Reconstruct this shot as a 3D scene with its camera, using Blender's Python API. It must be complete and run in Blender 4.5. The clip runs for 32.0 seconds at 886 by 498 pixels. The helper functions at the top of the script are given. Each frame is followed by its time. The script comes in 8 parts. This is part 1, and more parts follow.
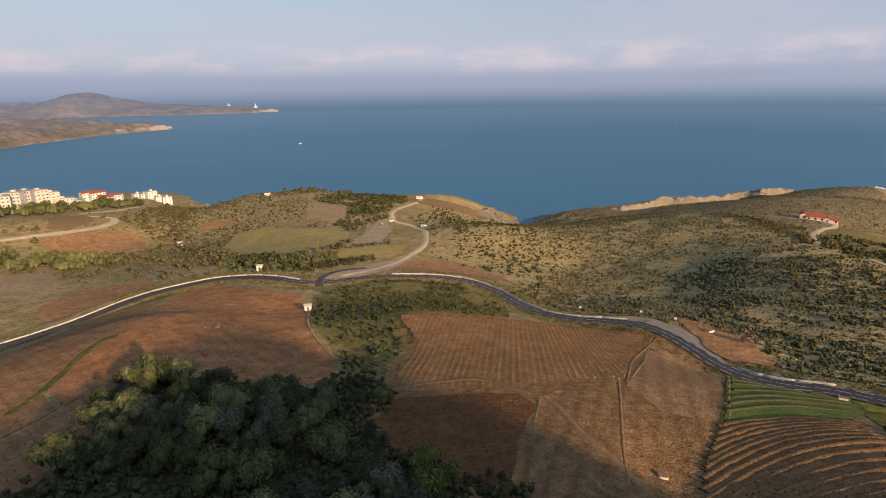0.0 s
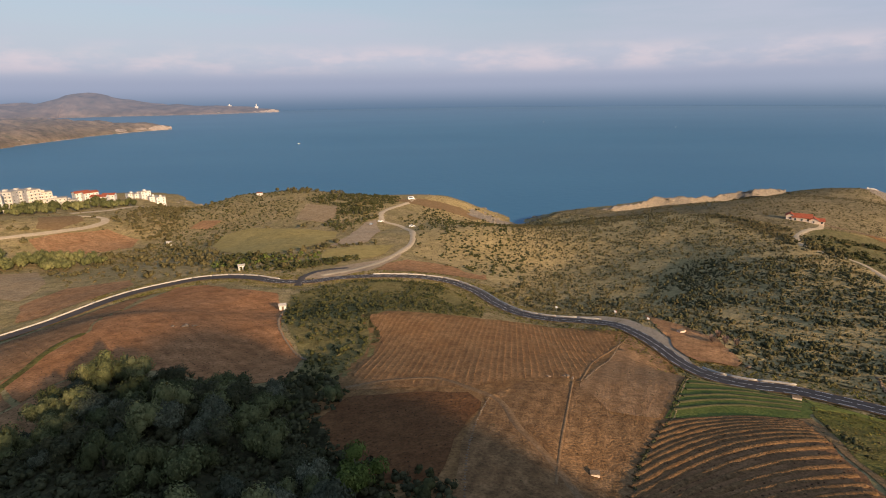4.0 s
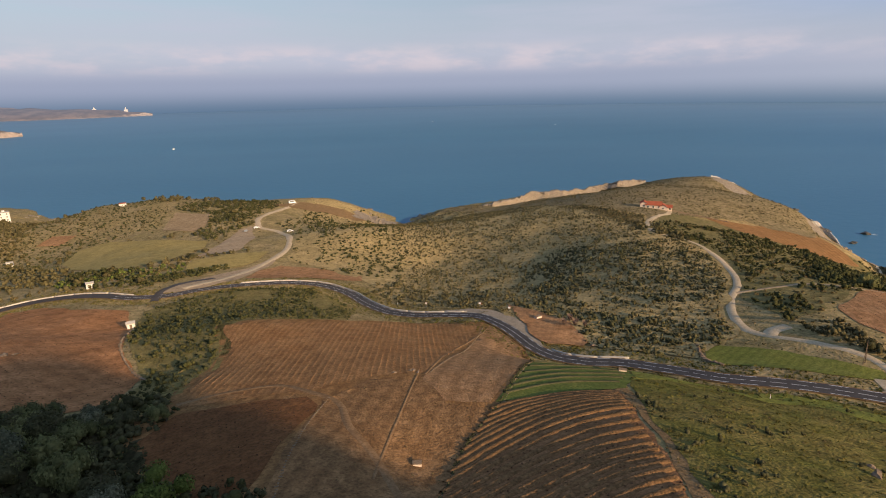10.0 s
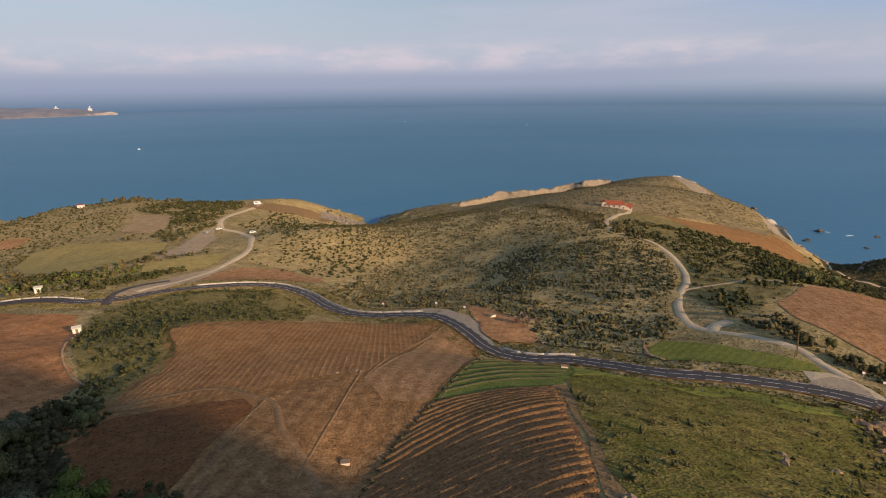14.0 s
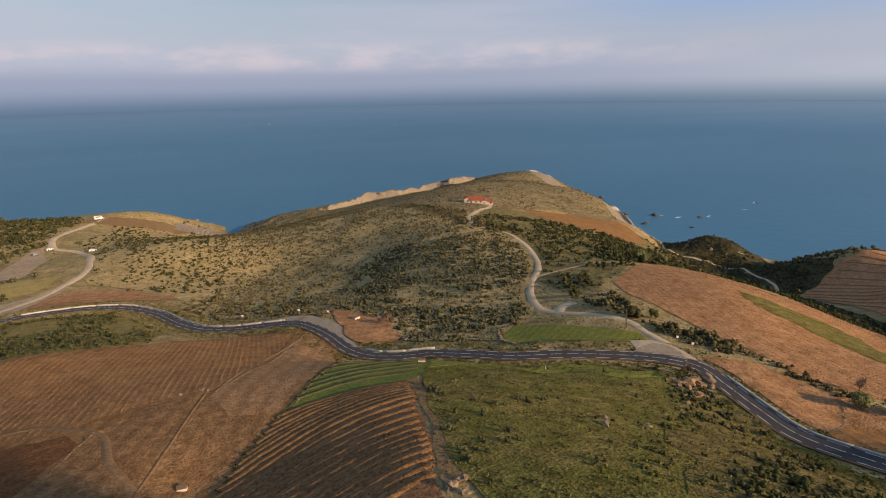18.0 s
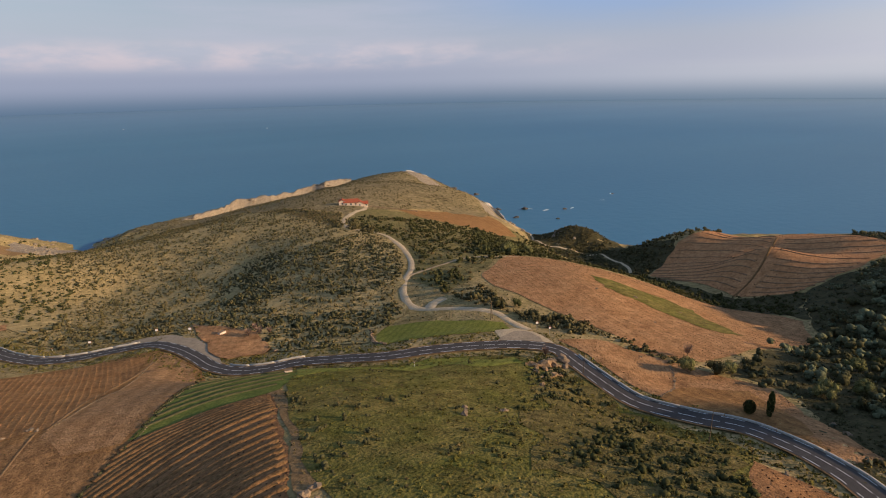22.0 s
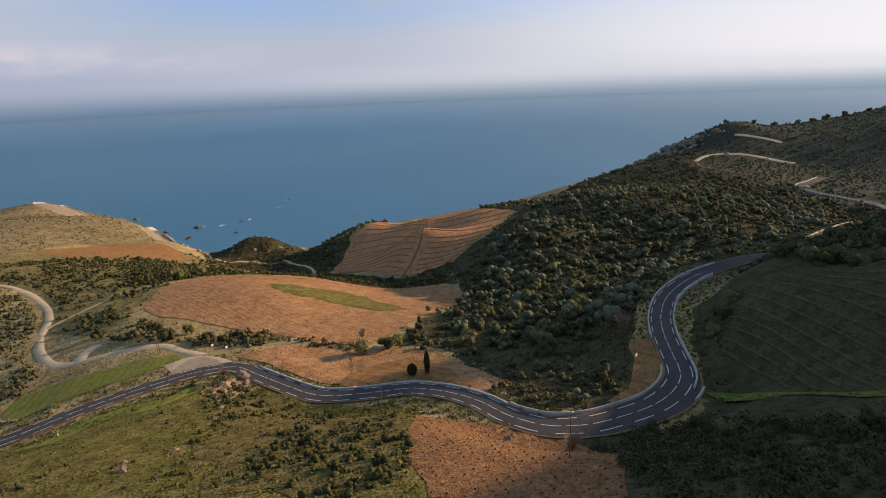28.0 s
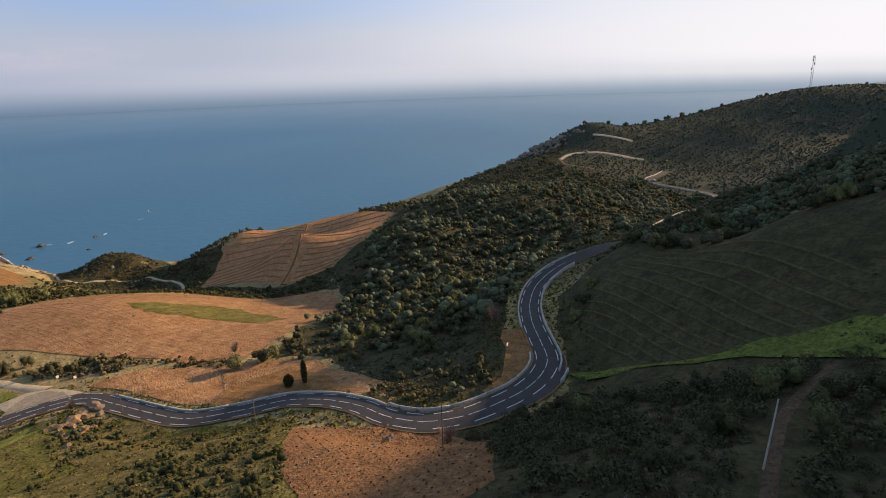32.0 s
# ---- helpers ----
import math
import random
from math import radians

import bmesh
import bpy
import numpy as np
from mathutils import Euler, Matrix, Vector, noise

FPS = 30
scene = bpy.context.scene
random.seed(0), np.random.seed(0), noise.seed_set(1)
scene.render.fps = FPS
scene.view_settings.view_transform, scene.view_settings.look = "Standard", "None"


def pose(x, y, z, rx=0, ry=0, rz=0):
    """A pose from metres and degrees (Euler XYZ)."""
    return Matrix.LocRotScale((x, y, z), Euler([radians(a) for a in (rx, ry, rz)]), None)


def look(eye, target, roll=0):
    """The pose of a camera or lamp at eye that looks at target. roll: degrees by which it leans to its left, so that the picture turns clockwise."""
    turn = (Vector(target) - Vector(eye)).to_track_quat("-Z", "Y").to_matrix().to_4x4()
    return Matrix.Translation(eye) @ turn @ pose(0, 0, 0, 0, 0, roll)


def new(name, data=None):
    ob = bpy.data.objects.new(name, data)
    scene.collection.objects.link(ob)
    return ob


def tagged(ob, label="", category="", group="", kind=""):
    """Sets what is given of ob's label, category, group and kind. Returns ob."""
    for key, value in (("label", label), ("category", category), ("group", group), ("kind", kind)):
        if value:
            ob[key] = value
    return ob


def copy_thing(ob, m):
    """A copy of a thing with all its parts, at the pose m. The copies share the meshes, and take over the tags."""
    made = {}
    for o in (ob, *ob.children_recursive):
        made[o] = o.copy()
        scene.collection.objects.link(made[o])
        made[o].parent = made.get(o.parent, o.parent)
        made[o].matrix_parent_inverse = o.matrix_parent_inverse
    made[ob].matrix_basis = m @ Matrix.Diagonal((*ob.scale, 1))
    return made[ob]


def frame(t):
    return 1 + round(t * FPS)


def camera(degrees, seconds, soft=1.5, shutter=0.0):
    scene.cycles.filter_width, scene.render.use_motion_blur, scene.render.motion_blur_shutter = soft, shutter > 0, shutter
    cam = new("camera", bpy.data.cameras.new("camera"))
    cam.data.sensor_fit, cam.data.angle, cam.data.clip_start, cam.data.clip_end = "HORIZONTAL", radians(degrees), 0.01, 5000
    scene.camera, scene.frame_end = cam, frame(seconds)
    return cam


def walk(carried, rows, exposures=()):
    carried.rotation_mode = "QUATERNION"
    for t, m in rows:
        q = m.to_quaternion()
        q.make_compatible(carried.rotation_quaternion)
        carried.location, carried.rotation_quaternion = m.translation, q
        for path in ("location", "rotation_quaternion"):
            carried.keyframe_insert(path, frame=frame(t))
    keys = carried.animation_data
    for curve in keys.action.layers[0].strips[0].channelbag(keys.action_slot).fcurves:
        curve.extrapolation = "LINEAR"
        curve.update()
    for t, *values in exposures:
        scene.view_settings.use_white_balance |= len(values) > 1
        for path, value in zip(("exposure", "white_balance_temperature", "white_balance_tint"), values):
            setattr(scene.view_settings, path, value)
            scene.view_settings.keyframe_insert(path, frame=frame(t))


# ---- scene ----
EXPOSURES = ((0.0, 0.5), (14.0, 0.46), (22.0, 0.40), (25.0, 0.50), (28.0, 0.56), (32.0, 0.58))
cam = camera(77.72, 32.0, 1.0)
# seconds; place in metres (sea level 0); turn in degrees
PATH = [
    (0.0, -0.00, -0.00, 132.00, 73.90, 0.82, -2.84),
    (0.5, 1.22, -0.14, 132.01, 73.90, 0.83, -2.79),
    (1.0, 2.44, -0.28, 132.01, 73.91, 0.83, -2.76),
    (1.5, 3.66, -0.44, 132.00, 73.91, 0.82, -2.74),
    (2.0, 4.89, -0.60, 131.98, 73.92, 0.81, -2.73),
    (2.5, 6.11, -0.77, 131.96, 73.93, 0.81, -2.70),
    (3.0, 7.33, -0.93, 131.94, 73.94, 0.80, -2.66),
    (3.5, 8.54, -1.09, 131.91, 73.95, 0.78, -2.66),
    (5.5, 13.07, -1.74, 131.83, 73.96, 0.71, -2.57),
    (6.0, 14.22, -1.90, 131.83, 73.96, 0.73, -2.53),
    (6.5, 15.35, -2.05, 131.81, 73.96, 0.72, -2.61),
    (7.0, 16.46, -2.18, 131.78, 73.90, 0.83, -4.61),
    (7.5, 17.53, -2.31, 131.73, 73.86, 1.00, -8.00),
    (8.0, 18.56, -2.45, 131.67, 73.82, 1.11, -10.61),
    (8.5, 19.57, -2.64, 131.62, 73.79, 1.17, -12.22),
    (9.0, 20.56, -2.87, 131.57, 73.80, 1.14, -12.96),
    (9.5, 21.53, -3.15, 131.53, 73.81, 1.09, -13.28),
    (10.0, 22.47, -3.48, 131.51, 73.83, 1.07, -13.54),
    (10.5, 23.38, -3.83, 131.51, 73.83, 1.07, -13.75),
    (11.0, 24.28, -4.20, 131.54, 73.83, 1.00, -13.92),
    (11.5, 25.15, -4.56, 131.57, 73.82, 0.94, -14.26),
    (12.0, 26.00, -4.92, 131.62, 73.80, 0.90, -14.52),
    (12.5, 26.84, -5.27, 131.67, 73.79, 0.86, -14.73),
    (13.0, 27.67, -5.61, 131.70, 73.80, 0.83, -14.88),
    (13.5, 28.50, -5.97, 131.71, 73.80, 0.76, -15.27),
    (14.0, 29.32, -6.34, 131.70, 73.79, 0.79, -16.14),
    (14.5, 30.15, -6.73, 131.69, 73.78, 0.89, -18.40),
    (15.0, 30.97, -7.14, 131.68, 73.76, 0.95, -21.02),
    (15.5, 31.78, -7.55, 131.68, 73.73, 1.07, -23.66),
    (17.5, 34.61, -9.42, 131.80, 73.65, 1.16, -28.94),
    (18.0, 35.21, -9.90, 131.84, 73.65, 1.07, -29.32),
    (18.5, 35.82, -10.36, 131.89, 73.66, 0.97, -29.70),
    (19.0, 36.42, -10.82, 131.93, 73.62, 0.95, -30.45),
    (19.5, 37.02, -11.27, 131.98, 73.59, 0.92, -31.74),
    (20.0, 37.62, -11.71, 132.01, 73.55, 0.98, -33.76),
    (20.5, 38.20, -12.14, 132.03, 73.52, 1.03, -35.51),
    (21.0, 38.74, -12.59, 132.03, 73.53, 1.09, -36.68),
    (21.5, 39.21, -13.05, 132.02, 73.52, 1.14, -38.57),
    (22.0, 39.63, -13.54, 132.00, 73.49, 1.15, -41.68),
    (22.5, 40.01, -14.05, 131.97, 73.45, 1.32, -46.08),
    (23.0, 40.39, -14.57, 131.92, 73.40, 1.46, -50.06),
    (23.5, 40.76, -15.09, 131.85, 73.35, 1.61, -53.91),
    (24.0, 41.15, -15.63, 131.75, 73.35, 1.80, -56.85),
    (24.5, 41.53, -16.18, 131.64, 73.33, 1.91, -59.27),
    (25.0, 41.91, -16.73, 131.54, 73.28, 2.06, -62.28),
    (25.5, 42.27, -17.28, 131.44, 73.25, 2.05, -64.57),
    (27.5, 43.21, -19.41, 131.18, 73.23, 2.25, -72.54),
    (28.0, 43.36, -19.91, 131.13, 73.26, 2.28, -74.57),
    (28.5, 43.48, -20.41, 131.08, 73.23, 2.39, -77.16),
    (29.0, 43.59, -20.89, 131.04, 73.14, 2.42, -79.73),
    (29.5, 43.68, -21.35, 131.01, 73.09, 2.49, -82.42),
    (30.0, 43.74, -21.76, 130.98, 73.03, 2.55, -84.54),
    (30.5, 43.78, -22.10, 130.94, 73.01, 2.40, -85.66),
    (31.0, 43.80, -22.33, 130.88, 73.00, 2.16, -86.36),
    (31.5, 43.82, -22.47, 130.81, 73.03, 2.02, -86.67),
    (32.0, 43.83, -22.55, 130.74, 73.09, 1.88, -86.85),
]
walk(cam, [(t, pose(*p)) for t, *p in PATH], EXPOSURES)

# ---- sky, sun, exposure ----
SUN_X, SUN_Y, SUN_HIGH = 0.55, -0.835, 17.0
HAZE, STREAK, CUMULUS, GLARE, CLEAR = (4.1, 4.35, 5.65), (4.6, 4.7, 5.7), (6.2, 5.4, 5.8), (7.9, 7.6, 7.8), (2.7, 3.9, 6.3)
world = bpy.data.worlds.new("sky")
scene.world = world
world.use_nodes = True
wn, wl = world.node_tree.nodes, world.node_tree.links
wn.clear()
w_out = wn.new("ShaderNodeOutputWorld")
w_bg = wn.new("ShaderNodeBackground")
w_sky = wn.new("ShaderNodeTexSky")
w_sky.sky_type, w_sky.sun_disc = "NISHITA", False
w_sky.sun_elevation, w_sky.sun_rotation = radians(SUN_HIGH), math.atan2(SUN_X, SUN_Y)
w_sky.altitude, w_sky.air_density, w_sky.dust_density, w_sky.ozone_density = 130, 1.3, 1.0, 3.0
w_bg.inputs["Strength"].default_value = 0.084
w_co = wn.new("ShaderNodeTexCoord")
w_sep = wn.new("ShaderNodeSeparateXYZ")
wl.new(w_co.outputs["Generated"], w_sep.inputs["Vector"])


def sky_range(source, lo, hi, to_lo=0.0, to_hi=1.0, smooth=True):
    k = wn.new("ShaderNodeMapRange")
    k.interpolation_type = "SMOOTHSTEP" if smooth else "LINEAR"
    for key, val in (("From Min", lo), ("From Max", hi), ("To Min", to_lo), ("To Max", to_hi)):
        k.inputs[key].default_value = val
    wl.new(source, k.inputs["Value"])
    return k.outputs["Result"]


def sky_noise(scale, stretch, detail):
    m, k = wn.new("ShaderNodeMapping"), wn.new("ShaderNodeTexNoise")
    m.inputs["Scale"].default_value = (1.0, 1.0, stretch)
    k.inputs["Scale"].default_value, k.inputs["Detail"].default_value, k.inputs["Roughness"].default_value = scale, detail, 0.58
    wl.new(w_co.outputs["Generated"], m.inputs["Vector"])
    wl.new(m.outputs["Vector"], k.inputs["Vector"])
    return k.outputs["Fac"]


def sky_times(a, b):
    k = wn.new("ShaderNodeMath")
    k.operation = "MULTIPLY"
    wl.new(a, k.inputs[0])
    wl.new(b, k.inputs[1])
    return k.outputs["Value"]


def sky_over(below, colour, factor):
    k = wn.new("ShaderNodeMix")
    k.data_type = "RGBA"
    k.inputs["B"].default_value = (*colour, 1)
    wl.new(below, k.inputs["A"])
    wl.new(factor, k.inputs["Factor"])
    return k.outputs["Result"]


high = w_sep.outputs["Z"]
# lavender haze low down, a veil of grey streaks, and a row of pinkish cumulus over the horizon
look_up = sky_over(w_sky.outputs["Color"], HAZE, sky_range(high, 0.32, 0.0, 0.05, 0.88))
look_up = sky_over(look_up, STREAK, sky_times(sky_range(sky_noise(1.5, 9.0, 6), 0.46, 0.74, 0.0, 0.6), sky_range(high, 0.5, 0.1)))
puffs = sky_times(sky_range(sky_noise(7.5, 3.4, 8), 0.38, 0.62), sky_times(sky_range(high, 0.022, 0.04), sky_range(high, 0.085, 0.05)))
w_dot = wn.new("ShaderNodeVectorMath")
w_dot.operation = "DOT_PRODUCT"
w_dot.inputs[1].default_value = (SUN_X, SUN_Y, 0.0)
wl.new(w_co.outputs["Generated"], w_dot.inputs[0])
puffs = sky_times(puffs, sky_range(w_dot.outputs["Value"], 0.15, -0.4))
look_up = sky_over(look_up, CUMULUS, sky_times(puffs, sky_range(high, 0.0, 1.0, 0.8, 0.8)))
# the pale glare that spreads from the sun's side, and clearer blue sky above the streaks on the south-eastern side
look_up = sky_over(look_up, CLEAR, sky_times(sky_range(w_dot.outputs["Value"], -0.45, 0.05), sky_times(sky_range(high, 0.06, 0.15), sky_range(sky_noise(2.2, 7.0, 6), 0.66, 0.42, 0.25, 0.9))))
look_up = sky_over(look_up, GLARE, sky_times(sky_range(w_dot.outputs["Value"], 0.1, 1.0), sky_range(high, 0.45, 0.02, 0.35, 0.95)))
wl.new(look_up, w_bg.inputs["Color"])
wl.new(w_bg.outputs["Background"], w_out.inputs["Surface"])
sun = new("sun", bpy.data.lights.new("sun", "SUN"))
sun.data.energy, sun.data.angle, sun.data.color = 5.0, radians(0.8), (1.0, 0.71, 0.42)
up = math.tan(radians(SUN_HIGH)) * math.hypot(SUN_X, SUN_Y)
sun.matrix_world = look((SUN_X * 900, SUN_Y * 900, up * 900), (0, 0, 0))

# ---- materials ----
def surface(name, colours, size=4.0, grain=0.35, rough=0.9, bump=0.25, depth=0.15, metal=0.0, island=0.0, spec=0.04, rows=None, mottle=0.0, tone=0.0):
    """A weathered surface: two colours mixed in patches of some metres, a third as fine grain, and a fine relief."""
    m = bpy.data.materials.new(name)
    m.use_nodes = True
    n, l = m.node_tree.nodes, m.node_tree.links
    b = n["Principled BSDF"]
    b.inputs["Roughness"].default_value, b.inputs["Metallic"].default_value = rough, metal
    b.inputs["Specular IOR Level"].default_value = spec
    geo = n.new("ShaderNodeNewGeometry")
    big, fine = n.new("ShaderNodeTexNoise"), n.new("ShaderNodeTexNoise")
    big.inputs["Scale"].default_value, big.inputs["Detail"].default_value = 1.0 / size, 5
    fine.inputs["Scale"].default_value, fine.inputs["Detail"].default_value = 1.0 / grain, 4
    big.inputs["Roughness"].default_value = 0.62
    for t in (big, fine):
        l.new(geo.outputs["Position"], t.inputs["Vector"])
    r1, r2 = n.new("ShaderNodeMapRange"), n.new("ShaderNodeMapRange")
    r1.inputs["From Min"].default_value, r1.inputs["From Max"].default_value = 0.34, 0.66
    r2.inputs["From Min"].default_value, r2.inputs["From Max"].default_value = 0.42, 0.72
    l.new(big.outputs["Fac"], r1.inputs["Value"])
    l.new(fine.outputs["Fac"], r2.inputs["Value"])
    m1, m2 = n.new("ShaderNodeMix"), n.new("ShaderNodeMix")
    for k in (m1, m2):
        k.data_type = "RGBA"
    m1.inputs["A"].default_value, m1.inputs["B"].default_value = (*colours[0], 1), (*colours[1], 1)
    m2.inputs["B"].default_value = (*colours[2], 1)
    l.new(r1.outputs["Result"], m1.inputs["Factor"])
    l.new(r2.outputs["Result"], m2.inputs["Factor"])
    l.new(m1.outputs["Result"], m2.inputs["A"])
    last = m2.outputs["Result"]
    if tone:
        # every tree a little lighter, darker, greener or greyer than the next
        info, hsv, val, hue = n.new("ShaderNodeObjectInfo"), n.new("ShaderNodeHueSaturation"), n.new("ShaderNodeMapRange"), n.new("ShaderNodeMapRange")
        val.inputs["To Min"].default_value, val.inputs["To Max"].default_value = 1 - tone, 1 + tone * 0.8
        hue.inputs["To Min"].default_value, hue.inputs["To Max"].default_value = 0.515, 0.485
        l.new(info.outputs["Random"], val.inputs["Value"])
        l.new(info.outputs["Random"], hue.inputs["Value"])
        l.new(val.outputs["Result"], hsv.inputs["Value"])
        l.new(hue.outputs["Result"], hsv.inputs["Hue"])
        l.new(last, hsv.inputs["Color"])
        last = hsv.outputs["Color"]
    if rows:
        # furrows: direction in degrees, spacing in metres, strength
        angle, gap_m, strength = rows
        dot, mul, add, sine, rng, tint = [n.new(k) for k in ("ShaderNodeVectorMath", "ShaderNodeMath", "ShaderNodeMath", "ShaderNodeMath", "ShaderNodeMapRange", "ShaderNodeMix")]
        dot.operation, mul.operation, add.operation, sine.operation = "DOT_PRODUCT", "MULTIPLY", "MULTIPLY_ADD", "SINE"
        dot.inputs[1].default_value = (-math.sin(radians(angle)), math.cos(radians(angle)), 0)
        mul.inputs[1].default_value = math.tau / gap_m
        add.inputs[1].default_value = 5.0
        l.new(geo.outputs["Position"], dot.inputs[0])
        l.new(dot.outputs["Value"], mul.inputs[0])
        l.new(big.outputs["Fac"], add.inputs[0])
        l.new(mul.outputs["Value"], add.inputs[2])
        l.new(add.outputs["Value"], sine.inputs[0])
        l.new(sine.outputs["Value"], rng.inputs["Value"])
        rng.inputs["From Min"].default_value, rng.inputs["From Max"].default_value, rng.inputs["To Max"].default_value = -0.2, 1.0, strength
        tint.data_type = "RGBA"
        tint.inputs["B"].default_value = (*[c * 0.55 for c in colours[2]], 1)
        l.new(rng.outputs["Result"], tint.inputs["Factor"])
        l.new(last, tint.inputs["A"])
        last = tint.outputs["Result"]
    if mottle:
        # blotches a third as wide as the patches
        mid, r4, blot = n.new("ShaderNodeTexNoise"), n.new("ShaderNodeMapRange"), n.new("ShaderNodeHueSaturation")
        mid.inputs["Scale"].default_value, mid.inputs["Detail"].default_value, mid.inputs["Roughness"].default_value = 3.3 / size, 7, 0.7
        r4.inputs["From Min"].default_value, r4.inputs["From Max"].default_value = 0.3, 0.7
        r4.inputs["To Min"].default_value, r4.inputs["To Max"].default_value = 1 - mottle, 1 + mottle
        l.new(geo.outputs["Position"], mid.inputs["Vector"])
        l.new(mid.outputs["Fac"], r4.inputs["Value"])
        l.new(r4.outputs["Result"], blot.inputs["Value"])
        l.new(last, blot.inputs["Color"])
        last = blot.outputs["Color"]
    if island:
        hsv, r3 = n.new("ShaderNodeHueSaturation"), n.new("ShaderNodeMapRange")
        r3.inputs["To Min"].default_value, r3.inputs["To Max"].default_value = 1 - island, 1 + island
        l.new(geo.outputs["Random Per Island"], r3.inputs["Value"])
        l.new(r3.outputs["Result"], hsv.inputs["Value"])
        l.new(last, hsv.inputs["Color"])
        last = hsv.outputs["Color"]
    l.new(last, b.inputs["Base Color"])
    if bump:
        bp = n.new("ShaderNodeBump")
        bp.inputs["Strength"].default_value, bp.inputs["Distance"].default_value = bump, depth
        l.new(fine.outputs["Fac"], bp.inputs["Height"])
        l.new(bp.outputs["Normal"], b.inputs["Normal"])
    return m


def land_material():
    """Dry grass, earth and low heath; bare schist where it is steep."""
    m = surface("heath_ground", ((0.275, 0.205, 0.088), (0.380, 0.275, 0.142), (0.155, 0.134, 0.052)), 14, 0.8, 0.95, 0.8, 0.4, mottle=0.42)
    n, l = m.node_tree.nodes, m.node_tree.links
    b = n["Principled BSDF"]
    old = b.inputs["Base Color"].links[0].from_socket
    geo, sep, rng = n.new("ShaderNodeNewGeometry"), n.new("ShaderNodeSeparateXYZ"), n.new("ShaderNodeMapRange")
    noise_t, add = n.new("ShaderNodeTexNoise"), n.new("ShaderNodeMath")
    noise_t.inputs["Scale"].default_value, noise_t.inputs["Detail"].default_value = 0.12, 6
    add.operation = "MULTIPLY_ADD"
    add.inputs[1].default_value = 0.5
    l.new(geo.outputs["Position"], noise_t.inputs["Vector"])
    l.new(geo.outputs["True Normal"], sep.inputs["Vector"])
    l.new(noise_t.outputs["Fac"], add.inputs[0])
    l.new(sep.outputs["Z"], add.inputs[2])
    rng.inputs["From Min"].default_value, rng.inputs["From Max"].default_value = 1.10, 0.98
    l.new(add.outputs["Value"], rng.inputs["Value"])
    rock = n.new("ShaderNodeMix")
    rock.data_type = "RGBA"
    rock.inputs["B"].default_value = (0.215, 0.175, 0.125, 1)
    l.new(rng.outputs["Result"], rock.inputs["Factor"])
    l.new(old, rock.inputs["A"])
    l.new(rock.outputs["Result"], b.inputs["Base Color"])
    # the heights in the south-east are covered in dark low scrub
    where, east, south, both, dark = [n.new(k) for k in ("ShaderNodeSeparateXYZ", "ShaderNodeMapRange", "ShaderNodeMapRange", "ShaderNodeMath", "ShaderNodeMix")]
    east.inputs["From Min"].default_value, east.inputs["From Max"].default_value = 175, 200
    south.inputs["From Min"].default_value, south.inputs["From Max"].default_value = 0, -40
    both.operation, dark.data_type = "MULTIPLY", "RGBA"
    l.new(geo.outputs["Position"], where.inputs["Vector"])
    l.new(where.outputs["X"], east.inputs["Value"])
    l.new(where.outputs["Y"], south.inputs["Value"])
    l.new(east.outputs["Result"], both.inputs[0])
    l.new(south.outputs["Result"], both.inputs[1])
    scrub_mix = n.new("ShaderNodeMix")
    scrub_mix.data_type = "RGBA"
    scrub_mix.inputs["A"].default_value, scrub_mix.inputs["B"].default_value = (0.044, 0.050, 0.034, 1), (0.074, 0.074, 0.050, 1)
    l.new(noise_t.outputs["Fac"], scrub_mix.inputs["Factor"])
    l.new(both.outputs["Value"], dark.inputs["Factor"])
    l.new(rock.outputs["Result"], dark.inputs["A"])
    l.new(scrub_mix.outputs["Result"], dark.inputs["B"])
    l.new(dark.outputs["Result"], b.inputs["Base Color"])
    return m


def water_material():
    m = bpy.data.materials.new("sea_water")
    m.use_nodes = True
    n, l = m.node_tree.nodes, m.node_tree.links
    b = n["Principled BSDF"]
    b.inputs["Roughness"].default_value, b.inputs["IOR"].default_value = 0.42, 1.33
    b.inputs["Specular IOR Level"].default_value = 0.4
    geo, patch_n, wave = n.new("ShaderNodeNewGeometry"), n.new("ShaderNodeTexNoise"), n.new("ShaderNodeTexNoise")
    stretch = n.new("ShaderNodeMapping")
    stretch.inputs["Scale"].default_value = (0.0016, 0.0034, 1)
    l.new(geo.outputs["Position"], stretch.inputs["Vector"])
    l.new(stretch.outputs["Vector"], patch_n.inputs["Vector"])
    patch_n.inputs["Scale"].default_value, patch_n.inputs["Detail"].default_value = 1.0, 6
    wave.inputs["Scale"].default_value, wave.inputs["Detail"].default_value = 0.09, 6
    l.new(geo.outputs["Position"], wave.inputs["Vector"])
    mix = n.new("ShaderNodeMix")
    mix.data_type = "RGBA"
    mix.inputs["A"].default_value, mix.inputs["B"].default_value = (0.028, 0.116, 0.212, 1), (0.057, 0.172, 0.272, 1)
    l.new(patch_n.outputs["Fac"], mix.inputs["Factor"])
    l.new(mix.outputs["Result"], b.inputs["Base Color"])
    bp = n.new("ShaderNodeBump")
    bp.inputs["Strength"].default_value, bp.inputs["Distance"].default_value = 0.35, 1.0
    l.new(wave.outputs["Fac"], bp.inputs["Height"])
    l.new(bp.outputs["Normal"], b.inputs["Normal"])
    return m


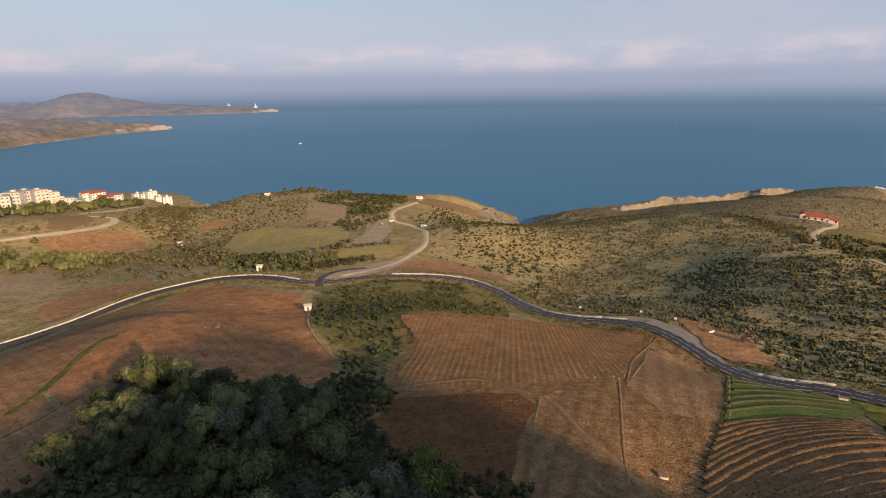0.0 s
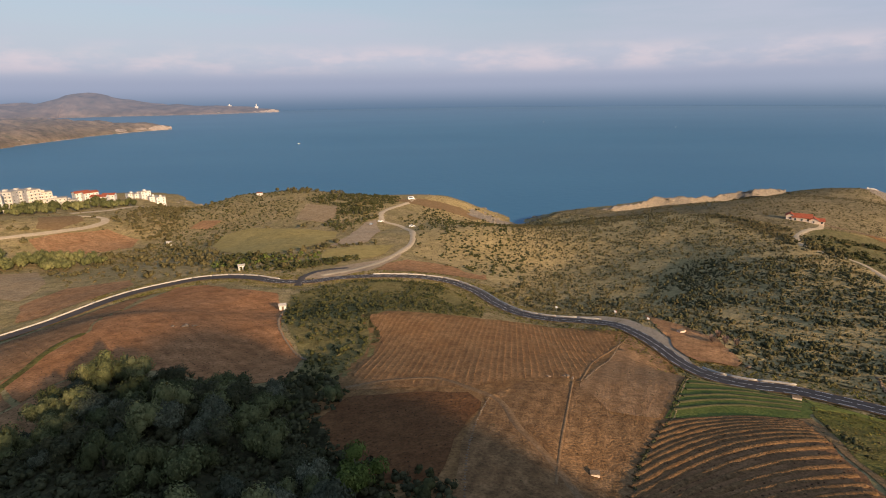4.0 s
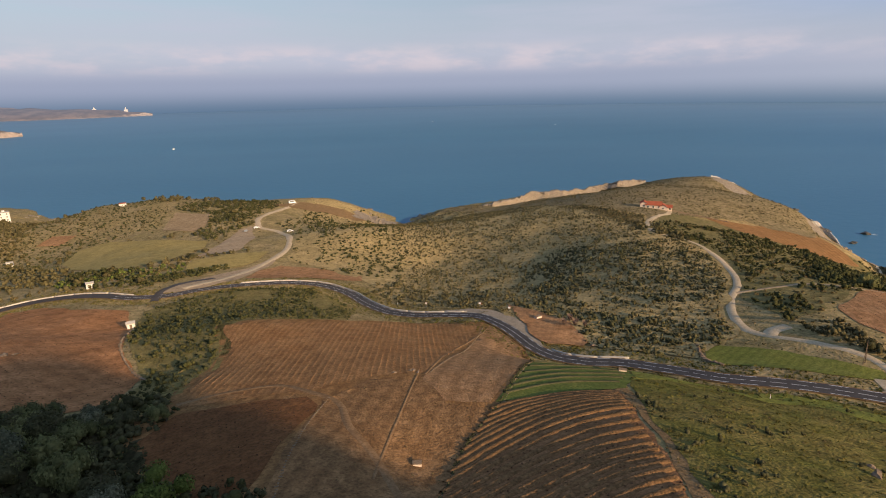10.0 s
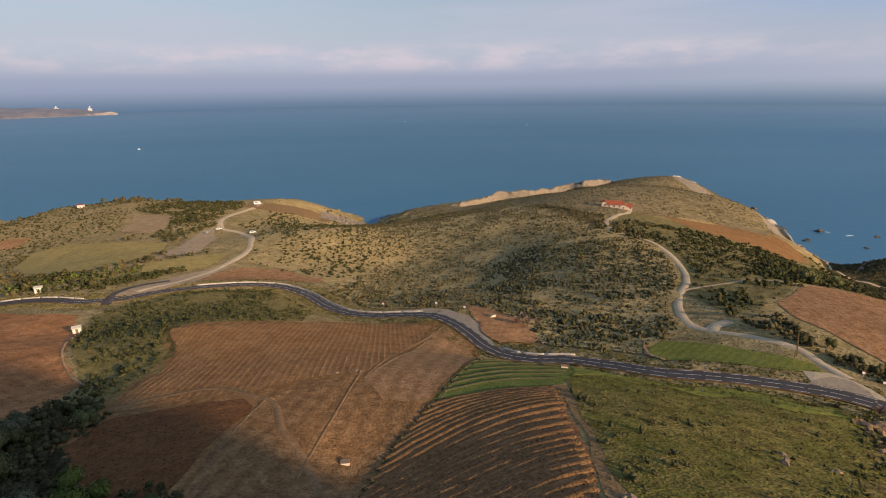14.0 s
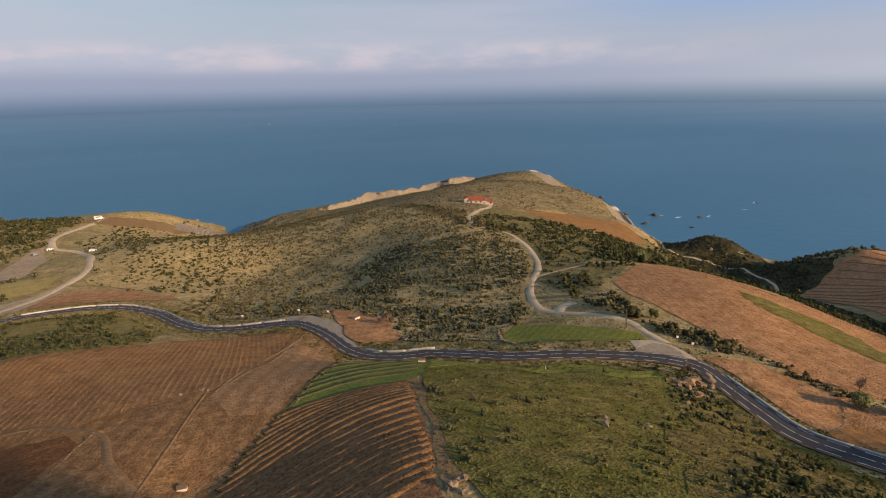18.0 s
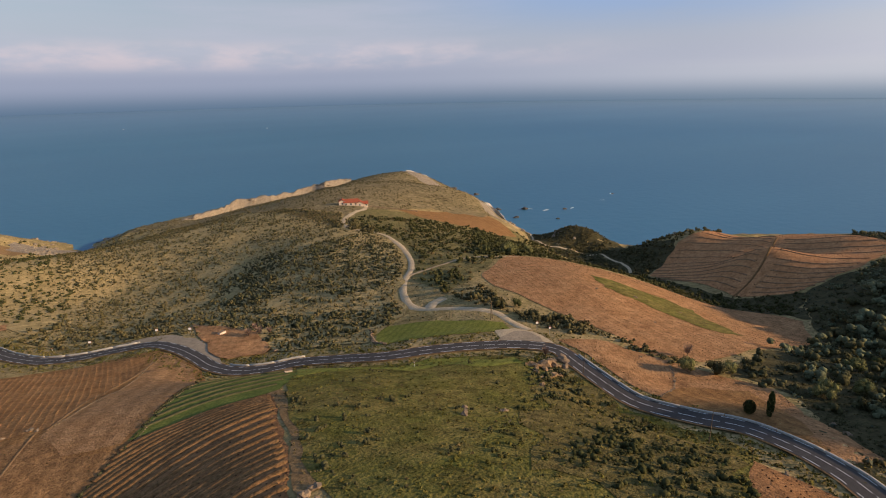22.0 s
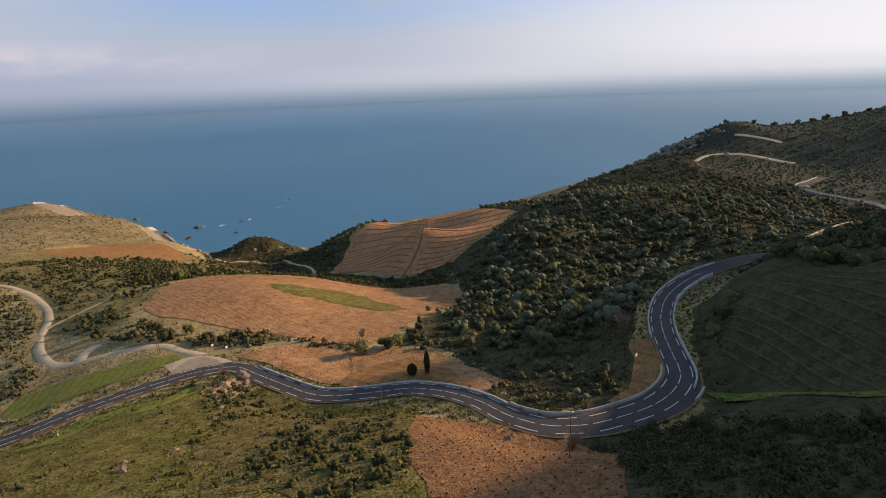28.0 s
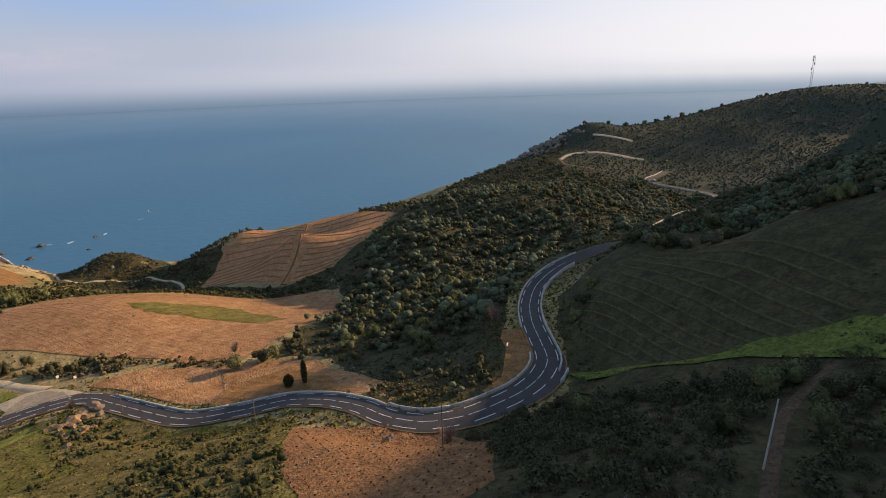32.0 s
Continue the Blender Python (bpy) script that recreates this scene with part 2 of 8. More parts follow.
def glass_material():
    m = bpy.data.materials.new("window_glass")
    m.use_nodes = True
    b = m.node_tree.nodes["Principled BSDF"]
    b.inputs["Base Color"].default_value = (0.02, 0.025, 0.03, 1)
    b.inputs["Roughness"].default_value = 0.08
    return m


M_LAND, M_WATER, M_GLASS = land_material(), water_material(), glass_material()
M_RED = surface("ploughed_red_earth", ((0.366, 0.165, 0.067), (0.451, 0.219, 0.096), (0.250, 0.114, 0.048)), 14, 0.6, 0.97, 0.8, 0.4, rows=(-50, 3.6, 0.13), mottle=0.38)
M_BROWN = surface("ploughed_brown_earth", ((0.297, 0.151, 0.062), (0.361, 0.200, 0.088), (0.202, 0.101, 0.041)), 10, 0.5, 0.97, 0.8, 0.4, rows=(80, 1.5, 0.26), mottle=0.32)
# ploughed earth, darkened further by cloud shade put into the colour
M_DARK = surface("shade_dark_ploughed_earth", ((0.163, 0.072, 0.030), (0.207, 0.097, 0.040), (0.110, 0.051, 0.022)), 6, 0.5, 0.97, 0.8, 0.4, mottle=0.3)
M_ORANGE = surface("orange_stony_earth", ((0.336, 0.177, 0.083), (0.404, 0.232, 0.116), (0.230, 0.118, 0.054)), 9, 0.5, 0.97, 0.8, 0.4, rows=(62, 1.9, 0.16), mottle=0.42)
M_TAN = surface("dry_grass_terrace", ((0.215, 0.132, 0.064), (0.285, 0.185, 0.092), (0.140, 0.090, 0.042)), 3, 0.4, 0.97, 0.6, 0.2, mottle=0.3)
M_MEADOW = surface("rough_meadow", ((0.126, 0.118, 0.027), (0.190, 0.146, 0.050), (0.072, 0.075, 0.019)), 9, 0.5, 0.95, 0.9, 0.4, mottle=0.55)
M_GULLY = surface("rough_gully_grass", ((0.190, 0.152, 0.054), (0.250, 0.190, 0.076), (0.120, 0.104, 0.037)), 9, 0.5, 0.95, 0.8, 0.35, mottle=0.45)
M_GREEN = surface("vineyard_grass", ((0.120, 0.145, 0.034), (0.175, 0.180, 0.048), (0.075, 0.098, 0.022)), 6, 0.5, 0.95, 0.5, 0.25, mottle=0.25)
M_OLIVE = surface("pale_olive_field", ((0.330, 0.248, 0.088), (0.385, 0.290, 0.110), (0.260, 0.198, 0.070)), 12, 0.9, 0.96, 0.6, 0.25, mottle=0.25)
M_STRAWEARTH = surface("pale_dry_earth", ((0.330, 0.225, 0.122), (0.390, 0.280, 0.160), (0.240, 0.165, 0.088)), 8, 0.7, 0.96, 0.5, 0.25, mottle=0.3)
M_BEIGE = surface("bare_pale_ground", ((0.350, 0.255, 0.160), (0.420, 0.320, 0.210), (0.255, 0.185, 0.112)), 7, 0.8, 0.96, 0.4, 0.2, mottle=0.25)
M_DUST = surface("dusty_track", ((0.480, 0.375, 0.245), (0.550, 0.440, 0.300), (0.380, 0.285, 0.180)), 4, 0.4, 0.95, 0.35, 0.08, mottle=0.15)
M_PATH = surface("worn_earth_path", ((0.225, 0.132, 0.066), (0.280, 0.174, 0.090), (0.165, 0.096, 0.047)), 4, 0.4, 0.95, 0.4, 0.1, mottle=0.3)
M_SLOPE = surface("dark_stony_fallow", ((0.240, 0.128, 0.056), (0.300, 0.172, 0.079), (0.152, 0.083, 0.038)), 6, 0.45, 0.97, 0.8, 0.35, rows=(66, 3.4, 0.25), mottle=0.45)
M_EAST = surface("olive_slope_grass", ((0.165, 0.140, 0.055), (0.225, 0.178, 0.078), (0.105, 0.094, 0.037)), 9, 0.6, 0.95, 0.8, 0.35, mottle=0.45)
M_ASPHALT = surface("asphalt", ((0.062, 0.055, 0.053), (0.080, 0.072, 0.069), (0.048, 0.043, 0.042)), 5, 0.15, 0.85, 0.2, 0.02, spec=0.15, mottle=0.15)
M_OLDROAD = surface("pale_gravel", ((0.310, 0.250, 0.180), (0.370, 0.300, 0.220), (0.230, 0.180, 0.128)), 4, 0.3, 0.9, 0.5, 0.06, mottle=0.2)
M_LINE = surface("white_road_paint", ((0.74, 0.74, 0.72), (0.66, 0.66, 0.64), (0.58, 0.57, 0.55)), 2, 0.1, 0.6, 0.0)
M_KERB = surface("pale_concrete", ((0.44, 0.41, 0.36), (0.52, 0.48, 0.43), (0.34, 0.31, 0.28)), 2.5, 0.3, 0.9, 0.3, 0.03)
M_STONE = surface("schist_stone", ((0.210, 0.150, 0.100), (0.280, 0.210, 0.145), (0.140, 0.100, 0.068)), 1.2, 0.3, 0.92, 0.6, 0.1)
M_OUTCROP = surface("tan_outcrop_rock", ((0.270, 0.175, 0.098), (0.340, 0.232, 0.138), (0.175, 0.112, 0.062)), 1.5, 0.3, 0.95, 0.7, 0.2, mottle=0.3)
M_CLIFF = surface("pale_cliff_rock", ((0.255, 0.208, 0.155), (0.335, 0.282, 0.218), (0.150, 0.120, 0.088)), 3, 0.5, 0.92, 0.9, 0.6, mottle=0.55)
M_LEAF = surface("maquis_leaves", ((0.087, 0.075, 0.034), (0.125, 0.103, 0.050), (0.057, 0.053, 0.024)), 9, 0.6, 0.8, 0.0, island=0.35)
M_LEAF_DRY = surface("heath_leaves", ((0.130, 0.098, 0.045), (0.098, 0.082, 0.035), (0.160, 0.116, 0.060)), 12, 0.7, 0.85, 0.0, island=0.3)
M_LEAF_HEATH = surface("brown_heath_leaves", ((0.113, 0.089, 0.040), (0.087, 0.075, 0.032), (0.140, 0.105, 0.052)), 12, 0.7, 0.88, 0.0, island=0.25)
M_LEAF_OAK = surface("oak_leaves", ((0.064, 0.063, 0.030), (0.096, 0.088, 0.043), (0.042, 0.043, 0.021)), 5, 0.5, 0.75, 0.0, island=0.25)
M_LEAF_PINE = surface("bright_pine_leaves", ((0.088, 0.110, 0.026), (0.125, 0.145, 0.036), (0.060, 0.080, 0.018)), 3, 0.5, 0.75, 0.0, island=0.45)
M_LEAF_GREY = surface("grey_green_leaves", ((0.105, 0.110, 0.066), (0.140, 0.140, 0.086), (0.078, 0.084, 0.050)), 3, 0.5, 0.75, 0.0, island=0.4, tone=0.4)
M_LEAF_CYP = surface("cypress_leaves", ((0.045, 0.058, 0.022), (0.065, 0.076, 0.030), (0.032, 0.042, 0.015)), 2, 0.3, 0.8, 0.0, island=0.3)
M_TWIG = surface("bare_twigs", ((0.200, 0.135, 0.110), (0.250, 0.175, 0.145), (0.150, 0.100, 0.080)), 2, 0.3, 0.9, 0.0, island=0.3)
M_BARK = surface("bark", ((0.110, 0.085, 0.062), (0.150, 0.120, 0.090), (0.070, 0.055, 0.040)), 0.8, 0.1, 0.95, 0.5, 0.03)
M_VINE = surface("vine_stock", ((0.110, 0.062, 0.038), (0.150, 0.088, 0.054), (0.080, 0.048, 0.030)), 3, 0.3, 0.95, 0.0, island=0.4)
M_WALL_W = surface("white_render", ((0.70, 0.68, 0.65), (0.64, 0.61, 0.57), (0.56, 0.53, 0.49)), 4, 0.5, 0.9, 0.1, 0.02)
M_WALL_C = surface("cream_render", ((0.50, 0.46, 0.42), (0.56, 0.52, 0.47), (0.40, 0.37, 0.34)), 5, 0.5, 0.9, 0.1, 0.02, mottle=0.15)
M_WALL_P = surface("pinkish_render", ((0.60, 0.49, 0.41), (0.66, 0.55, 0.46), (0.52, 0.42, 0.35)), 5, 0.5, 0.9, 0.1, 0.02)
M_TILE = surface("terracotta_tiles", ((0.32, 0.088, 0.050), (0.39, 0.122, 0.068), (0.24, 0.066, 0.040)), 2, 0.25, 0.85, 0.4, 0.05, mottle=0.35)
M_WHITE_ROCK = surface("whitish_cliff_rock", ((0.559, 0.508, 0.435), (0.676, 0.620, 0.544), (0.364, 0.323, 0.272)), 3, 0.5, 0.92, 0.9, 0.6, mottle=0.45)
M_ROOF_G = surface("grey_flat_roof", ((0.36, 0.33, 0.29), (0.42, 0.39, 0.34), (0.28, 0.26, 0.23)), 3, 0.5, 0.9, 0.1, 0.02)
M_WOOD = surface("weathered_wood", ((0.150, 0.110, 0.078), (0.200, 0.155, 0.115), (0.100, 0.072, 0.050)), 0.6, 0.06, 0.9, 0.3, 0.01)
M_METAL = surface("galvanised_metal", ((0.50, 0.50, 0.50), (0.58, 0.58, 0.58), (0.42, 0.42, 0.42)), 1.0, 0.1, 0.45, 0.0, metal=0.8)
M_WHITE = surface("white_paint", ((0.80, 0.80, 0.79), (0.76, 0.76, 0.75), (0.70, 0.70, 0.69)), 1.0, 0.1, 0.4, 0.0, spec=0.5)
M_GREY_P = surface("grey_paint", ((0.30, 0.31, 0.32), (0.34, 0.35, 0.36), (0.26, 0.27, 0.28)), 1.0, 0.1, 0.4, 0.0, spec=0.5)
M_RED_P = surface("red_paint", ((0.45, 0.05, 0.04), (0.50, 0.07, 0.05), (0.38, 0.04, 0.03)), 1.0, 0.1, 0.5, 0.0)
M_TYRE = surface("black_rubber", ((0.02, 0.02, 0.02), (0.03, 0.03, 0.03), (0.015, 0.015, 0.015)), 0.5, 0.05, 0.85, 0.0)
M_FAR = surface("far_cape_hills", ((0.125, 0.100, 0.088), (0.185, 0.140, 0.118), (0.085, 0.078, 0.072)), 330, 45, 1.0, 0.0, mottle=0.35)
M_FAR2 = surface("far_cove_slopes", ((0.160, 0.122, 0.085), (0.215, 0.160, 0.112), (0.095, 0.085, 0.060)), 120, 16, 1.0, 0.0, mottle=0.4)
M_FAR_ROCK = surface("far_pale_shore_rock", ((0.30, 0.24, 0.195), (0.36, 0.29, 0.235), (0.22, 0.18, 0.15)), 60, 12, 1.0, 0.0, mottle=0.3)
M_FOAM = surface("sea_foam", ((0.75, 0.78, 0.80), (0.62, 0.68, 0.72), (0.50, 0.58, 0.62)), 2.0, 0.5, 0.7, 0.0)
# paler copy of the vine stock, sunlight on the canes put into the colour
M_VINE_PALE = surface("vine_canes_painted_sunlit", ((0.250, 0.142, 0.072), (0.300, 0.178, 0.096), (0.190, 0.108, 0.055)), 3, 0.3, 0.95, 0.0, island=0.3)
M_FALLOW = surface("stony_fallow", ((0.266, 0.137, 0.054), (0.333, 0.187, 0.079), (0.171, 0.090, 0.038)), 7, 0.45, 0.97, 0.8, 0.35, rows=(66, 3.4, 0.32), mottle=0.35)
M_FURROW = surface("furrowed_west_slope", ((0.300, 0.152, 0.068), (0.370, 0.204, 0.096), (0.200, 0.104, 0.048)), 10, 0.5, 0.97, 0.8, 0.35, rows=(-45, 2.6, 0.18), mottle=0.38)
M_BANKSIDE = surface("terrace_bank_earth", ((0.185, 0.098, 0.044), (0.240, 0.135, 0.062), (0.115, 0.070, 0.031)), 2.2, 0.35, 0.97, 0.8, 0.25, mottle=0.45)
M_ROWBED = surface("terrace_row_bed", ((0.240, 0.118, 0.054), (0.300, 0.158, 0.074), (0.165, 0.086, 0.040)), 4, 0.4, 0.97, 0.8, 0.3, mottle=0.4)
# dark grass: the shade of the south slopes is mixed into its colour
M_SCRUBGRASS = surface("shade_dark_hill_grass", ((0.064, 0.056, 0.027), (0.090, 0.074, 0.038), (0.043, 0.041, 0.020)), 8, 0.6, 0.95, 0.7, 0.3, mottle=0.45)


M_MAQUIS_FLOOR = surface("maquis_floor", ((0.336, 0.248, 0.109), (0.442, 0.320, 0.152), (0.214, 0.168, 0.074)), 11, 0.7, 0.95, 0.8, 0.4, mottle=0.4)
M_TOP_FLOOR = surface("headland_heath_floor", ((0.190, 0.150, 0.078), (0.265, 0.205, 0.115), (0.120, 0.100, 0.050)), 10, 0.8, 0.95, 0.8, 0.4, mottle=0.55)
# scrub leaves greyed and lightened: distance haze mixed into the colour
M_FAR_SCRUB = surface("hazy_far_scrub_leaves", ((0.077, 0.084, 0.057), (0.113, 0.115, 0.081), (0.054, 0.061, 0.040)), 16, 0.8, 0.85, 0.0, island=0.3)


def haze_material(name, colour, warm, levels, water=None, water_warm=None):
    """Glowing painted haze for the far distance: cover over height in metres as (height, cover) steps, over the last
    strip of painted water where given.
    """
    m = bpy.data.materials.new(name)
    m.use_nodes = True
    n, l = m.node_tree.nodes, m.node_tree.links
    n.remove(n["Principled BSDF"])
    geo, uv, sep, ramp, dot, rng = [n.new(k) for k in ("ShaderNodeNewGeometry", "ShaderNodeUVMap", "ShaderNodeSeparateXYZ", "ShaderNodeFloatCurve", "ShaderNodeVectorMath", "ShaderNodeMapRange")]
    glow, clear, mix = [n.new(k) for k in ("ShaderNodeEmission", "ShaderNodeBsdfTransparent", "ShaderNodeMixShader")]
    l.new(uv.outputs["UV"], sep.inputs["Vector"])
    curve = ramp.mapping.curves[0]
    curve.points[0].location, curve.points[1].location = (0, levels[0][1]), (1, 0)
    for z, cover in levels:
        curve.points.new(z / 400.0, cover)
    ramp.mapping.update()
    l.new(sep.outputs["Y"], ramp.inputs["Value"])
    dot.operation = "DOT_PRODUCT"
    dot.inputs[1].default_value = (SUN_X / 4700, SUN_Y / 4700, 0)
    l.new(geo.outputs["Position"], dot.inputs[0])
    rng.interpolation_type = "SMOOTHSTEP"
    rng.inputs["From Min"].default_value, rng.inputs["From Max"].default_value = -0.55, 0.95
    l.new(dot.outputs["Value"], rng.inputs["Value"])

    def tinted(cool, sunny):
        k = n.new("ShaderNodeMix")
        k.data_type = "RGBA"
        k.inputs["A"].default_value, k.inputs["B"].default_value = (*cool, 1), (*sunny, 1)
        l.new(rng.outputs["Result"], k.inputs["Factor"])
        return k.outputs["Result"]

    # the sun's glare is painted as a paler tint on the sunward side
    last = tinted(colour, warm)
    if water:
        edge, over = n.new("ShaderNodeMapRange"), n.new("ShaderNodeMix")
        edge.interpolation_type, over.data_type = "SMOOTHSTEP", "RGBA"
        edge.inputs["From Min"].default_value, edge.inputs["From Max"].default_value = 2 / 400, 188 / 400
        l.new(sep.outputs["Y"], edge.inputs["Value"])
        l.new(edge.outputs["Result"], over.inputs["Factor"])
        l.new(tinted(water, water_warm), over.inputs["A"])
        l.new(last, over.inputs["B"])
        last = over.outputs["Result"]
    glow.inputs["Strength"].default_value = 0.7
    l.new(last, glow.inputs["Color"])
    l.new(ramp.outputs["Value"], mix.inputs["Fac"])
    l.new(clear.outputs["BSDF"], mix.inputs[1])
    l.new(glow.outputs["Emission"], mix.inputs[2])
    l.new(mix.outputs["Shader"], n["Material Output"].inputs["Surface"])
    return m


# grey-green leaves, paler for sunlit crown tops and haze put into the colour
M_LEAF_SAGE = surface("sunlit_sage_leaves", ((0.110, 0.122, 0.070), (0.159, 0.164, 0.096), (0.076, 0.085, 0.048)), 4, 0.5, 0.75, 0.0, island=0.22)
M_LEAF_SCRUB = surface("green_scrub_leaves", ((0.052, 0.055, 0.021), (0.078, 0.073, 0.030), (0.034, 0.038, 0.015)), 7, 0.5, 0.8, 0.0, island=0.25)


# strip grass and track earth of the bend, with its shade put into both colours
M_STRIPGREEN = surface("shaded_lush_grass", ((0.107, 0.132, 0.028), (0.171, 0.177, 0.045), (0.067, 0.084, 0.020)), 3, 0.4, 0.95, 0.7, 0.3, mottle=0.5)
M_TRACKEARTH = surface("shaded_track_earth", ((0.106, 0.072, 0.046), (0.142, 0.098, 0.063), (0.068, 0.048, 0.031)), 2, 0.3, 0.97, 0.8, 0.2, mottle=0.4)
M_TERRACEWALL = surface("dry_stone_terrace_wall", ((0.266, 0.153, 0.084), (0.378, 0.234, 0.134), (0.154, 0.088, 0.050)), 2, 0.4, 0.97, 0.9, 0.3, mottle=0.5)
M_TERRACE_EARTH = surface("reddish_terrace_earth", ((0.414, 0.199, 0.089), (0.488, 0.257, 0.123), (0.304, 0.145, 0.064)), 8, 0.6, 0.97, 0.8, 0.4, mottle=0.4)
M_DRYMEADOW = surface("brownish_dry_grass", ((0.132, 0.105, 0.036), (0.172, 0.130, 0.052), (0.080, 0.072, 0.024)), 6, 0.4, 0.95, 0.9, 0.4, mottle=0.6)
M_APEX = surface("pale_stony_fallow", ((0.315, 0.174, 0.081), (0.385, 0.228, 0.115), (0.215, 0.119, 0.056)), 5, 0.4, 0.97, 0.8, 0.35, rows=(66, 4.6, 0.30), mottle=0.4)
M_NEAR_EARTH = surface("reddish_bare_earth", ((0.228, 0.116, 0.054), (0.285, 0.152, 0.073), (0.146, 0.076, 0.036)), 4, 0.4, 0.97, 0.9, 0.35, mottle=0.45)
# row edges toned down to the painted shade of the terraced slope
M_SHADEROW = surface("shaded_terrace_edge", ((0.088, 0.084, 0.036), (0.120, 0.108, 0.050), (0.060, 0.060, 0.026)), 5, 0.5, 0.95, 0.5, 0.2, mottle=0.4)
M_LAWN = surface("sunlit_yellow_green_grass", ((0.185, 0.190, 0.038), (0.245, 0.230, 0.058), (0.120, 0.132, 0.026)), 6, 0.5, 0.95, 0.6, 0.25, rows=(30, 2.2, 0.25), mottle=0.25)
M_LEAF_GROVE = surface("grove_leaves", ((0.115, 0.122, 0.050), (0.173, 0.168, 0.070), (0.080, 0.090, 0.036)), 4, 0.5, 0.75, 0.0, island=0.3, tone=0.45)
M_WETROCK = surface("wet_shore_rock", ((0.110, 0.098, 0.085), (0.150, 0.132, 0.112), (0.070, 0.064, 0.056)), 2, 0.4, 0.6, 0.7, 0.2)
M_HAZE_FAR = haze_material("painted_horizon_haze", (0.38, 0.41, 0.54), (0.82, 0.79, 0.81), ((40, 0.97), (150, 0.96), (205, 0.9), (250, 0.6), (320, 0.12), (390, 0.0)), (0.056, 0.136, 0.230), (0.145, 0.225, 0.305))
M_HAZE_MID = haze_material("painted_bay_haze", (0.27, 0.33, 0.47), (0.62, 0.68, 0.74), ((10, 0.0), (45, 0.08), (80, 0.24), (105, 0.36), (132, 0.40), (170, 0.22), (230, 0.0)))

# ---- the plan ----
# Landforms: x, y and height in metres of tops, saddles, feet and shore, area by area.
KNOLL_AND_GROVE = (
    (-140, 192, 47.1), (-20, 129, 65.7), (-5, 155, 67.3), (-57, 144, 68.8), (-41, 225, 52.9), (-97, 239, 48.9),
    (-130, 211, 50.4), (-82, 253, 51.3), (-70, 101, 75.6), (-80, 159, 67.3), (-67, 87, 75.6), (-38, 180, 57.6),
    (-48, 94, 76.3), (-23, 80, 79.9), (-11, 72, 78.2), (-32, 53, 85.7), (-10, 122, 69), (-25, 189, 57.7), (-30, 20, 93),
    (-120, 0, 86), (-220, 60, 66), (-300, 150, 46), (-220, 220, 44), (-420, 250, 75), (-650, 250, 110), (-400, 0, 120),
    (-250, -200, 150), (-700, -100, 170),
)
VINEYARD_SPUR = (
    (34, 236, 45), (43, 211, 46.3), (50, 195, 47.8), (58, 186, 49.5), (40, 102, 72.8), (25, 94, 75.4), (60, 77, 76.3),
    (60, 48, 83.1), (28, 67, 80.6), (13, 78, 80.3), (35, 66, 76.3), (55, 167, 53), (6, 59, 82.6), (0, -10, 96),
    (45, -20, 97), (20, 25, 90), (0, -100, 118), (60, -120, 112),
)
MEADOW_AND_BEND = (
    (67, 180, 51), (76, 176, 52.3), (81, 170, 53.6), (83, 161, 54.8), (83, 148, 56), (79, 130, 57.6), (99, 130, 55.9),
    (115, 78, 68.4), (75, 68, 77.7), (76, 120, 61.8), (88, 96, 68.9), (127, 36, 70.6), (108, 109, 61), (69, 175, 53.1),
    (88, 62, 77), (95, 54, 76.2), (105, 0, 84.4), (93, 41, 79.6), (69, 157, 55), (77, 158, 55.5), (85, -45, 99.8),
    (106, -41, 89.5), (98, -60, 99), (120, -120, 128), (120, -300, 150),
)
ORANGE_SLOPE = (
    (141, 71, 67.2), (144, 63, 67.7), (141, 53, 68.2), (137, 42, 68.8), (133, 32, 69.5), (134, 23, 70.6), (135, 15, 72),
    (138, 32, 68.4), (146, 14, 70.4), (223, 97, 58.9), (189, 90, 63.6), (200, 47, 59.8), (233, 34, 52), (195, 61, 60.4),
    (201, 97, 63.7), (135, 232, 44.4), (164, 231, 53.7), (198, 210, 54.8), (280, 130, 38), (290, 190, 36), (290, 80, 35),
    (285, 52, 42), (270, 108, 43), (263, 13, 61.2),
)
BEND_RIDGE = (
    (233, -154, 101.7), (180, -107, 105.3), (175, -114, 108.5), (150, -97, 107.1), (140, -32, 81.1), (130, -38, 79.5),
    (178, -43, 80.2), (191, -53, 85.3), (200, -75, 86.8), (258, -33, 60), (247, -67, 70.4), (172, -66, 92.4), (140, -62, 94.2),
    # (130, -194) and (190, -235): unseen hill, added to shade grove and spur
    (145, -82, 107.3), (162, -47, 85.6), (157, -86, 97.8), (130, -194, 183), (190, -235, 204), (250, -150, 100),
    (215, -120, 94), (209, -94, 85.5),
)
MAQUIS_HEADLAND_SOUTH = (
    (459, 239, -4), (483, 249, -9.5), (395, 203, 9.6), (351, 75, 40.8), (413, 122, 32.3), (309, 32, 52.8), (336, 77, 53.3),
    (408, 245, 17.8), (440, 225, 0.5), (470, 210, 0.5), (520, 190, 0.5), (570, 140, 0.5), (600, 90, 0.5), (640, 50, 0.5),
    (720, 10, 0.5), (418, 249, 17.9), (305, 150, 27), (335, 170, 17), (360, 190, 11), (335, 225, 20), (320, 100, 33),
    (384, 231, 9), (359, 162, 14), (346, -8, 65.4), (303, -13, 62), (288, -2, 69.3), (423, 230, 15.9), (424, 153, 29.3),
    (425, 198, 9.6), (409, 142, 34.6),
)
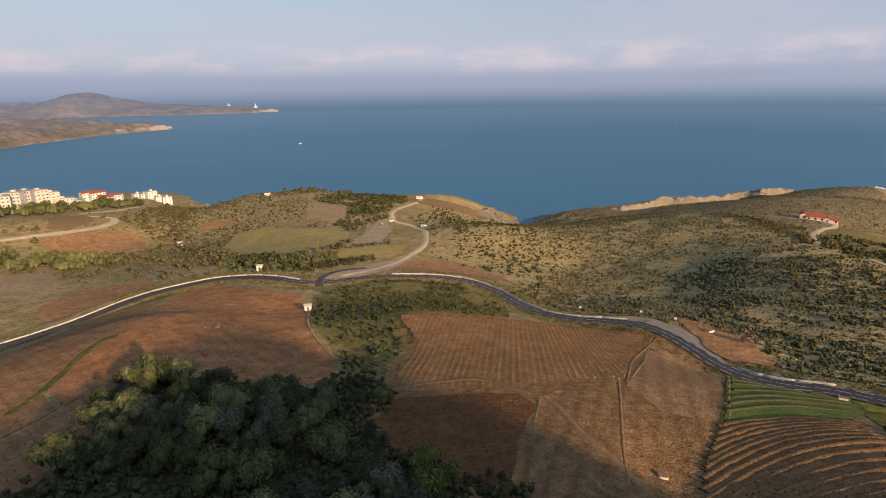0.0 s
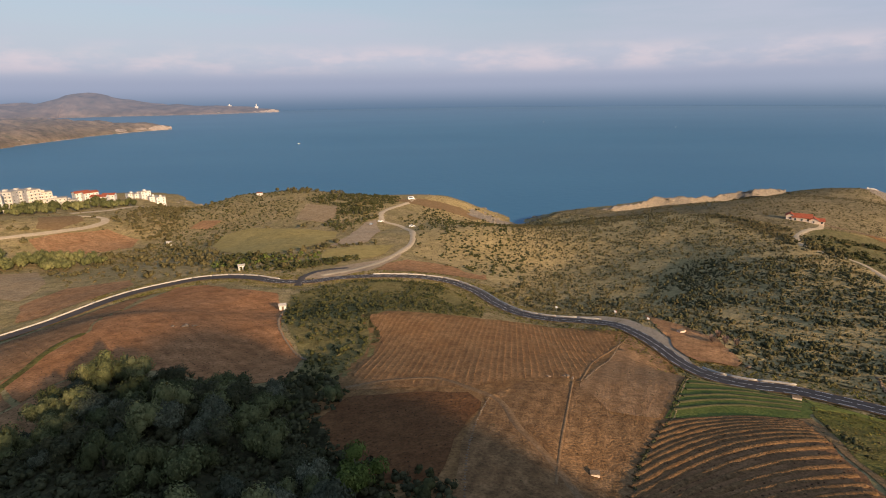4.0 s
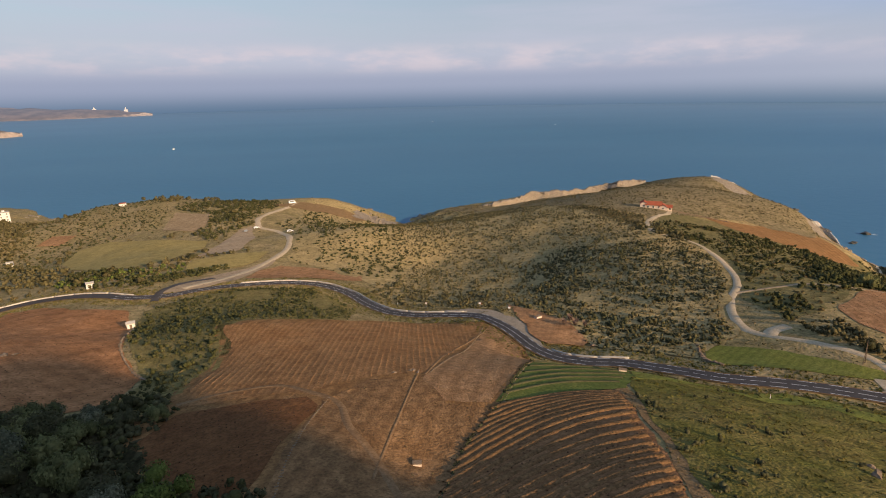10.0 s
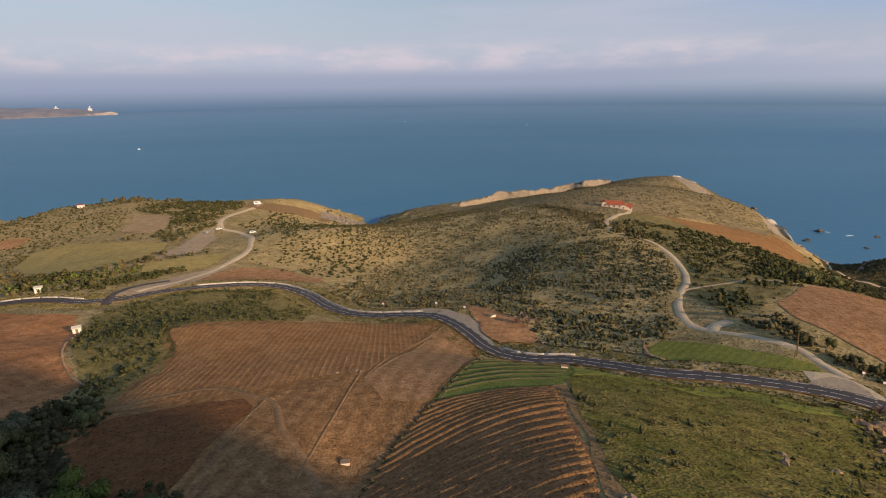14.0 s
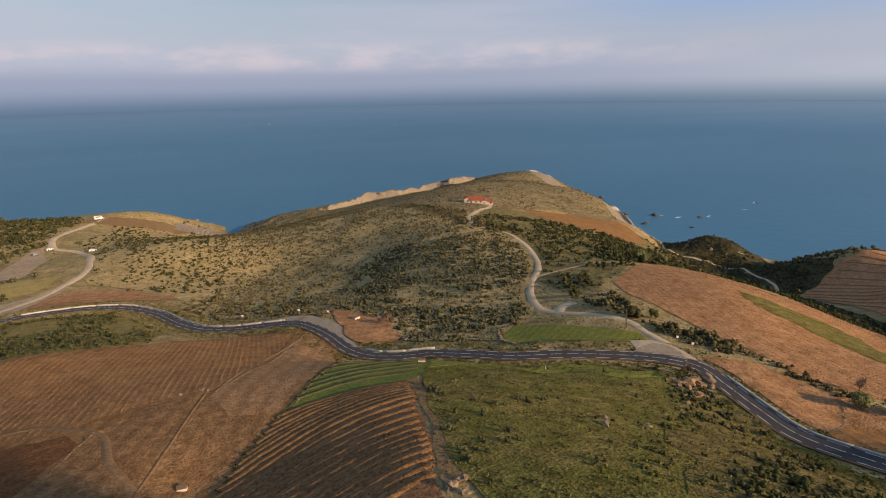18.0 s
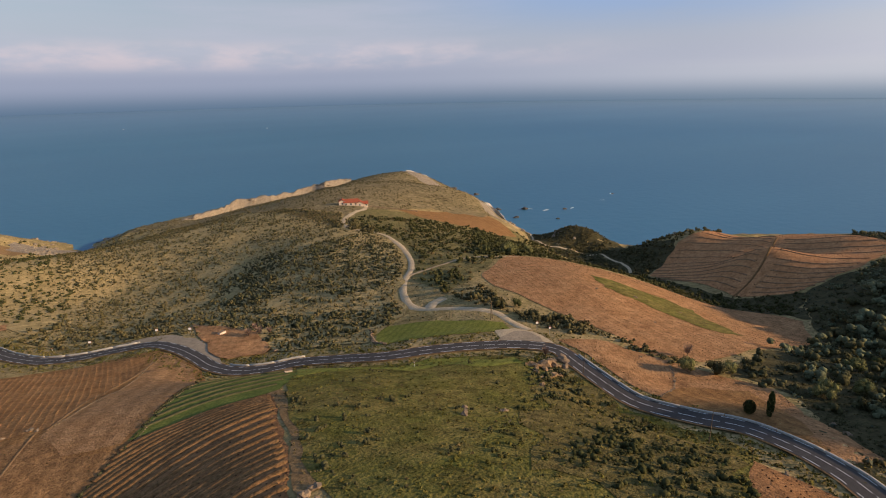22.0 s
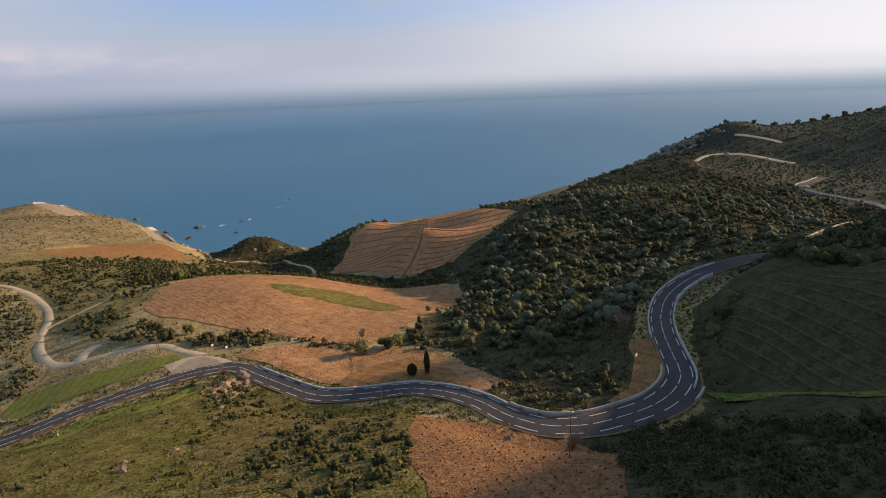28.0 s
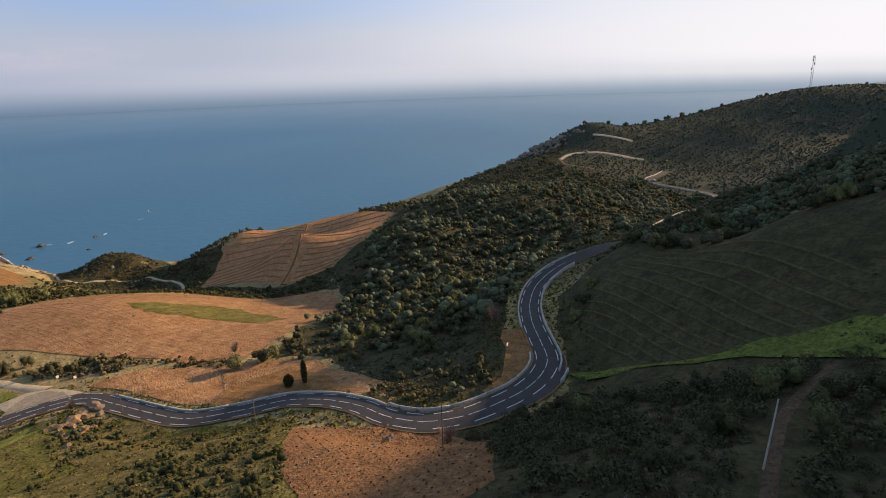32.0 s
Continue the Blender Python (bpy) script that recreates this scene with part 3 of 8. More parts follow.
MAQUIS_HEADLAND_SOUTH_2 = (
    (394, 96, 41.4), (385, 55, 51), (370, 30, 54), (403, 1, 57.5), (560, 240, -25), (640, 160, -25), (720, 90, -25),
    (820, 10, -25),
)
FAR_HEIGHTS = (
    (315, -210, 94.7), (398, -266, 91.3), (267, -192, 99.1), (363, -263, 94.2), (800, -60, 0.5), (900, -130, 0.5),
    (1000, -220, 0.5), (263, -63, 68.3), (323, -48, 72.5), (484, -26, 50), (617, -93, 62), (623, -137, 86),
    (633, -179, 79.9), (650, -229, 83), (673, -306, 97), (691, -360, 111.6), (709, -430, 124), (707, -469, 127),
    (538, -101, 64), (542, -171, 59.9), (346, -156, 63.1), (453, -154, 57.9), (310, -138, 62.9), (547, -268, 75),
    # (265, -275) and (335, -268): unseen tops, raised to shade bend and valley
    (518, -320, 76.1), (338, -193, 80.2), (474, -113, 61.1), (412, -63, 60.9), (265, -275, 176), (335, -268, 180),
)
FAR_HEIGHTS_2 = (
    (470, 57, 33), (478, 30, 37), (500, 5, 45), (482, 93, 25), (468, 121, 20), (600, -35, 40), (560, -40, 51), (640, -78, 55),
    # unseen steep flank, added to shape where that hill's shadow ends
    (219, -251, 213), (229, -244, 200), (237, -239, 176), (253, -229, 150),
    (1000, -80, -25), (1150, -150, -25), (300, -300, 120), (420, -260, 80), (900, -420, 60), (760, -150, 40),
)
WEST_VALLEY = (
    (-335, 449, 41.3), (-338, 472, 40.2), (-334, 487, 38.9), (-333, 511, 35.9), (-322, 524, 35.3), (-305, 540, 32.8),
    (-300, 565, 28.8), (-295, 596, 25.1), (-288, 605, 23.2), (-270, 602, 17), (-209, 402, 27), (-259, 402, 43.3),
    (-159, 556, 33), (-283, 707, 0.5), (-306, 745, 0.5), (-360, 800, 0.5), (-250, 670, 0.5), (-238, 648, 0.5),
    (-170, 650, 0.5), (-381, 514, 39.7), (-400, 500, 40.9), (-429, 578, 25.8), (-395, 578, 25.1), (-371, 593, 21.3),
    (-355, 626, 14.3), (-306, 644, 16.1), (-237, 341, 34.2), (-172, 561, 34), (-207, 559, 21), (-420, 830, 0),
)
WEST_VALLEY_2 = (
    (-560, 850, 0), (-800, 930, 0), (-250, 760, -25), (-170, 720, -25), (-330, 880, -25), (-480, 900, -25), (-700, 900, -25),
    (-900, 1000, -25), (-420, 420, 38), (-480, 600, -8), (-650, 500, -15), (-700, 750, -20), (-900, 700, -20),
)
CAMPER_HILL = (
    (-46, 310, 44.2), (-40, 426, 38.8), (44, 364, 41.7), (-9, 286, 43.5), (41, 280, 39.6), (0, 386, 37.2), (-67, 486, 38.2),
    (5, 538, 30.9), (-110, 655, 0.5), (-40, 650, 0.5), (40, 625, 0.5), (-111, 572, 35), (-52, 566, 29.4), (43, 588, 21.4),
    (-90, 730, -25), (0, 730, -25),
)
VILLA_HILL = (
    (372, 264, 15.8), (253, 341, 49.6), (443, 497, 35), (90, 304, 31), (183, 292, 48.9), (299, 415, 45.7), (137, 346, 40.3),
    (324, 295, 32.1), (95, 590, 0.5), (114, 540, 0.5), (140, 575, 0.5), (200, 610, 0.5), (280, 640, 0.5), (380, 650, 0.5),
    (470, 625, 0.5), (516, 560, 0.5), (512, 470, 0.5), (470, 400, 0.5), (440, 345, 0.5), (418, 300, 0.5), (425, 285, 0.5),
    (470, 285, 0.5), (383, 265, 8), (80, 585, 7.4), (155, 539, 14), (205, 534, 13), (261, 532, 19), (320, 534, 21),
    (372, 525, 28), (240, 478, 28), (195, 468, 25), (290, 482, 31), (335, 492, 32), (145, 517, 17), (100, 457, 17), (96, 500, 7),
)
VILLA_HILL_2 = (
    (438, 488, 37), (427, 445, 26.3), (406, 355, 30), (379, 289, 20.1), (340, 321, 30.2),
    (100, 680, -25), (200, 700, -25), (300, 740, -25), (420, 750, -25), (560, 660, -25), (610, 540, -25), (570, 430, -25),
    (520, 350, -25), (520, 300, -25),
)
LANDFORMS = KNOLL_AND_GROVE + VINEYARD_SPUR + MEADOW_AND_BEND + ORANGE_SLOPE + BEND_RIDGE + MAQUIS_HEADLAND_SOUTH + MAQUIS_HEADLAND_SOUTH_2 + FAR_HEIGHTS + FAR_HEIGHTS_2 + WEST_VALLEY + WEST_VALLEY_2 + CAMPER_HILL + VILLA_HILL + VILLA_HILL_2

# ---- the lie of the land ----
def landform_weights():
    p = np.array(LANDFORMS, float)
    q = p[:, :2] / 300.0
    d = ((q[:, None] - q[None]) ** 2).sum(-1)
    n = len(q)
    a = np.zeros((n + 3, n + 3))
    a[:n, :n] = d * np.log(d + 1e-12) + 0.002 * np.eye(n)
    a[:n, n], a[:n, n + 1:], a[n, :n], a[n + 1:, :n] = 1, q, 1, q.T
    return q, np.linalg.solve(a, np.r_[p[:, 2], 0, 0, 0])


LF_Q, LF_W = landform_weights()


def bare_height(x, y):
    """Height of the smooth land through the landforms; falls to the sea floor or the inland hills far out."""
    k = np.stack([np.ravel(x), np.ravel(y)], 1) / 300.0
    out = np.empty(len(k))
    for c in range(0, len(k), 16000):
        kk = k[c:c + 16000]
        d = ((kk[:, None] - LF_Q[None]) ** 2).sum(-1)
        out[c:c + 16000] = (d * np.log(d + 1e-12)) @ LF_W[:-3] + LF_W[-3] + kk @ LF_W[-2:]
    x, y = np.ravel(x), np.ravel(y)
    far = np.clip((np.hypot(x - 100, y - 150) - 720) / 380, 0, 1)
    far = far * far * (3 - 2 * far)
    seaward = np.maximum(np.clip((x * 0.60 + y * 0.80 - 160) / 320, 0, 1), np.clip((y + 1.05 * x + 60) / 60, 0, 1) * (y > 0))
    out = out * (1 - far) + far * (60 * (1 - seaward) - 40 * seaward)
    return np.clip(out, -45, 230)


RNG = np.random.RandomState(7)
LATTICE = RNG.rand(256, 256)


def value_noise(x, y, size):
    u, v = np.asarray(x, float) / size + 400.3, np.asarray(y, float) / size + 400.7
    i, j = np.floor(u).astype(int), np.floor(v).astype(int)
    f, g = u - i, v - j
    f, g = f * f * (3 - 2 * f), g * g * (3 - 2 * g)
    i0, i1, j0, j1 = i % 256, (i + 1) % 256, j % 256, (j + 1) % 256
    return (LATTICE[i0, j0] * (1 - f) * (1 - g) + LATTICE[i1, j0] * f * (1 - g) + LATTICE[i0, j1] * (1 - f) * g + LATTICE[i1, j1] * f * g) * 2 - 1


def line_points(rows, step=2.0):
    """A smooth line through the rows (x, y), with points about a step apart."""
    p = np.array(rows, float)[:, :2]
    d = np.r_[0, np.cumsum(np.hypot(*np.diff(p, axis=0).T))]
    s = np.linspace(0, d[-1], max(2, int(d[-1] / step) + 1))
    tan = np.gradient(p, d, axis=0)
    i = np.clip(np.searchsorted(d, s, "right") - 1, 0, len(p) - 2)
    h = (d[i + 1] - d[i])[:, None]
    t = ((s - d[i])[:, None]) / h
    return ((2 * t**3 - 3 * t**2 + 1) * p[i] + (t**3 - 2 * t**2 + t) * h * tan[i] + (-2 * t**3 + 3 * t**2) * p[i + 1] + (t**3 - t**2) * h * tan[i + 1])


def soften(v, times):
    v = np.array(v, float)
    for _ in range(times):
        v[1:-1] = 0.25 * v[:-2] + 0.5 * v[1:-1] + 0.25 * v[2:]
    return v


COAST_ROAD = [
    (-190, 120), (-160, 168), (-147, 186), (-138, 194), (-131, 200), (-125, 208), (-120, 219), (-114, 231), (-106, 239), (-96, 244), (-82, 243),
    (-66, 237), (-52, 230), (-40, 230), (-29, 237), (-17, 243), (-4, 247), (9, 248), (21, 244), (33, 230), (41, 210), (48, 197), (57, 188), (67, 181),
    (76, 173), (80, 161), (82, 148), (83, 136), (86, 127), (92, 120), (99, 115)]
BEND_ROAD = [
    (99, 115), (106, 106), (114, 95), (124, 87), (134, 78), (141, 70), (144, 63), (141, 54), (137, 44), (134, 35), (135, 24), (136, 15), (133, 7),
    (127, -1), (120, -8), (117.5, -14), (118.5, -20), (123, -26), (129, -31), (136, -34), (144, -34), (155, -34), (167, -35), (179, -38), (187, -43),
    (196, -54), (212, -70), (240, -86), (275, -115), (310, -142), (345, -158), (362, -160), (396, -157), (430, -147), (446, -147), (466, -160), (485, -172)]
ROAD_XY = line_points(COAST_ROAD[:-1] + BEND_ROAD, 2.0)
def road_ease(s, rows):
    return np.interp(s, [r[0] for r in rows], [r[1] for r in rows])


def side(xy):
    t = np.gradient(xy, axis=0)
    t /= np.hypot(t[:, 0], t[:, 1])[:, None] + 1e-9
    return np.stack([t[:, 1], -t[:, 0]], 1)


# the road swings wide in the hairpin
ROAD_S = np.r_[0, np.cumsum(np.hypot(*np.diff(ROAD_XY, axis=0).T))]
ROAD_XY = ROAD_XY + side(ROAD_XY) * soften(road_ease(ROAD_S, ((560, 0.0), (588, -0.6), (604, -0.5), (617, 1.0), (628, 1.3), (640, 0.2), (650, 0.0))), 6)[:, None]
ROAD_Z = soften(bare_height(ROAD_XY[:, 0], ROAD_XY[:, 1]), 60)


def spread(fine_lo, fine_hi, fine, mid_lo, mid_hi, mid, lo, hi):
    a = list(np.arange(fine_lo, fine_hi + fine / 2, fine))
    while a[-1] < mid_hi:
        a.append(a[-1] + mid)
    s = mid
    while a[-1] < hi:
        s *= 1.16
        a.append(a[-1] + s)
    b, s = [fine_lo], mid
    while b[-1] > mid_lo:
        b.append(b[-1] - mid)
    while b[-1] > lo:
        s *= 1.16
        b.append(b[-1] - s)
    return np.array(b[:0:-1] + a)


GX = spread(-126, 256, 2.0, -340, 640, 4.5, -4600, 4600)
GY = spread(-96, 260, 2.0, -230, 690, 4.5, -4600, 4600)
XX, YY = np.meshgrid(GX, GY, indexing="ij")
HH = bare_height(XX, YY).reshape(XX.shape)
near_land = np.clip((HH + 4) / 12, 0, 1)
HH += near_land * (0.55 * value_noise(XX, YY, 25) + 0.16 * value_noise(XX, YY, 9) + 0.08 * value_noise(XX, YY, 4.1))
# broken rock where the land meets the sea
crag = 0.8 * np.clip(1 - np.abs(HH - 9) / 16, 0, 1) * (np.hypot(XX - 100, YY - 150) < 900) * (YY > 60)
HH += crag * (2.2 * value_noise(XX, YY, 15) + 1.3 * value_noise(XX, YY, 6.5) - 1.0)
# the road's bench is cut into the land
gap, level = np.full(XX.shape, 1e9), np.zeros(XX.shape)
for px, py, pz in zip(ROAD_XY[:, 0], ROAD_XY[:, 1], ROAD_Z):
    i0, i1 = np.searchsorted(GX, (px - 16, px + 16))
    j0, j1 = np.searchsorted(GY, (py - 16, py + 16))
    d = np.hypot(XX[i0:i1, j0:j1] - px, YY[i0:i1, j0:j1] - py)
    sub = gap[i0:i1, j0:j1]
    closer = d < sub
    sub[closer] = d[closer]
    level[i0:i1, j0:j1][closer] = pz
blend = np.clip((15 - gap) / 9.5, 0, 1)
blend = blend * blend * (3 - 2 * blend)
HH = HH * (1 - blend) + (level - 0.30) * blend


def height(x, y):
    """Height of the ground sheet, exactly on its triangles."""
    x, y = np.asarray(x, float), np.asarray(y, float)
    i = np.clip(np.searchsorted(GX, x, "right") - 1, 0, len(GX) - 2)
    j = np.clip(np.searchsorted(GY, y, "right") - 1, 0, len(GY) - 2)
    u, v = (x - GX[i]) / (GX[i + 1] - GX[i]), (y - GY[j]) / (GY[j + 1] - GY[j])
    a, b, c, d = HH[i, j], HH[i + 1, j], HH[i + 1, j + 1], HH[i, j + 1]
    return np.where(u >= v, a + u * (b - a) + v * (c - b), a + v * (d - a) + u * (c - d))


def height1(x, y):
    return float(height(np.array([x]), np.array([y]))[0])


def mesh_of(name, verts, faces, material, smooth=False):
    """One mesh from arrays: verts (n, 3), faces (m, 3 or 4)."""
    verts, faces = np.asarray(verts, np.float32), np.asarray(faces, np.int32)
    me = bpy.data.meshes.new(name)
    k = faces.shape[1]
    me.vertices.add(len(verts))
    me.vertices.foreach_set("co", verts.ravel())
    me.loops.add(faces.size)
    me.loops.foreach_set("vertex_index", faces.ravel())
    me.polygons.add(len(faces))
    me.polygons.foreach_set("loop_start", np.arange(0, faces.size, k, dtype=np.int32))
    me.polygons.foreach_set("loop_total", np.full(len(faces), k, np.int32))
    if smooth:
        me.polygons.foreach_set("use_smooth", np.ones(len(faces), bool))
    me.materials.append(material)
    me.update(calc_edges=True)
    return me


def strip_faces(rows, cols, flip=False):
    i, j = np.meshgrid(np.arange(rows - 1), np.arange(cols - 1), indexing="ij")
    a = (i * cols + j).ravel()
    q = np.stack([a, a + 1, a + cols + 1, a + cols], 1)
    return q[:, ::-1] if flip else q


def grid_triangles(nx, ny):
    i, j = np.meshgrid(np.arange(nx - 1), np.arange(ny - 1), indexing="ij")
    a = (i * ny + j).ravel()
    return np.concatenate([np.stack([a, a + ny, a + ny + 1], 1), np.stack([a, a + ny + 1, a + 1], 1)])


ground = new("ground", mesh_of("ground", np.stack([XX, YY, HH], -1).reshape(-1, 3), grid_triangles(len(GX), len(GY)), M_LAND, True))
tagged(ground, "hilly coastal ground of dry heath, grass and schist", "ground", kind="structure")


def part(name, me, parent, label="", material=None):
    if isinstance(me, bmesh.types.BMesh):
        bm, me = me, bpy.data.meshes.new(name)
        bm.to_mesh(me)
        bm.free()
        me.materials.append(material)
    ob = new(name, me)
    ob.parent = parent
    return tagged(ob, label)


# sea, and the far water out to the horizon
ring = np.linspace(0, 2 * np.pi, 97)[:-1]
radii = (0.5, 300, 600, 900, 1300, 1800, 2600, 3600, 4720)
rim = np.interp(np.degrees(ring), (0, 6, 30, 45, 70, 300, 320, 325, 340, 360), (1.0, 1.0, 1.06, 1.11, 1.0, 1.0, 0.70, 0.70, 0.80, 1.0))
sea_v = np.array([(r * np.cos(a) + 20, r * np.sin(a) - 5, 0.0) for r in radii for a in ring])
sea_f = [(k * 96 + i, k * 96 + (i + 1) % 96, (k + 1) * 96 + (i + 1) % 96, (k + 1) * 96 + i) for k in range(len(radii) - 1) for i in range(96)]
sea = new("water", mesh_of("water", sea_v, np.array(sea_f)[:, ::-1], M_WATER, True))
tagged(sea, "calm blue-grey sea out to the hazy horizon", "sea", kind="structure")


# haze over the distant water, painted on glowing rings: one behind the cape, and a thin one inside the bay
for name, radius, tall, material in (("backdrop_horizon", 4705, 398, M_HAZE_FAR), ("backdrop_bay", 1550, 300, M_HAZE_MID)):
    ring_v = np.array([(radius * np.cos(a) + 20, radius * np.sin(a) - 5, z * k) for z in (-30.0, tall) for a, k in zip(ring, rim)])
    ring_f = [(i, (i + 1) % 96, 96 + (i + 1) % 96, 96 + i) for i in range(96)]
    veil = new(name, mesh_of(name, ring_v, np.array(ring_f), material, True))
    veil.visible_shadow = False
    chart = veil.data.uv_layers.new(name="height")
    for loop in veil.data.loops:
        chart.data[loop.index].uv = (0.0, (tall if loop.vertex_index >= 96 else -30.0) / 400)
    tagged(veil, "glowing ring painted as pale lavender haze over the far sea", "haze", kind="structure")


# ---- fields ----
FIELDS = []


def inside(poly, x, y):
    p = np.array(poly, float)
    x, y = np.asarray(x, float), np.asarray(y, float)
    res = np.zeros(x.shape, bool)
    for (ax, ay), (bx, by) in zip(p, np.roll(p, -1, 0)):
        res ^= ((ay > y) != (by > y)) & (x < (bx - ax) * (y - ay) / (by - ay + 1e-9) + ax)
    return res


def field(name, poly, material, label, category="field", lift=0.14, wild=0.9, keep=True):
    """A patch of ground that follows the land, with an uneven edge."""
    p = np.array(poly, float)
    edge = []
    for a, b in zip(p, np.roll(p, -1, 0)):
        k = max(1, int(np.hypot(*(b - a)) / 3.0))
        for s in range(k):
            q = a + (b - a) * s / k
            if s:
                q = q + wild * np.array([value_noise(q[0], q[1], 7), value_noise(q[1], q[0], 7)]).ravel()
            edge.append(q)
    edge = np.array(edge)
    lo, hi = edge.min(0), edge.max(0)
    xs, ys = GX[(GX > lo[0]) & (GX < hi[0])], GY[(GY > lo[1]) & (GY < hi[1])]
    gx, gy = [k.ravel() for k in np.meshgrid(xs, ys, indexing="ij")]
    ok = inside(edge, gx, gy)
    pts = np.concatenate([edge, np.stack([gx[ok], gy[ok]], 1)])
    n = len(edge)
    from mathutils import geometry
    vs, _, fs, *_ = geometry.delaunay_2d_cdt([Vector(q) for q in pts], [], [list(range(n))], 1, 1e-4)
    xy = np.array([tuple(v) for v in vs])
    z = height(xy[:, 0], xy[:, 1]) + lift
    ob = new(name, mesh_of(name, np.c_[xy, z], np.array([f for f in fs if len(f) == 3]), material, True))
    tagged(ob, label, category, kind="structure")
    if keep:
        FIELDS.append(p)
    return ob


P_DOME = [(-100, 236), (-84, 231), (-71, 218), (-48, 208), (-40, 184), (-32, 150), (-21, 127), (-19, 106), (-32, 101), (-46, 112), (-64, 112), (-68, 96), (-79, 105), (-80, 140), (-97, 180)]
P_WEST = [(-74, 82), (-112, 135), (-130, 172), (-124, 184), (-112, 203), (-106, 231), (-98, 180), (-81, 140), (-80, 105), (-69, 95)]
P_LOWWEST = [(-68, 95), (-63, 111), (-57, 90), (-52, 76), (-52, 64), (-58, 60), (-73, 82)]
P_CENTRE = [(-6, 155), (10, 158), (37, 174), (60, 172), (73, 161), (43, 102), (32, 101), (19, 95), (4, 96), (-5, 95), (-5, 110), (-1, 131)]
P_DARK = [(-5, 92), (7, 93), (18, 92), (20, 87), (14, 71), (11, 60), (4, 60), (-4, 72), (-9, 83)]
P_APEX = [(76, 160), (79, 140), (73, 116), (51, 82), (43, 85), (41, 96), (44, 102)]
P_SLOPE = [(21, 89), (31, 99), (41, 96), (43, 84), (50, 80), (36, 57), (28, 47), (12, 50), (15, 70)]
P_GREENTOP = [(75, 117), (82, 122), (94, 112), (92, 95), (80, 83.5), (77, 83), (61, 83.3), (52, 82), (62, 97)]
P_ROWS = [(51, 81), (61, 82.5), (77.5, 82), (75.6, 76), (74, 71), (71, 64), (68.5, 57), (66, 50), (61, 38), (40, 26), (31, 35), (33, 50), (36, 57), (42, 68)]
P_TRIANGLE = [(117, 103), (127, 118), (132, 118), (142, 106), (151, 87), (146, 79.5), (138, 86), (129, 95), (122, 101)]
P_FAN = [(137, 77), (141, 78), (146, 78), (148, 75), (147, 70), (144, 66), (140, 67)]
P_MEADOW = [(92, 104), (97, 106), (117, 86), (136, 69), (134, 54), (112, 46), (96, 38), (78, 32), (64, 30), (67, 48), (78, 76), (84, 88)]
P_ORANGE = [(222, 148), (244, 122), (262, 92), (264, 58), (250, 36), (221, 25), (193, 32), (168, 36), (162, 46), (167, 66), (169, 80), (174, 112), (180, 124)]
P_STRIP = [(212, 98), (219, 84), (226, 64), (207, 40), (202, 44), (204, 68), (203, 86)]
P_VERGE = [(149, 66), (158, 60), (161, 44), (163, 32), (163, 18), (152, 10), (137, -6), (131, 0), (137.5, 9), (140, 22), (139, 34), (142, 44), (147, 55)]
P_TERRACE = [(332, 136), (392, 148), (424, 134), (416, 94), (396, 54), (374, 28), (322, 36), (296, 52), (294, 74)]
P_NEAR = [(122, 9), (119, -3), (115.5, -13), (114, -19), (110, -23), (90, -24), (86, -20), (89, -4), (102, 3)]
P_COVE = [(283, 314), (316, 318), (347, 323), (376, 316), (366, 281), (350, 254), (326, 251), (316, 262), (294, 269), (281, 280)]
P_LEFTBAND = [(-165, 230), (-162, 258), (-132, 260), (-124, 246), (-128, 222), (-138, 208), (-150, 206)]
P_LEFTMID = [(-254, 369), (-244, 389), (-229, 419), (-203, 412), (-198, 388), (-220, 353), (-240, 356)]
P_OLIVE = [(-131, 364), (-136, 401), (-120, 414), (-80, 388), (-47, 368), (-46, 346), (-59, 309), (-69, 300), (-91, 304), (-114, 330)]
P_SQUARE = [(-87, 422), (-90, 482), (-59, 460), (-57, 418), (-63, 406)]
P_PALE = [(-46, 317), (-38, 352), (-31, 402), (-24, 412), (-18, 367), (-24, 331), (-40, 323)]
P_STRAW = [(-44, 281), (-45, 306), (-29, 320), (-6, 324), (-10, 302), (-17, 288), (-30, 279)]
P_TANBAND = [(-260, 387), (-275, 414), (-261, 441), (-249, 425), (-248, 391)]
P_BAND = [(-13, 259), (-8, 278), (2, 289), (21, 282), (43, 264), (42, 254), (16, 256), (-2, 257)]
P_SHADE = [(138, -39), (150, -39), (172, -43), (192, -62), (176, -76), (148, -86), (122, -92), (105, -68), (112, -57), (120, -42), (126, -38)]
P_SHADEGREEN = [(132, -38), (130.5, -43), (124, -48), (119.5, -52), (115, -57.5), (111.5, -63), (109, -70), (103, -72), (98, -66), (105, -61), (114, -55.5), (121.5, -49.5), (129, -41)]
P_GRAVEL = [(-44, 234), (-40, 247), (-28, 266), (-14, 283), (-5, 302), (-1, 300), (-3, 290), (-10, 272), (-16, 254), (-28, 241), (-38, 235)]
P_CORNER = [(138, 32), (149, 33), (158, 22), (146, 9), (132, 1), (138, 16)]
P_APRON = [(143, 83), (148, 80), (149, 74), (147, 66), (145, 63), (142, 67), (139, 72), (140, 78)]
P_LAYBY = [(151, -31.6), (150, -27.5), (146, -27), (138.4, -27.5), (131, -26.5), (126.5, -23), (124.3, -25), (127.4, -29), (132, -31.3), (138.2, -32.2), (145, -32.3)]
P_BANK = [(93, 187), (97, 173), (104, 155), (101, 137), (97, 133), (88, 137), (86, 145), (88, 158)]
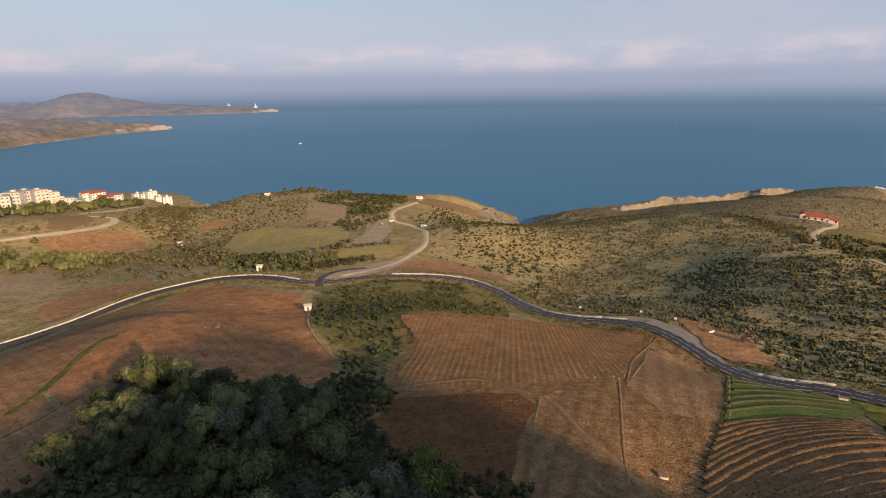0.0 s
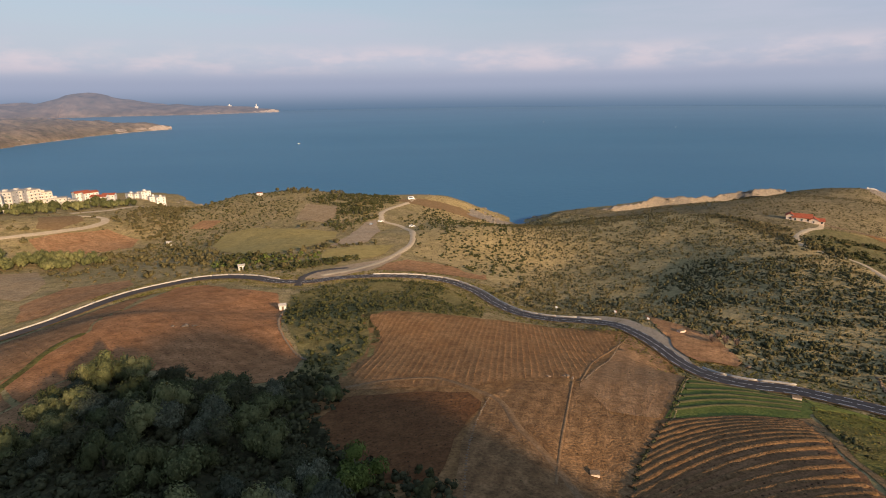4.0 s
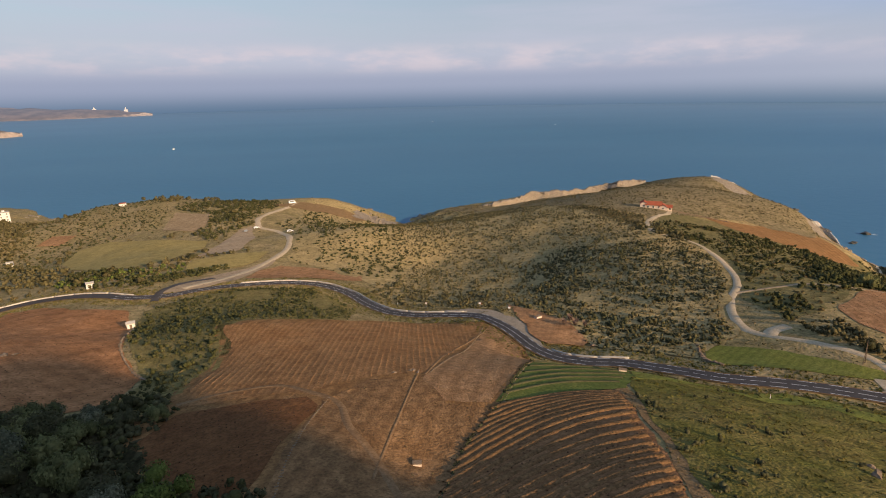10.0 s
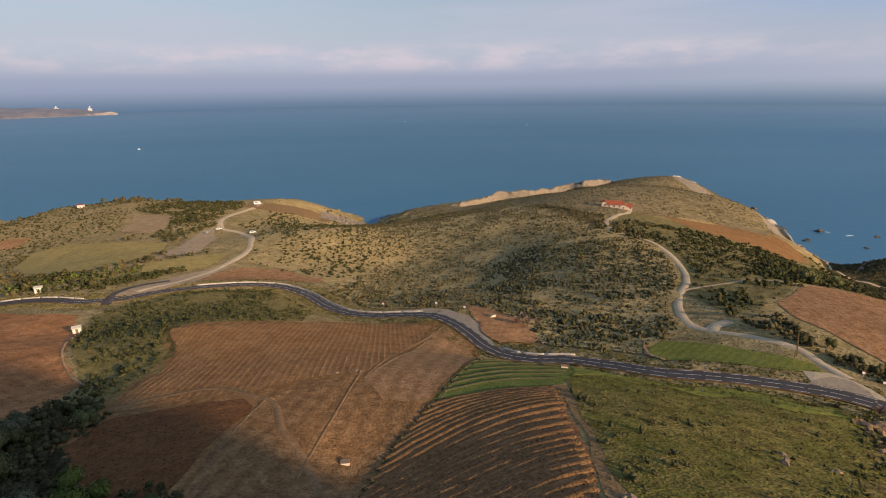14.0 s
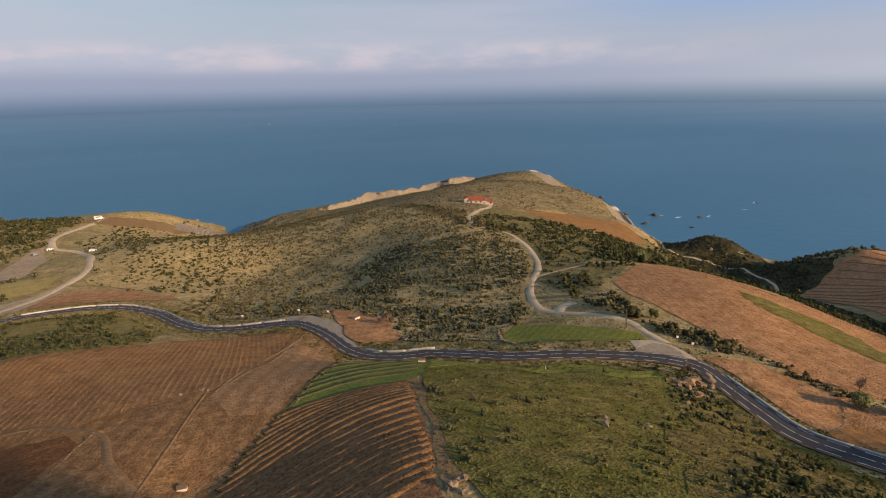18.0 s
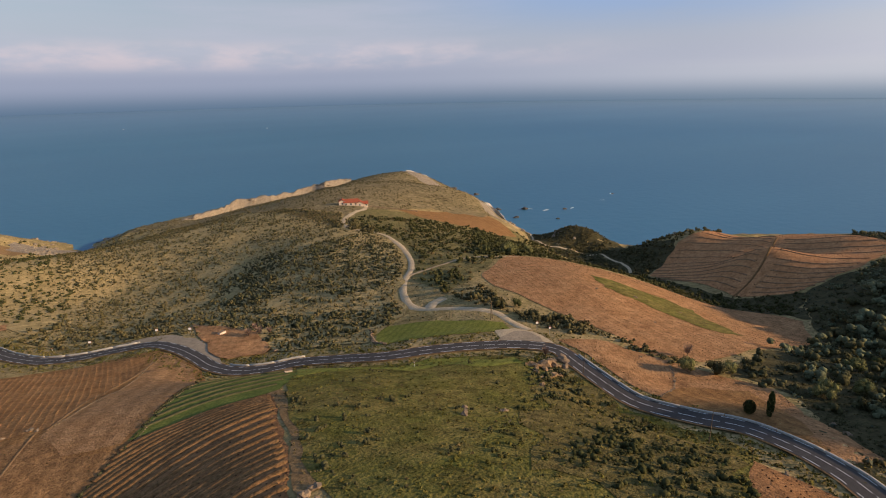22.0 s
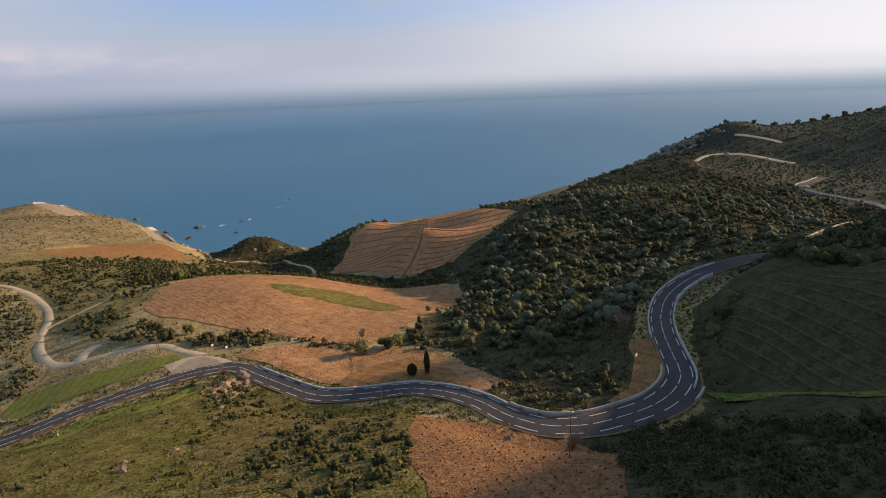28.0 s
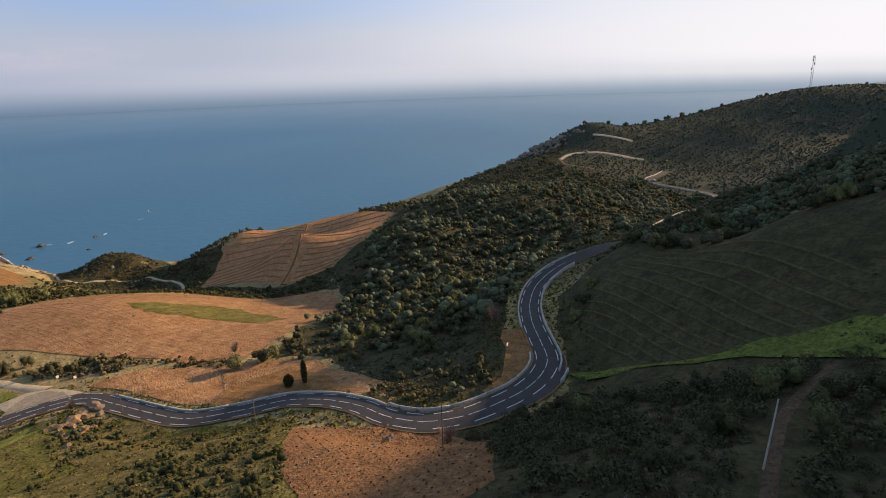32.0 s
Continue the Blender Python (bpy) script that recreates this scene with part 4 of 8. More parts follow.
P_SHOULDER = [(84, 183), (88, 168), (89, 156), (88, 147), (86, 139), (84, 138), (85, 148), (84, 160), (81, 169)]
P_VIEW = [(-14, 505), (10, 535), (50, 540), (78, 520), (60, 505), (20, 500)]
P_SPUR = [(-9, 158), (37, 177), (62, 176), (78, 163), (82, 140), (74, 116), (52, 81), (36, 55), (28, 40), (8, 42), (-10, 72), (-12, 92), (-7, 112), (-4, 131)]
field("spur_earth", P_SPUR, M_FALLOW, "brown earth between the vineyards of the spur", "ploughed field", 0.07)
field("vineyard_field", P_DOME, M_RED, "ploughed red vineyard earth over a rounded knoll", "ploughed field")
field("vineyard_field", P_WEST, M_FURROW, "brown vineyard slope with faint rows", "ploughed field")
field("vineyard_field", P_LOWWEST, M_FURROW, "brown vineyard below the grove", "ploughed field")
field("vineyard_field", P_CENTRE, M_BROWN, "bare brown vineyard with dense vine stocks", "ploughed field")
field("ploughed_field", P_DARK, M_DARK, "dark freshly ploughed earth", "ploughed field")
field("vineyard_field", P_APEX, M_APEX, "dry grassy vineyard corner beside the road", "ploughed field")
field("fallow_field", P_SLOPE, M_SLOPE, "stony fallow slope with tracks", "field")
field("green_vineyard", P_GREENTOP, M_GREEN, "green grassy vineyard with dark furrows", "field")
field("terraced_vineyard", P_ROWS, M_ROWBED, "terraced vineyard of curved earth banks", "vineyard")
field("green_field", P_TRIANGLE, M_LAWN, "green grass field by the road junction", "field")
P_SIDE = [(77, 83), (80, 83.5), (78, 74), (75, 63.5), (71.5, 54.5), (68, 45), (65, 40), (62, 38), (66, 50), (70.8, 60), (74.2, 71)]
field("earth_margin", P_SIDE, M_TAN, "rough earth margin beside the terraces", "verge", 0.11, 0.8)
field("meadow", P_MEADOW, M_MEADOW, "rough green meadow with small bushes", "meadow")
field("orange_vineyard", P_ORANGE, M_ORANGE, "orange stony vineyard slope in sunshine", "ploughed field")
# brighter patch over the upper meadow, its sunshine put into the grass colour
field("bright_grass", [(92, 104), (97, 105), (117, 85), (134, 68), (131, 62), (112, 75), (96, 88), (86, 90)], M_LAWN, "sunlit yellow-green grass below the road", "grass", 0.2, 2.5, False)
field("dry_meadow", [(134, 55), (129, 34), (121, 11), (94, 0), (88, 9), (91, 17), (87, 24), (97, 30), (101, 38), (113, 41), (119, 51)], M_DRYMEADOW, "rough brownish dry grass of the knoll", "grass", 0.18, 4.0, False)
field("grass_strip", P_STRIP, M_MEADOW, "green grass strip across the vineyard", "grass", 0.24, 2.2, False)
field("orange_verge", P_VERGE, M_ORANGE, "orange earth slope below the road", "field", 0.14)
field("fallow_corner", P_CORNER, M_FALLOW, "brown fallow corner beside the cypress", "field", 0.2)
field("terraced_hillside", P_TERRACE, M_TERRACE_EARTH, "brown terraced hillside above the sea", "ploughed field", 0.22)
field("bare_field", P_NEAR, M_NEAR_EARTH, "bare brown field with a ditch", "ploughed field")
field("cove_field", P_COVE, M_FALLOW, "sloping brown field above the cove", "ploughed field", 0.22)
field("ploughed_field", P_LEFTBAND, M_ORANGE, "orange ploughed field beyond the road", "ploughed field", 0.2)
field("ploughed_field", P_LEFTMID, M_ORANGE, "orange ploughed field below the town road", "ploughed field", 0.25)
field("olive_field", P_OLIVE, M_OLIVE, "pale green fallow field", "field", 0.25)
field("small_field", P_SQUARE, M_STRAWEARTH, "small square brown vineyard plot", "field", 0.25)
field("bare_ground", P_PALE, M_BEIGE, "pale bare ground beside the track", "field", 0.25)
field("straw_field", P_STRAW, M_OLIVE, "pale straw-coloured strip above the road", "field", 0.25)
field("tan_field", P_TANBAND, M_TAN, "tan fallow field below the town", "field", 0.25)
field("red_field", [(-176, 437), (-173, 458), (-154, 451), (-158, 431)], M_ORANGE, "small red ploughed patch on the west slope", "ploughed field", 0.25)
field("pale_slope", [(-231, 298), (-210, 308), (-181, 272), (-171, 238), (-196, 250)], M_STRAWEARTH, "pale terraced slope of dry grass", "field", 0.2)
field("earth_band", P_BAND, M_ORANGE, "band of red earth above the road", "field", 0.2)
P_SCRUB_A = [(252, 34), (296, 48), (322, 34), (370, 26), (400, 60), (430, 40), (520, -10), (620, -60), (600, -110), (500, -90), (430, -136), (350, -144), (300, -118), (240, -75), (205, -46), (192, -34), (180, -26), (155, -26), (146, -18), (150, 2), (163, 15), (166, 30), (195, 30), (222, 22)]
P_RIDGE = [(165, -72), (190, -66), (200, -72), (240, -108), (300, -150), (290, -250), (180, -170), (130, -105), (118, -88), (140, -77)]
P_SCRUB_C = [(66, -4), (86, -16), (104, -17), (117, -15), (120, -30), (129, -38), (131, -43), (122, -52), (115, -59), (109, -67), (103, -74), (88, -66), (70, -52), (55, -35)]
P_SCRUB_D = [(124, -4), (136, 4), (150, 8), (153, -24), (140, -29), (131, -26), (124, -20), (122, -12)]
P_SCRUB_E = [(318, 146), (345, 140), (372, 142), (396, 152), (420, 205), (446, 232), (486, 262), (478, 300), (440, 306), (412, 300), (390, 276), (366, 250), (350, 200), (330, 168)]
P_SCRUB_F = [(262, 96), (266, 60), (252, 34), (272, 42), (296, 48), (293, 76), (302, 102), (332, 138), (318, 150), (292, 140), (270, 118)]
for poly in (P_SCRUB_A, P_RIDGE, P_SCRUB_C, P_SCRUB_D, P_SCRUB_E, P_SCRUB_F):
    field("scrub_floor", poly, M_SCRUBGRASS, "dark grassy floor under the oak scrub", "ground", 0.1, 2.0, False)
# this slope's shade comes from the dark grass colour too
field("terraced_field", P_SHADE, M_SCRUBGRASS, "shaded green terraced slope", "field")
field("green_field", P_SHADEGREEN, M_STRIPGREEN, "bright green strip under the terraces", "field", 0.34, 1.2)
field("gravel_verge", P_GRAVEL, M_BEIGE, "gravel shoulder beside the road junction", "verge", 0.18, 0.3)
field("dusty_apron", P_APRON, M_DUST, "dusty junction between road and track", "verge", 0.2, 0.3)
field("road_mouth", P_FAN, M_OLDROAD, "grey gravel mouth of the track at the road", "verge", 0.26, 0.2)
field("layby", P_LAYBY, M_FALLOW, "earth lay-by on the outside of the bend", "verge", 0.2, 1.2)
field("earth_bank", P_BANK, M_ORANGE, "cut orange earth bank by the road", "bank", 0.5)
field("viewpoint_ground", P_VIEW, M_TAN, "bare trampled ground on the hilltop", "field", 0.3)

P_WHITE_CLIFF = [(426, 496), (441, 492), (450, 465), (446, 443), (430, 441), (423, 462)]
P_COVE_CLIFF = [(402, 352), (414, 345), (400, 312), (384, 288), (376, 290), (388, 318)]
P_SADDLE_CLIFF = [(56, 525), (80, 506), (104, 504), (114, 524), (98, 548), (64, 552)]
for poly in (P_WHITE_CLIFF, P_COVE_CLIFF, P_SADDLE_CLIFF):
    field("cliff_top", poly, M_CLIFF, "pale bare rock along the cliff edge", "cliff", 0.35, 2.5)

# ---- roads and tracks ----
TRACKS = []


def track(name, rows, width, material, label, lift=0.2, category="track"):
    xy = line_points(rows, 2.0)
    n = side(xy)
    offs = np.linspace(-0.5, 0.5, 5) * width
    wob = 1 + 0.14 * value_noise(xy[:, 0], xy[:, 1], 6)
    grid = xy[:, None, :] + n[:, None, :] * (offs[None, :, None] * wob[:, None, None])
    z = np.maximum(height(grid[..., 0], grid[..., 1]), height(xy[:, 0], xy[:, 1])[:, None] - 0.4) + lift
    z[:, [0, -1]] -= lift + 0.1
    v = np.concatenate([grid, z[..., None]], -1).reshape(-1, 3)
    ob = new(name, mesh_of(name, v, strip_faces(len(xy), 5, True), material, True))
    TRACKS.append((xy, width))
    return tagged(ob, label, category, kind="structure")


def road_strip(xy, z, a, b, lift):
    n = side(xy)
    v = np.concatenate([np.c_[xy + n * a, z + lift], np.c_[xy + n * b, z + lift]], 1).reshape(-1, 3)
    return v, strip_faces(len(xy), 2, True)


ROAD_W = 4.6
ROAD_S = np.r_[0, np.cumsum(np.hypot(*np.diff(ROAD_XY, axis=0).T))]
WIDE_L = road_ease(ROAD_S, ((585, 0.0), (600, 0.2), (618, 0.5), (632, 0.0)))[:, None]
WIDE_R = road_ease(ROAD_S, ((585, 0.0), (600, 0.4), (618, 1.6), (624, 1.1), (634, 0.0)))[:, None]
v, f = road_strip(ROAD_XY, ROAD_Z, -ROAD_W / 2 - WIDE_L, ROAD_W / 2 + WIDE_R, 0.0)
road = new("road", mesh_of("road", v, f, M_ASPHALT, True))
tagged(road, "winding dark asphalt coast road with white dashes", "road", kind="structure")
TRACKS.append((ROAD_XY, ROAD_W + 3))
for a, b in ((-ROAD_W / 2 - 0.35 - WIDE_L, -ROAD_W / 2 - WIDE_L), (ROAD_W / 2 + WIDE_R, ROAD_W / 2 + 0.35 + WIDE_R)):
    v, f = road_strip(ROAD_XY, ROAD_Z, a, b, -0.03)
    part("shoulder", mesh_of("shoulder", v, f, M_PATH, True), road, "worn gravel shoulder")


def road_at(s):
    return np.array([np.interp(s, ROAD_S, ROAD_XY[:, 0]), np.interp(s, ROAD_S, ROAD_XY[:, 1])]).T, np.interp(s, ROAD_S, ROAD_Z)


def dashes(offset, length, period, wide, s0, s1):
    for s in np.arange(s0, s1, period):
        ss = np.linspace(s - 1.5, s + length + 1.5, 7)
        xy, z = road_at(ss)
        n = side(xy)
        xy, z, n = xy[1:-1], z[1:-1], n[1:-1]
        v = np.concatenate([np.c_[xy + n * (offset - wide / 2), z + 0.03], np.c_[xy + n * (offset + wide / 2), z + 0.03]], 1).reshape(-1, 3)
        part("road_dash", mesh_of("road_dash", v, strip_faces(len(xy), 2, True), M_LINE), road)


i0, i1 = [int(np.argmin(np.hypot(ROAD_XY[:, 0] - x, ROAD_XY[:, 1] - y))) for x, y in ((60, 186), (84, 134))]
k = np.linspace(0, np.pi, i1 - i0)
v, f = road_strip(ROAD_XY[i0:i1], ROAD_Z[i0:i1], -ROAD_W / 2 - 0.2 - (5.2 * np.sin(k) ** 0.8)[:, None] * (1 + 0.12 * value_noise(ROAD_XY[i0:i1, 0], ROAD_XY[i0:i1, 1], 5))[:, None], -ROAD_W / 2, -0.02)
part("gravel_shoulder", mesh_of("gravel_shoulder", v, f, M_OLDROAD, True), road, "grey gravel shoulder outside the curve")
S_END = float(ROAD_S[np.argmin(np.hypot(ROAD_XY[:, 0] - 190, ROAD_XY[:, 1] + 48))])
S_TOWN = float(ROAD_S[np.argmin(np.hypot(ROAD_XY[:, 0] + 60, ROAD_XY[:, 1] - 234))])
dashes(0.0, 1.9, 4.1, 0.12, S_TOWN, S_END)
dashes(-1.98, 2.4, 5.8, 0.14, S_TOWN, S_END)
dashes(1.98, 2.4, 5.8, 0.14, S_TOWN, S_END)


def parapet(s0, s1, offset, tall=0.45, thick=0.3, label="low pale concrete parapet along the road"):
    """A low road wall, built of end-to-end blocks."""
    wall = new("parapet", None)
    tagged(wall, label, "wall", group="road parapets")
    for s in np.arange(s0, s1 - 0.1, 8.0):
        ss = np.linspace(s, min(s + 7.98, s1), 6)
        xy, z = road_at(ss)
        n = side(xy)
        rows = [(offset - thick / 2, -0.6), (offset - thick / 2, tall - 0.06), (offset - thick / 2 + 0.06, tall), (offset + thick / 2 - 0.06, tall), (offset + thick / 2, tall - 0.06), (offset + thick / 2, -0.6)]
        v = np.stack([np.c_[xy + n * o, z + h] for o, h in rows], 1).reshape(-1, 3)
        f = np.concatenate([strip_faces(6, 6, True), [[0, 1, 4, 5], [1, 2, 3, 4], [34, 31, 30, 35], [34, 33, 32, 31]]])
        part("wall_block", mesh_of("wall_block", v, f, M_KERB), wall)
    return wall


def s_near(x, y):
    return float(ROAD_S[np.argmin(np.hypot(ROAD_XY[:, 0] - x, ROAD_XY[:, 1] - y))])


parapet(s_near(-175, 145), s_near(-54, 231), -2.75)
parapet(s_near(-12, 245), s_near(72, 177), -2.75)
parapet(s_near(84, 132), s_near(100, 114), -2.75)
parapet(s_near(141, 58), 584, -2.6, 0.3, 0.42)
parapet(584, 628, -3.1)
parapet(640, 690, -2.6)
parapet(622, 684, 2.6, 0.6)
parapet(s_near(240, -86), s_near(300, -134), -2.6)
parapet(s_near(330, -152), s_near(484, -171), -2.6, 0.6)
parapet(619, 623, 4.0, 0.6, label="short flared end of the concrete parapet")
track("dirt_track", [(150, 76), (153, 86), (156, 95), (153, 106), (148, 117), (147, 124), (152, 136), (162, 149), (176, 162), (193, 188), (204, 212), (209, 229), (207, 243), (208, 266), (219, 288), (240, 305), (252, 318), (256, 328)], 3.3, M_DUST, "pale dusty track winding up to the villa")
track("villa_drive", [(207, 262), (213, 277), (224, 291), (238, 303), (250, 310), (262, 324)], 5.0, M_DUST, "pale trampled drive below the villa", 0.3)
track("dirt_track", [(168, 154), (184, 153), (202, 153), (222, 142)], 2.6, M_BEIGE, "narrow pale side track")
track("dirt_track", [(148, 117), (152, 120), (157, 120)], 4.5, M_DUST, "dusty turning spur")
track("cove_lane", [(424, 300), (392, 272), (376, 246), (382, 228), (386, 208), (376, 186), (358, 163), (340, 152)], 2.6, M_DUST, "pale lane to the cove", 0.3)
track("road_spur", [(-43.4, 224.0), (-43.5, 236.7), (-40.2, 246.9), (-33.4, 254.2), (-26.5, 259.9)], 4.2, M_ASPHALT, "grey asphalt spur joining the gravel track", 0.34, "road")
track("gravel_track", [(-36, 240), (-24, 254), (-13, 276), (-4, 300), (3, 322), (5, 347), (0, 382), (-7, 398), (-17, 408), (-21, 426), (-18, 457), (-9, 482), (1, 510), (6, 532)], 4.6, M_DUST, "pale gravel track up the hill", 0.3)
track("old_road", [(-300, 330), (-270, 364), (-249, 388), (-240, 413), (-240, 436), (-247, 446), (-262, 440)], 6.0, M_DUST, "old pale road below the town", 0.35, "road")
track("old_road", [(-275, 450), (-266, 495), (-268, 540), (-262, 560)], 5.0, M_DUST, "old pale road to the white villas", 0.35, "road")
track("field_track", [(-6, 97), (4, 100.5), (13, 100.5), (18, 95), (23, 89), (25, 76), (28, 66), (30, 55)], 2.2, M_PATH, "worn earth track across the vineyard", 0.19)
track("field_track", [(40.5, 99.5), (34.8, 83.3), (30.2, 70.1), (27.0, 60.0)], 0.8, M_PATH, "narrow path down the slope", 0.19)
track("field_track", [(76.4, 159.6), (58.6, 134.1), (42.3, 100.0)], 0.8, M_PATH, "narrow path dividing two vineyards", 0.19)
track("green_ditch", [(-81, 138), (-82, 130), (-80, 118), (-78, 108), (-77, 101), (-78, 94)], 2.8, M_MEADOW, "green grassy ditch down the vineyard slope", 0.24, "ditch")
track("far_road", [(528, -95), (546, -108), (549, -128), (538, -170)], 5.0, M_DUST, "distant road hairpin on the hillside", 0.5, "road")
track("far_road", [(592, -136), (577, -170)], 5.0, M_DUST, "distant road by the viewpoint", 0.5, "road")
track("far_track", [(365, -8), (343, -11), (319, -14), (306, -20), (298, -27)], 1.6, M_PATH, "narrow track winding through the scrub", 0.4)
track("far_track", [(528, -95), (500, -99), (487, -112), (475, -123)], 2.2, M_PATH, "narrow track below the far road", 0.4)
track("far_track", [(364, -35), (391, -57), (412, -80)], 2.5, M_PATH, "narrow track through the scrub", 0.4)
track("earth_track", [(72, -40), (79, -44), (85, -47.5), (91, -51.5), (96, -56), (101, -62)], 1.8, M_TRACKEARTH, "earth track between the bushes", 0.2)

# ---- vegetation ----
def leaf_cloud(seed, count, leaf, tall=1.0, flat=0.55, lumps=5):
    """Leaf sprays (quads) over an uneven crown about 1 m in radius, standing on the ground: an array (count, 4, 3)."""
    r = np.random.RandomState(seed)
    centres = np.c_[r.normal(0, 0.42, (lumps, 2)), r.uniform(0.25, 0.85, lumps) * tall]
    size = r.uniform(0.38, 0.62, lumps)
    k = r.randint(0, lumps, count)
    d = r.normal(size=(count, 3))
    d /= np.linalg.norm(d, axis=1)[:, None]
    d[:, 2] = np.abs(d[:, 2]) * 1.1 - 0.25
    pos = centres[k] + d * size[k][:, None] * r.uniform(0.75, 1.12, (count, 1)) * (1, 1, flat + 0.35)
    pos[:, 2] = np.maximum(pos[:, 2], 0.04)
    nrm = d + r.normal(0, 0.26, (count, 3)) + (0, 0, 0.2)
    nrm /= np.linalg.norm(nrm, axis=1)[:, None]
    t = np.cross(nrm, r.normal(size=(count, 3)))
    t /= np.linalg.norm(t, axis=1)[:, None]
    b = np.cross(nrm, t)
    s = leaf * r.uniform(0.6, 1.35, (count, 1))
    q = r.uniform(0.55, 1.0, (count, 4, 1))
    return np.stack([pos + (t * 1.0) * s * q[:, 0], pos + b * 0.8 * s * q[:, 1], pos - t * s * q[:, 2], pos - b * 0.8 * s * q[:, 3]], 1)


def scatter(region, spacing, seed, keep=1.0, patch_size=30.0, patch_cut=-1.0, road_gap=1.5, fields=True, sparse=None):
    """Jittered places inside a region of the plan, clear of fields, roads and water."""
    r = np.random.RandomState(seed)
    p = np.array(region, float)
    lo, hi = p.min(0), p.max(0)
    gx, gy = [k.ravel() for k in np.meshgrid(np.arange(lo[0], hi[0], spacing), np.arange(lo[1], hi[1], spacing), indexing="ij")]
    gx, gy = gx + r.uniform(-0.5, 0.5, gx.shape) * spacing, gy + r.uniform(-0.5, 0.5, gy.shape) * spacing
    ok = inside(p, gx, gy) & (r.rand(len(gx)) < keep) & (value_noise(gx, gy, patch_size) + 0.5 * value_noise(gx, gy, patch_size / 3) > patch_cut)
    if sparse:
        ok &= ~(inside(np.array(sparse, float), gx, gy) & (r.rand(len(gx)) > 0.22))
    gx, gy = gx[ok], gy[ok]
    ok = height(gx, gy) > 2.0
    if fields:
        for fp in FIELDS:
            ok &= ~inside(fp, gx, gy)
    gx, gy = gx[ok], gy[ok]
    ok = np.ones(len(gx), bool)
    for xy, w in TRACKS:
        near = (gx > xy[:, 0].min() - 8) & (gx < xy[:, 0].max() + 8) & (gy > xy[:, 1].min() - 8) & (gy < xy[:, 1].max() + 8)
        idx = np.where(near)[0]
        for c in range(0, len(idx), 3000):
            ii = idx[c:c + 3000]
            d = np.hypot(gx[ii][:, None] - xy[None, :, 0], gy[ii][:, None] - xy[None, :, 1]).min(1)
            ok[ii] &= d > w / 2 + road_gap
    return gx[ok], gy[ok]


def lump_cores(seed, tall=1.0, flat=0.55, lumps=5):
    """The solid inside of the same crown: an uneven low ball in every lump: verts (n, 3) and faces (m, 3)."""
    r = np.random.RandomState(seed)
    centres = np.c_[r.normal(0, 0.42, (lumps, 2)), r.uniform(0.25, 0.85, lumps) * tall]
    size = r.uniform(0.38, 0.62, lumps)
    bm = bmesh.new()
    bmesh.ops.create_icosphere(bm, subdivisions=1, radius=1)
    ball = np.array([tuple(v.co) for v in bm.verts])
    faces = np.array([[v.index for v in q.verts] for q in bm.faces])
    bm.free()
    vs = [c + ball * (s * 0.80) * (1 + 0.16 * r.normal(size=(len(ball), 1)).clip(-1.5, 1.5)) * (1, 1, flat + 0.35) for c, s in zip(centres, size)]
    return np.concatenate(vs), np.concatenate([faces + k * len(ball) for k in range(lumps)])


def thicket(name, places, low, high, material, label, seed, count=26, leaf=0.4, tall=1.0, category="bushes", sink=0.1, lumps=3):
    """Many bushes as one sheet of leaf sprays."""
    x, y = places
    if not len(x):
        return None
    r = np.random.RandomState(seed)
    z = height(x, y)
    solid = category in ("bushes", "trees")
    kinds = [leaf_cloud(seed * 10 + k, max(7, int(count * 0.75)) if solid else count, leaf, tall, 0.55, lumps) for k in range(6)]
    k = r.randint(0, 6, len(x))
    size = low + (high - low) * r.rand(len(x)) ** 2.0
    ang = r.uniform(0, 2 * np.pi, len(x))
    ca, sa = np.cos(ang), np.sin(ang)
    q = np.stack(kinds)[k] * size[:, None, None, None]
    v = np.stack([q[..., 0] * ca[:, None, None] - q[..., 1] * sa[:, None, None] + x[:, None, None],
                  q[..., 0] * sa[:, None, None] + q[..., 1] * ca[:, None, None] + y[:, None, None],
                  q[..., 2] * r.uniform(0.75, 1.25, len(x))[:, None, None] + z[:, None, None] - sink], -1).reshape(-1, 3)
    faces = np.arange(len(v)).reshape(-1, 4)
    if solid:
        cores = [lump_cores(seed * 10 + j, tall, 0.55, lumps) for j in range(6)]
        stretch = r.uniform(0.75, 1.25, len(x))
        cv = np.stack([c[0] for c in cores])[k] * size[:, None, None]
        cw = np.stack([cv[..., 0] * ca[:, None] - cv[..., 1] * sa[:, None] + x[:, None], cv[..., 0] * sa[:, None] + cv[..., 1] * ca[:, None] + y[:, None],
                       cv[..., 2] * stretch[:, None] + z[:, None] - sink], -1)
        cf = cores[0][1][None] + (np.arange(len(x)) * cv.shape[1])[:, None, None] + len(v)
        faces = np.concatenate([faces[:, :3], faces[:, [0, 2, 3]], cf.reshape(-1, 3)])
        v = np.concatenate([v, cw.reshape(-1, 3)])
    ob = new(name, mesh_of(name, v, faces, material, solid))
    return tagged(ob, label, category, kind="stuff")


R_VILLA_HILL = [(88, 150), (106, 128), (120, 112), (146, 126), (150, 140), (175, 165), (192, 192), (202, 215), (205, 265), (230, 305), (200, 400), (150, 500), (112, 515), (80, 440), (70, 330), (60, 260), (45, 225), (60, 195), (85, 178)]
R_VILLA_TOP = [(205, 265), (235, 305), (275, 312), (330, 330), (360, 300), (420, 330), (460, 420), (490, 520), (440, 600), (300, 590), (180, 560), (118, 520), (150, 500), (200, 400)]
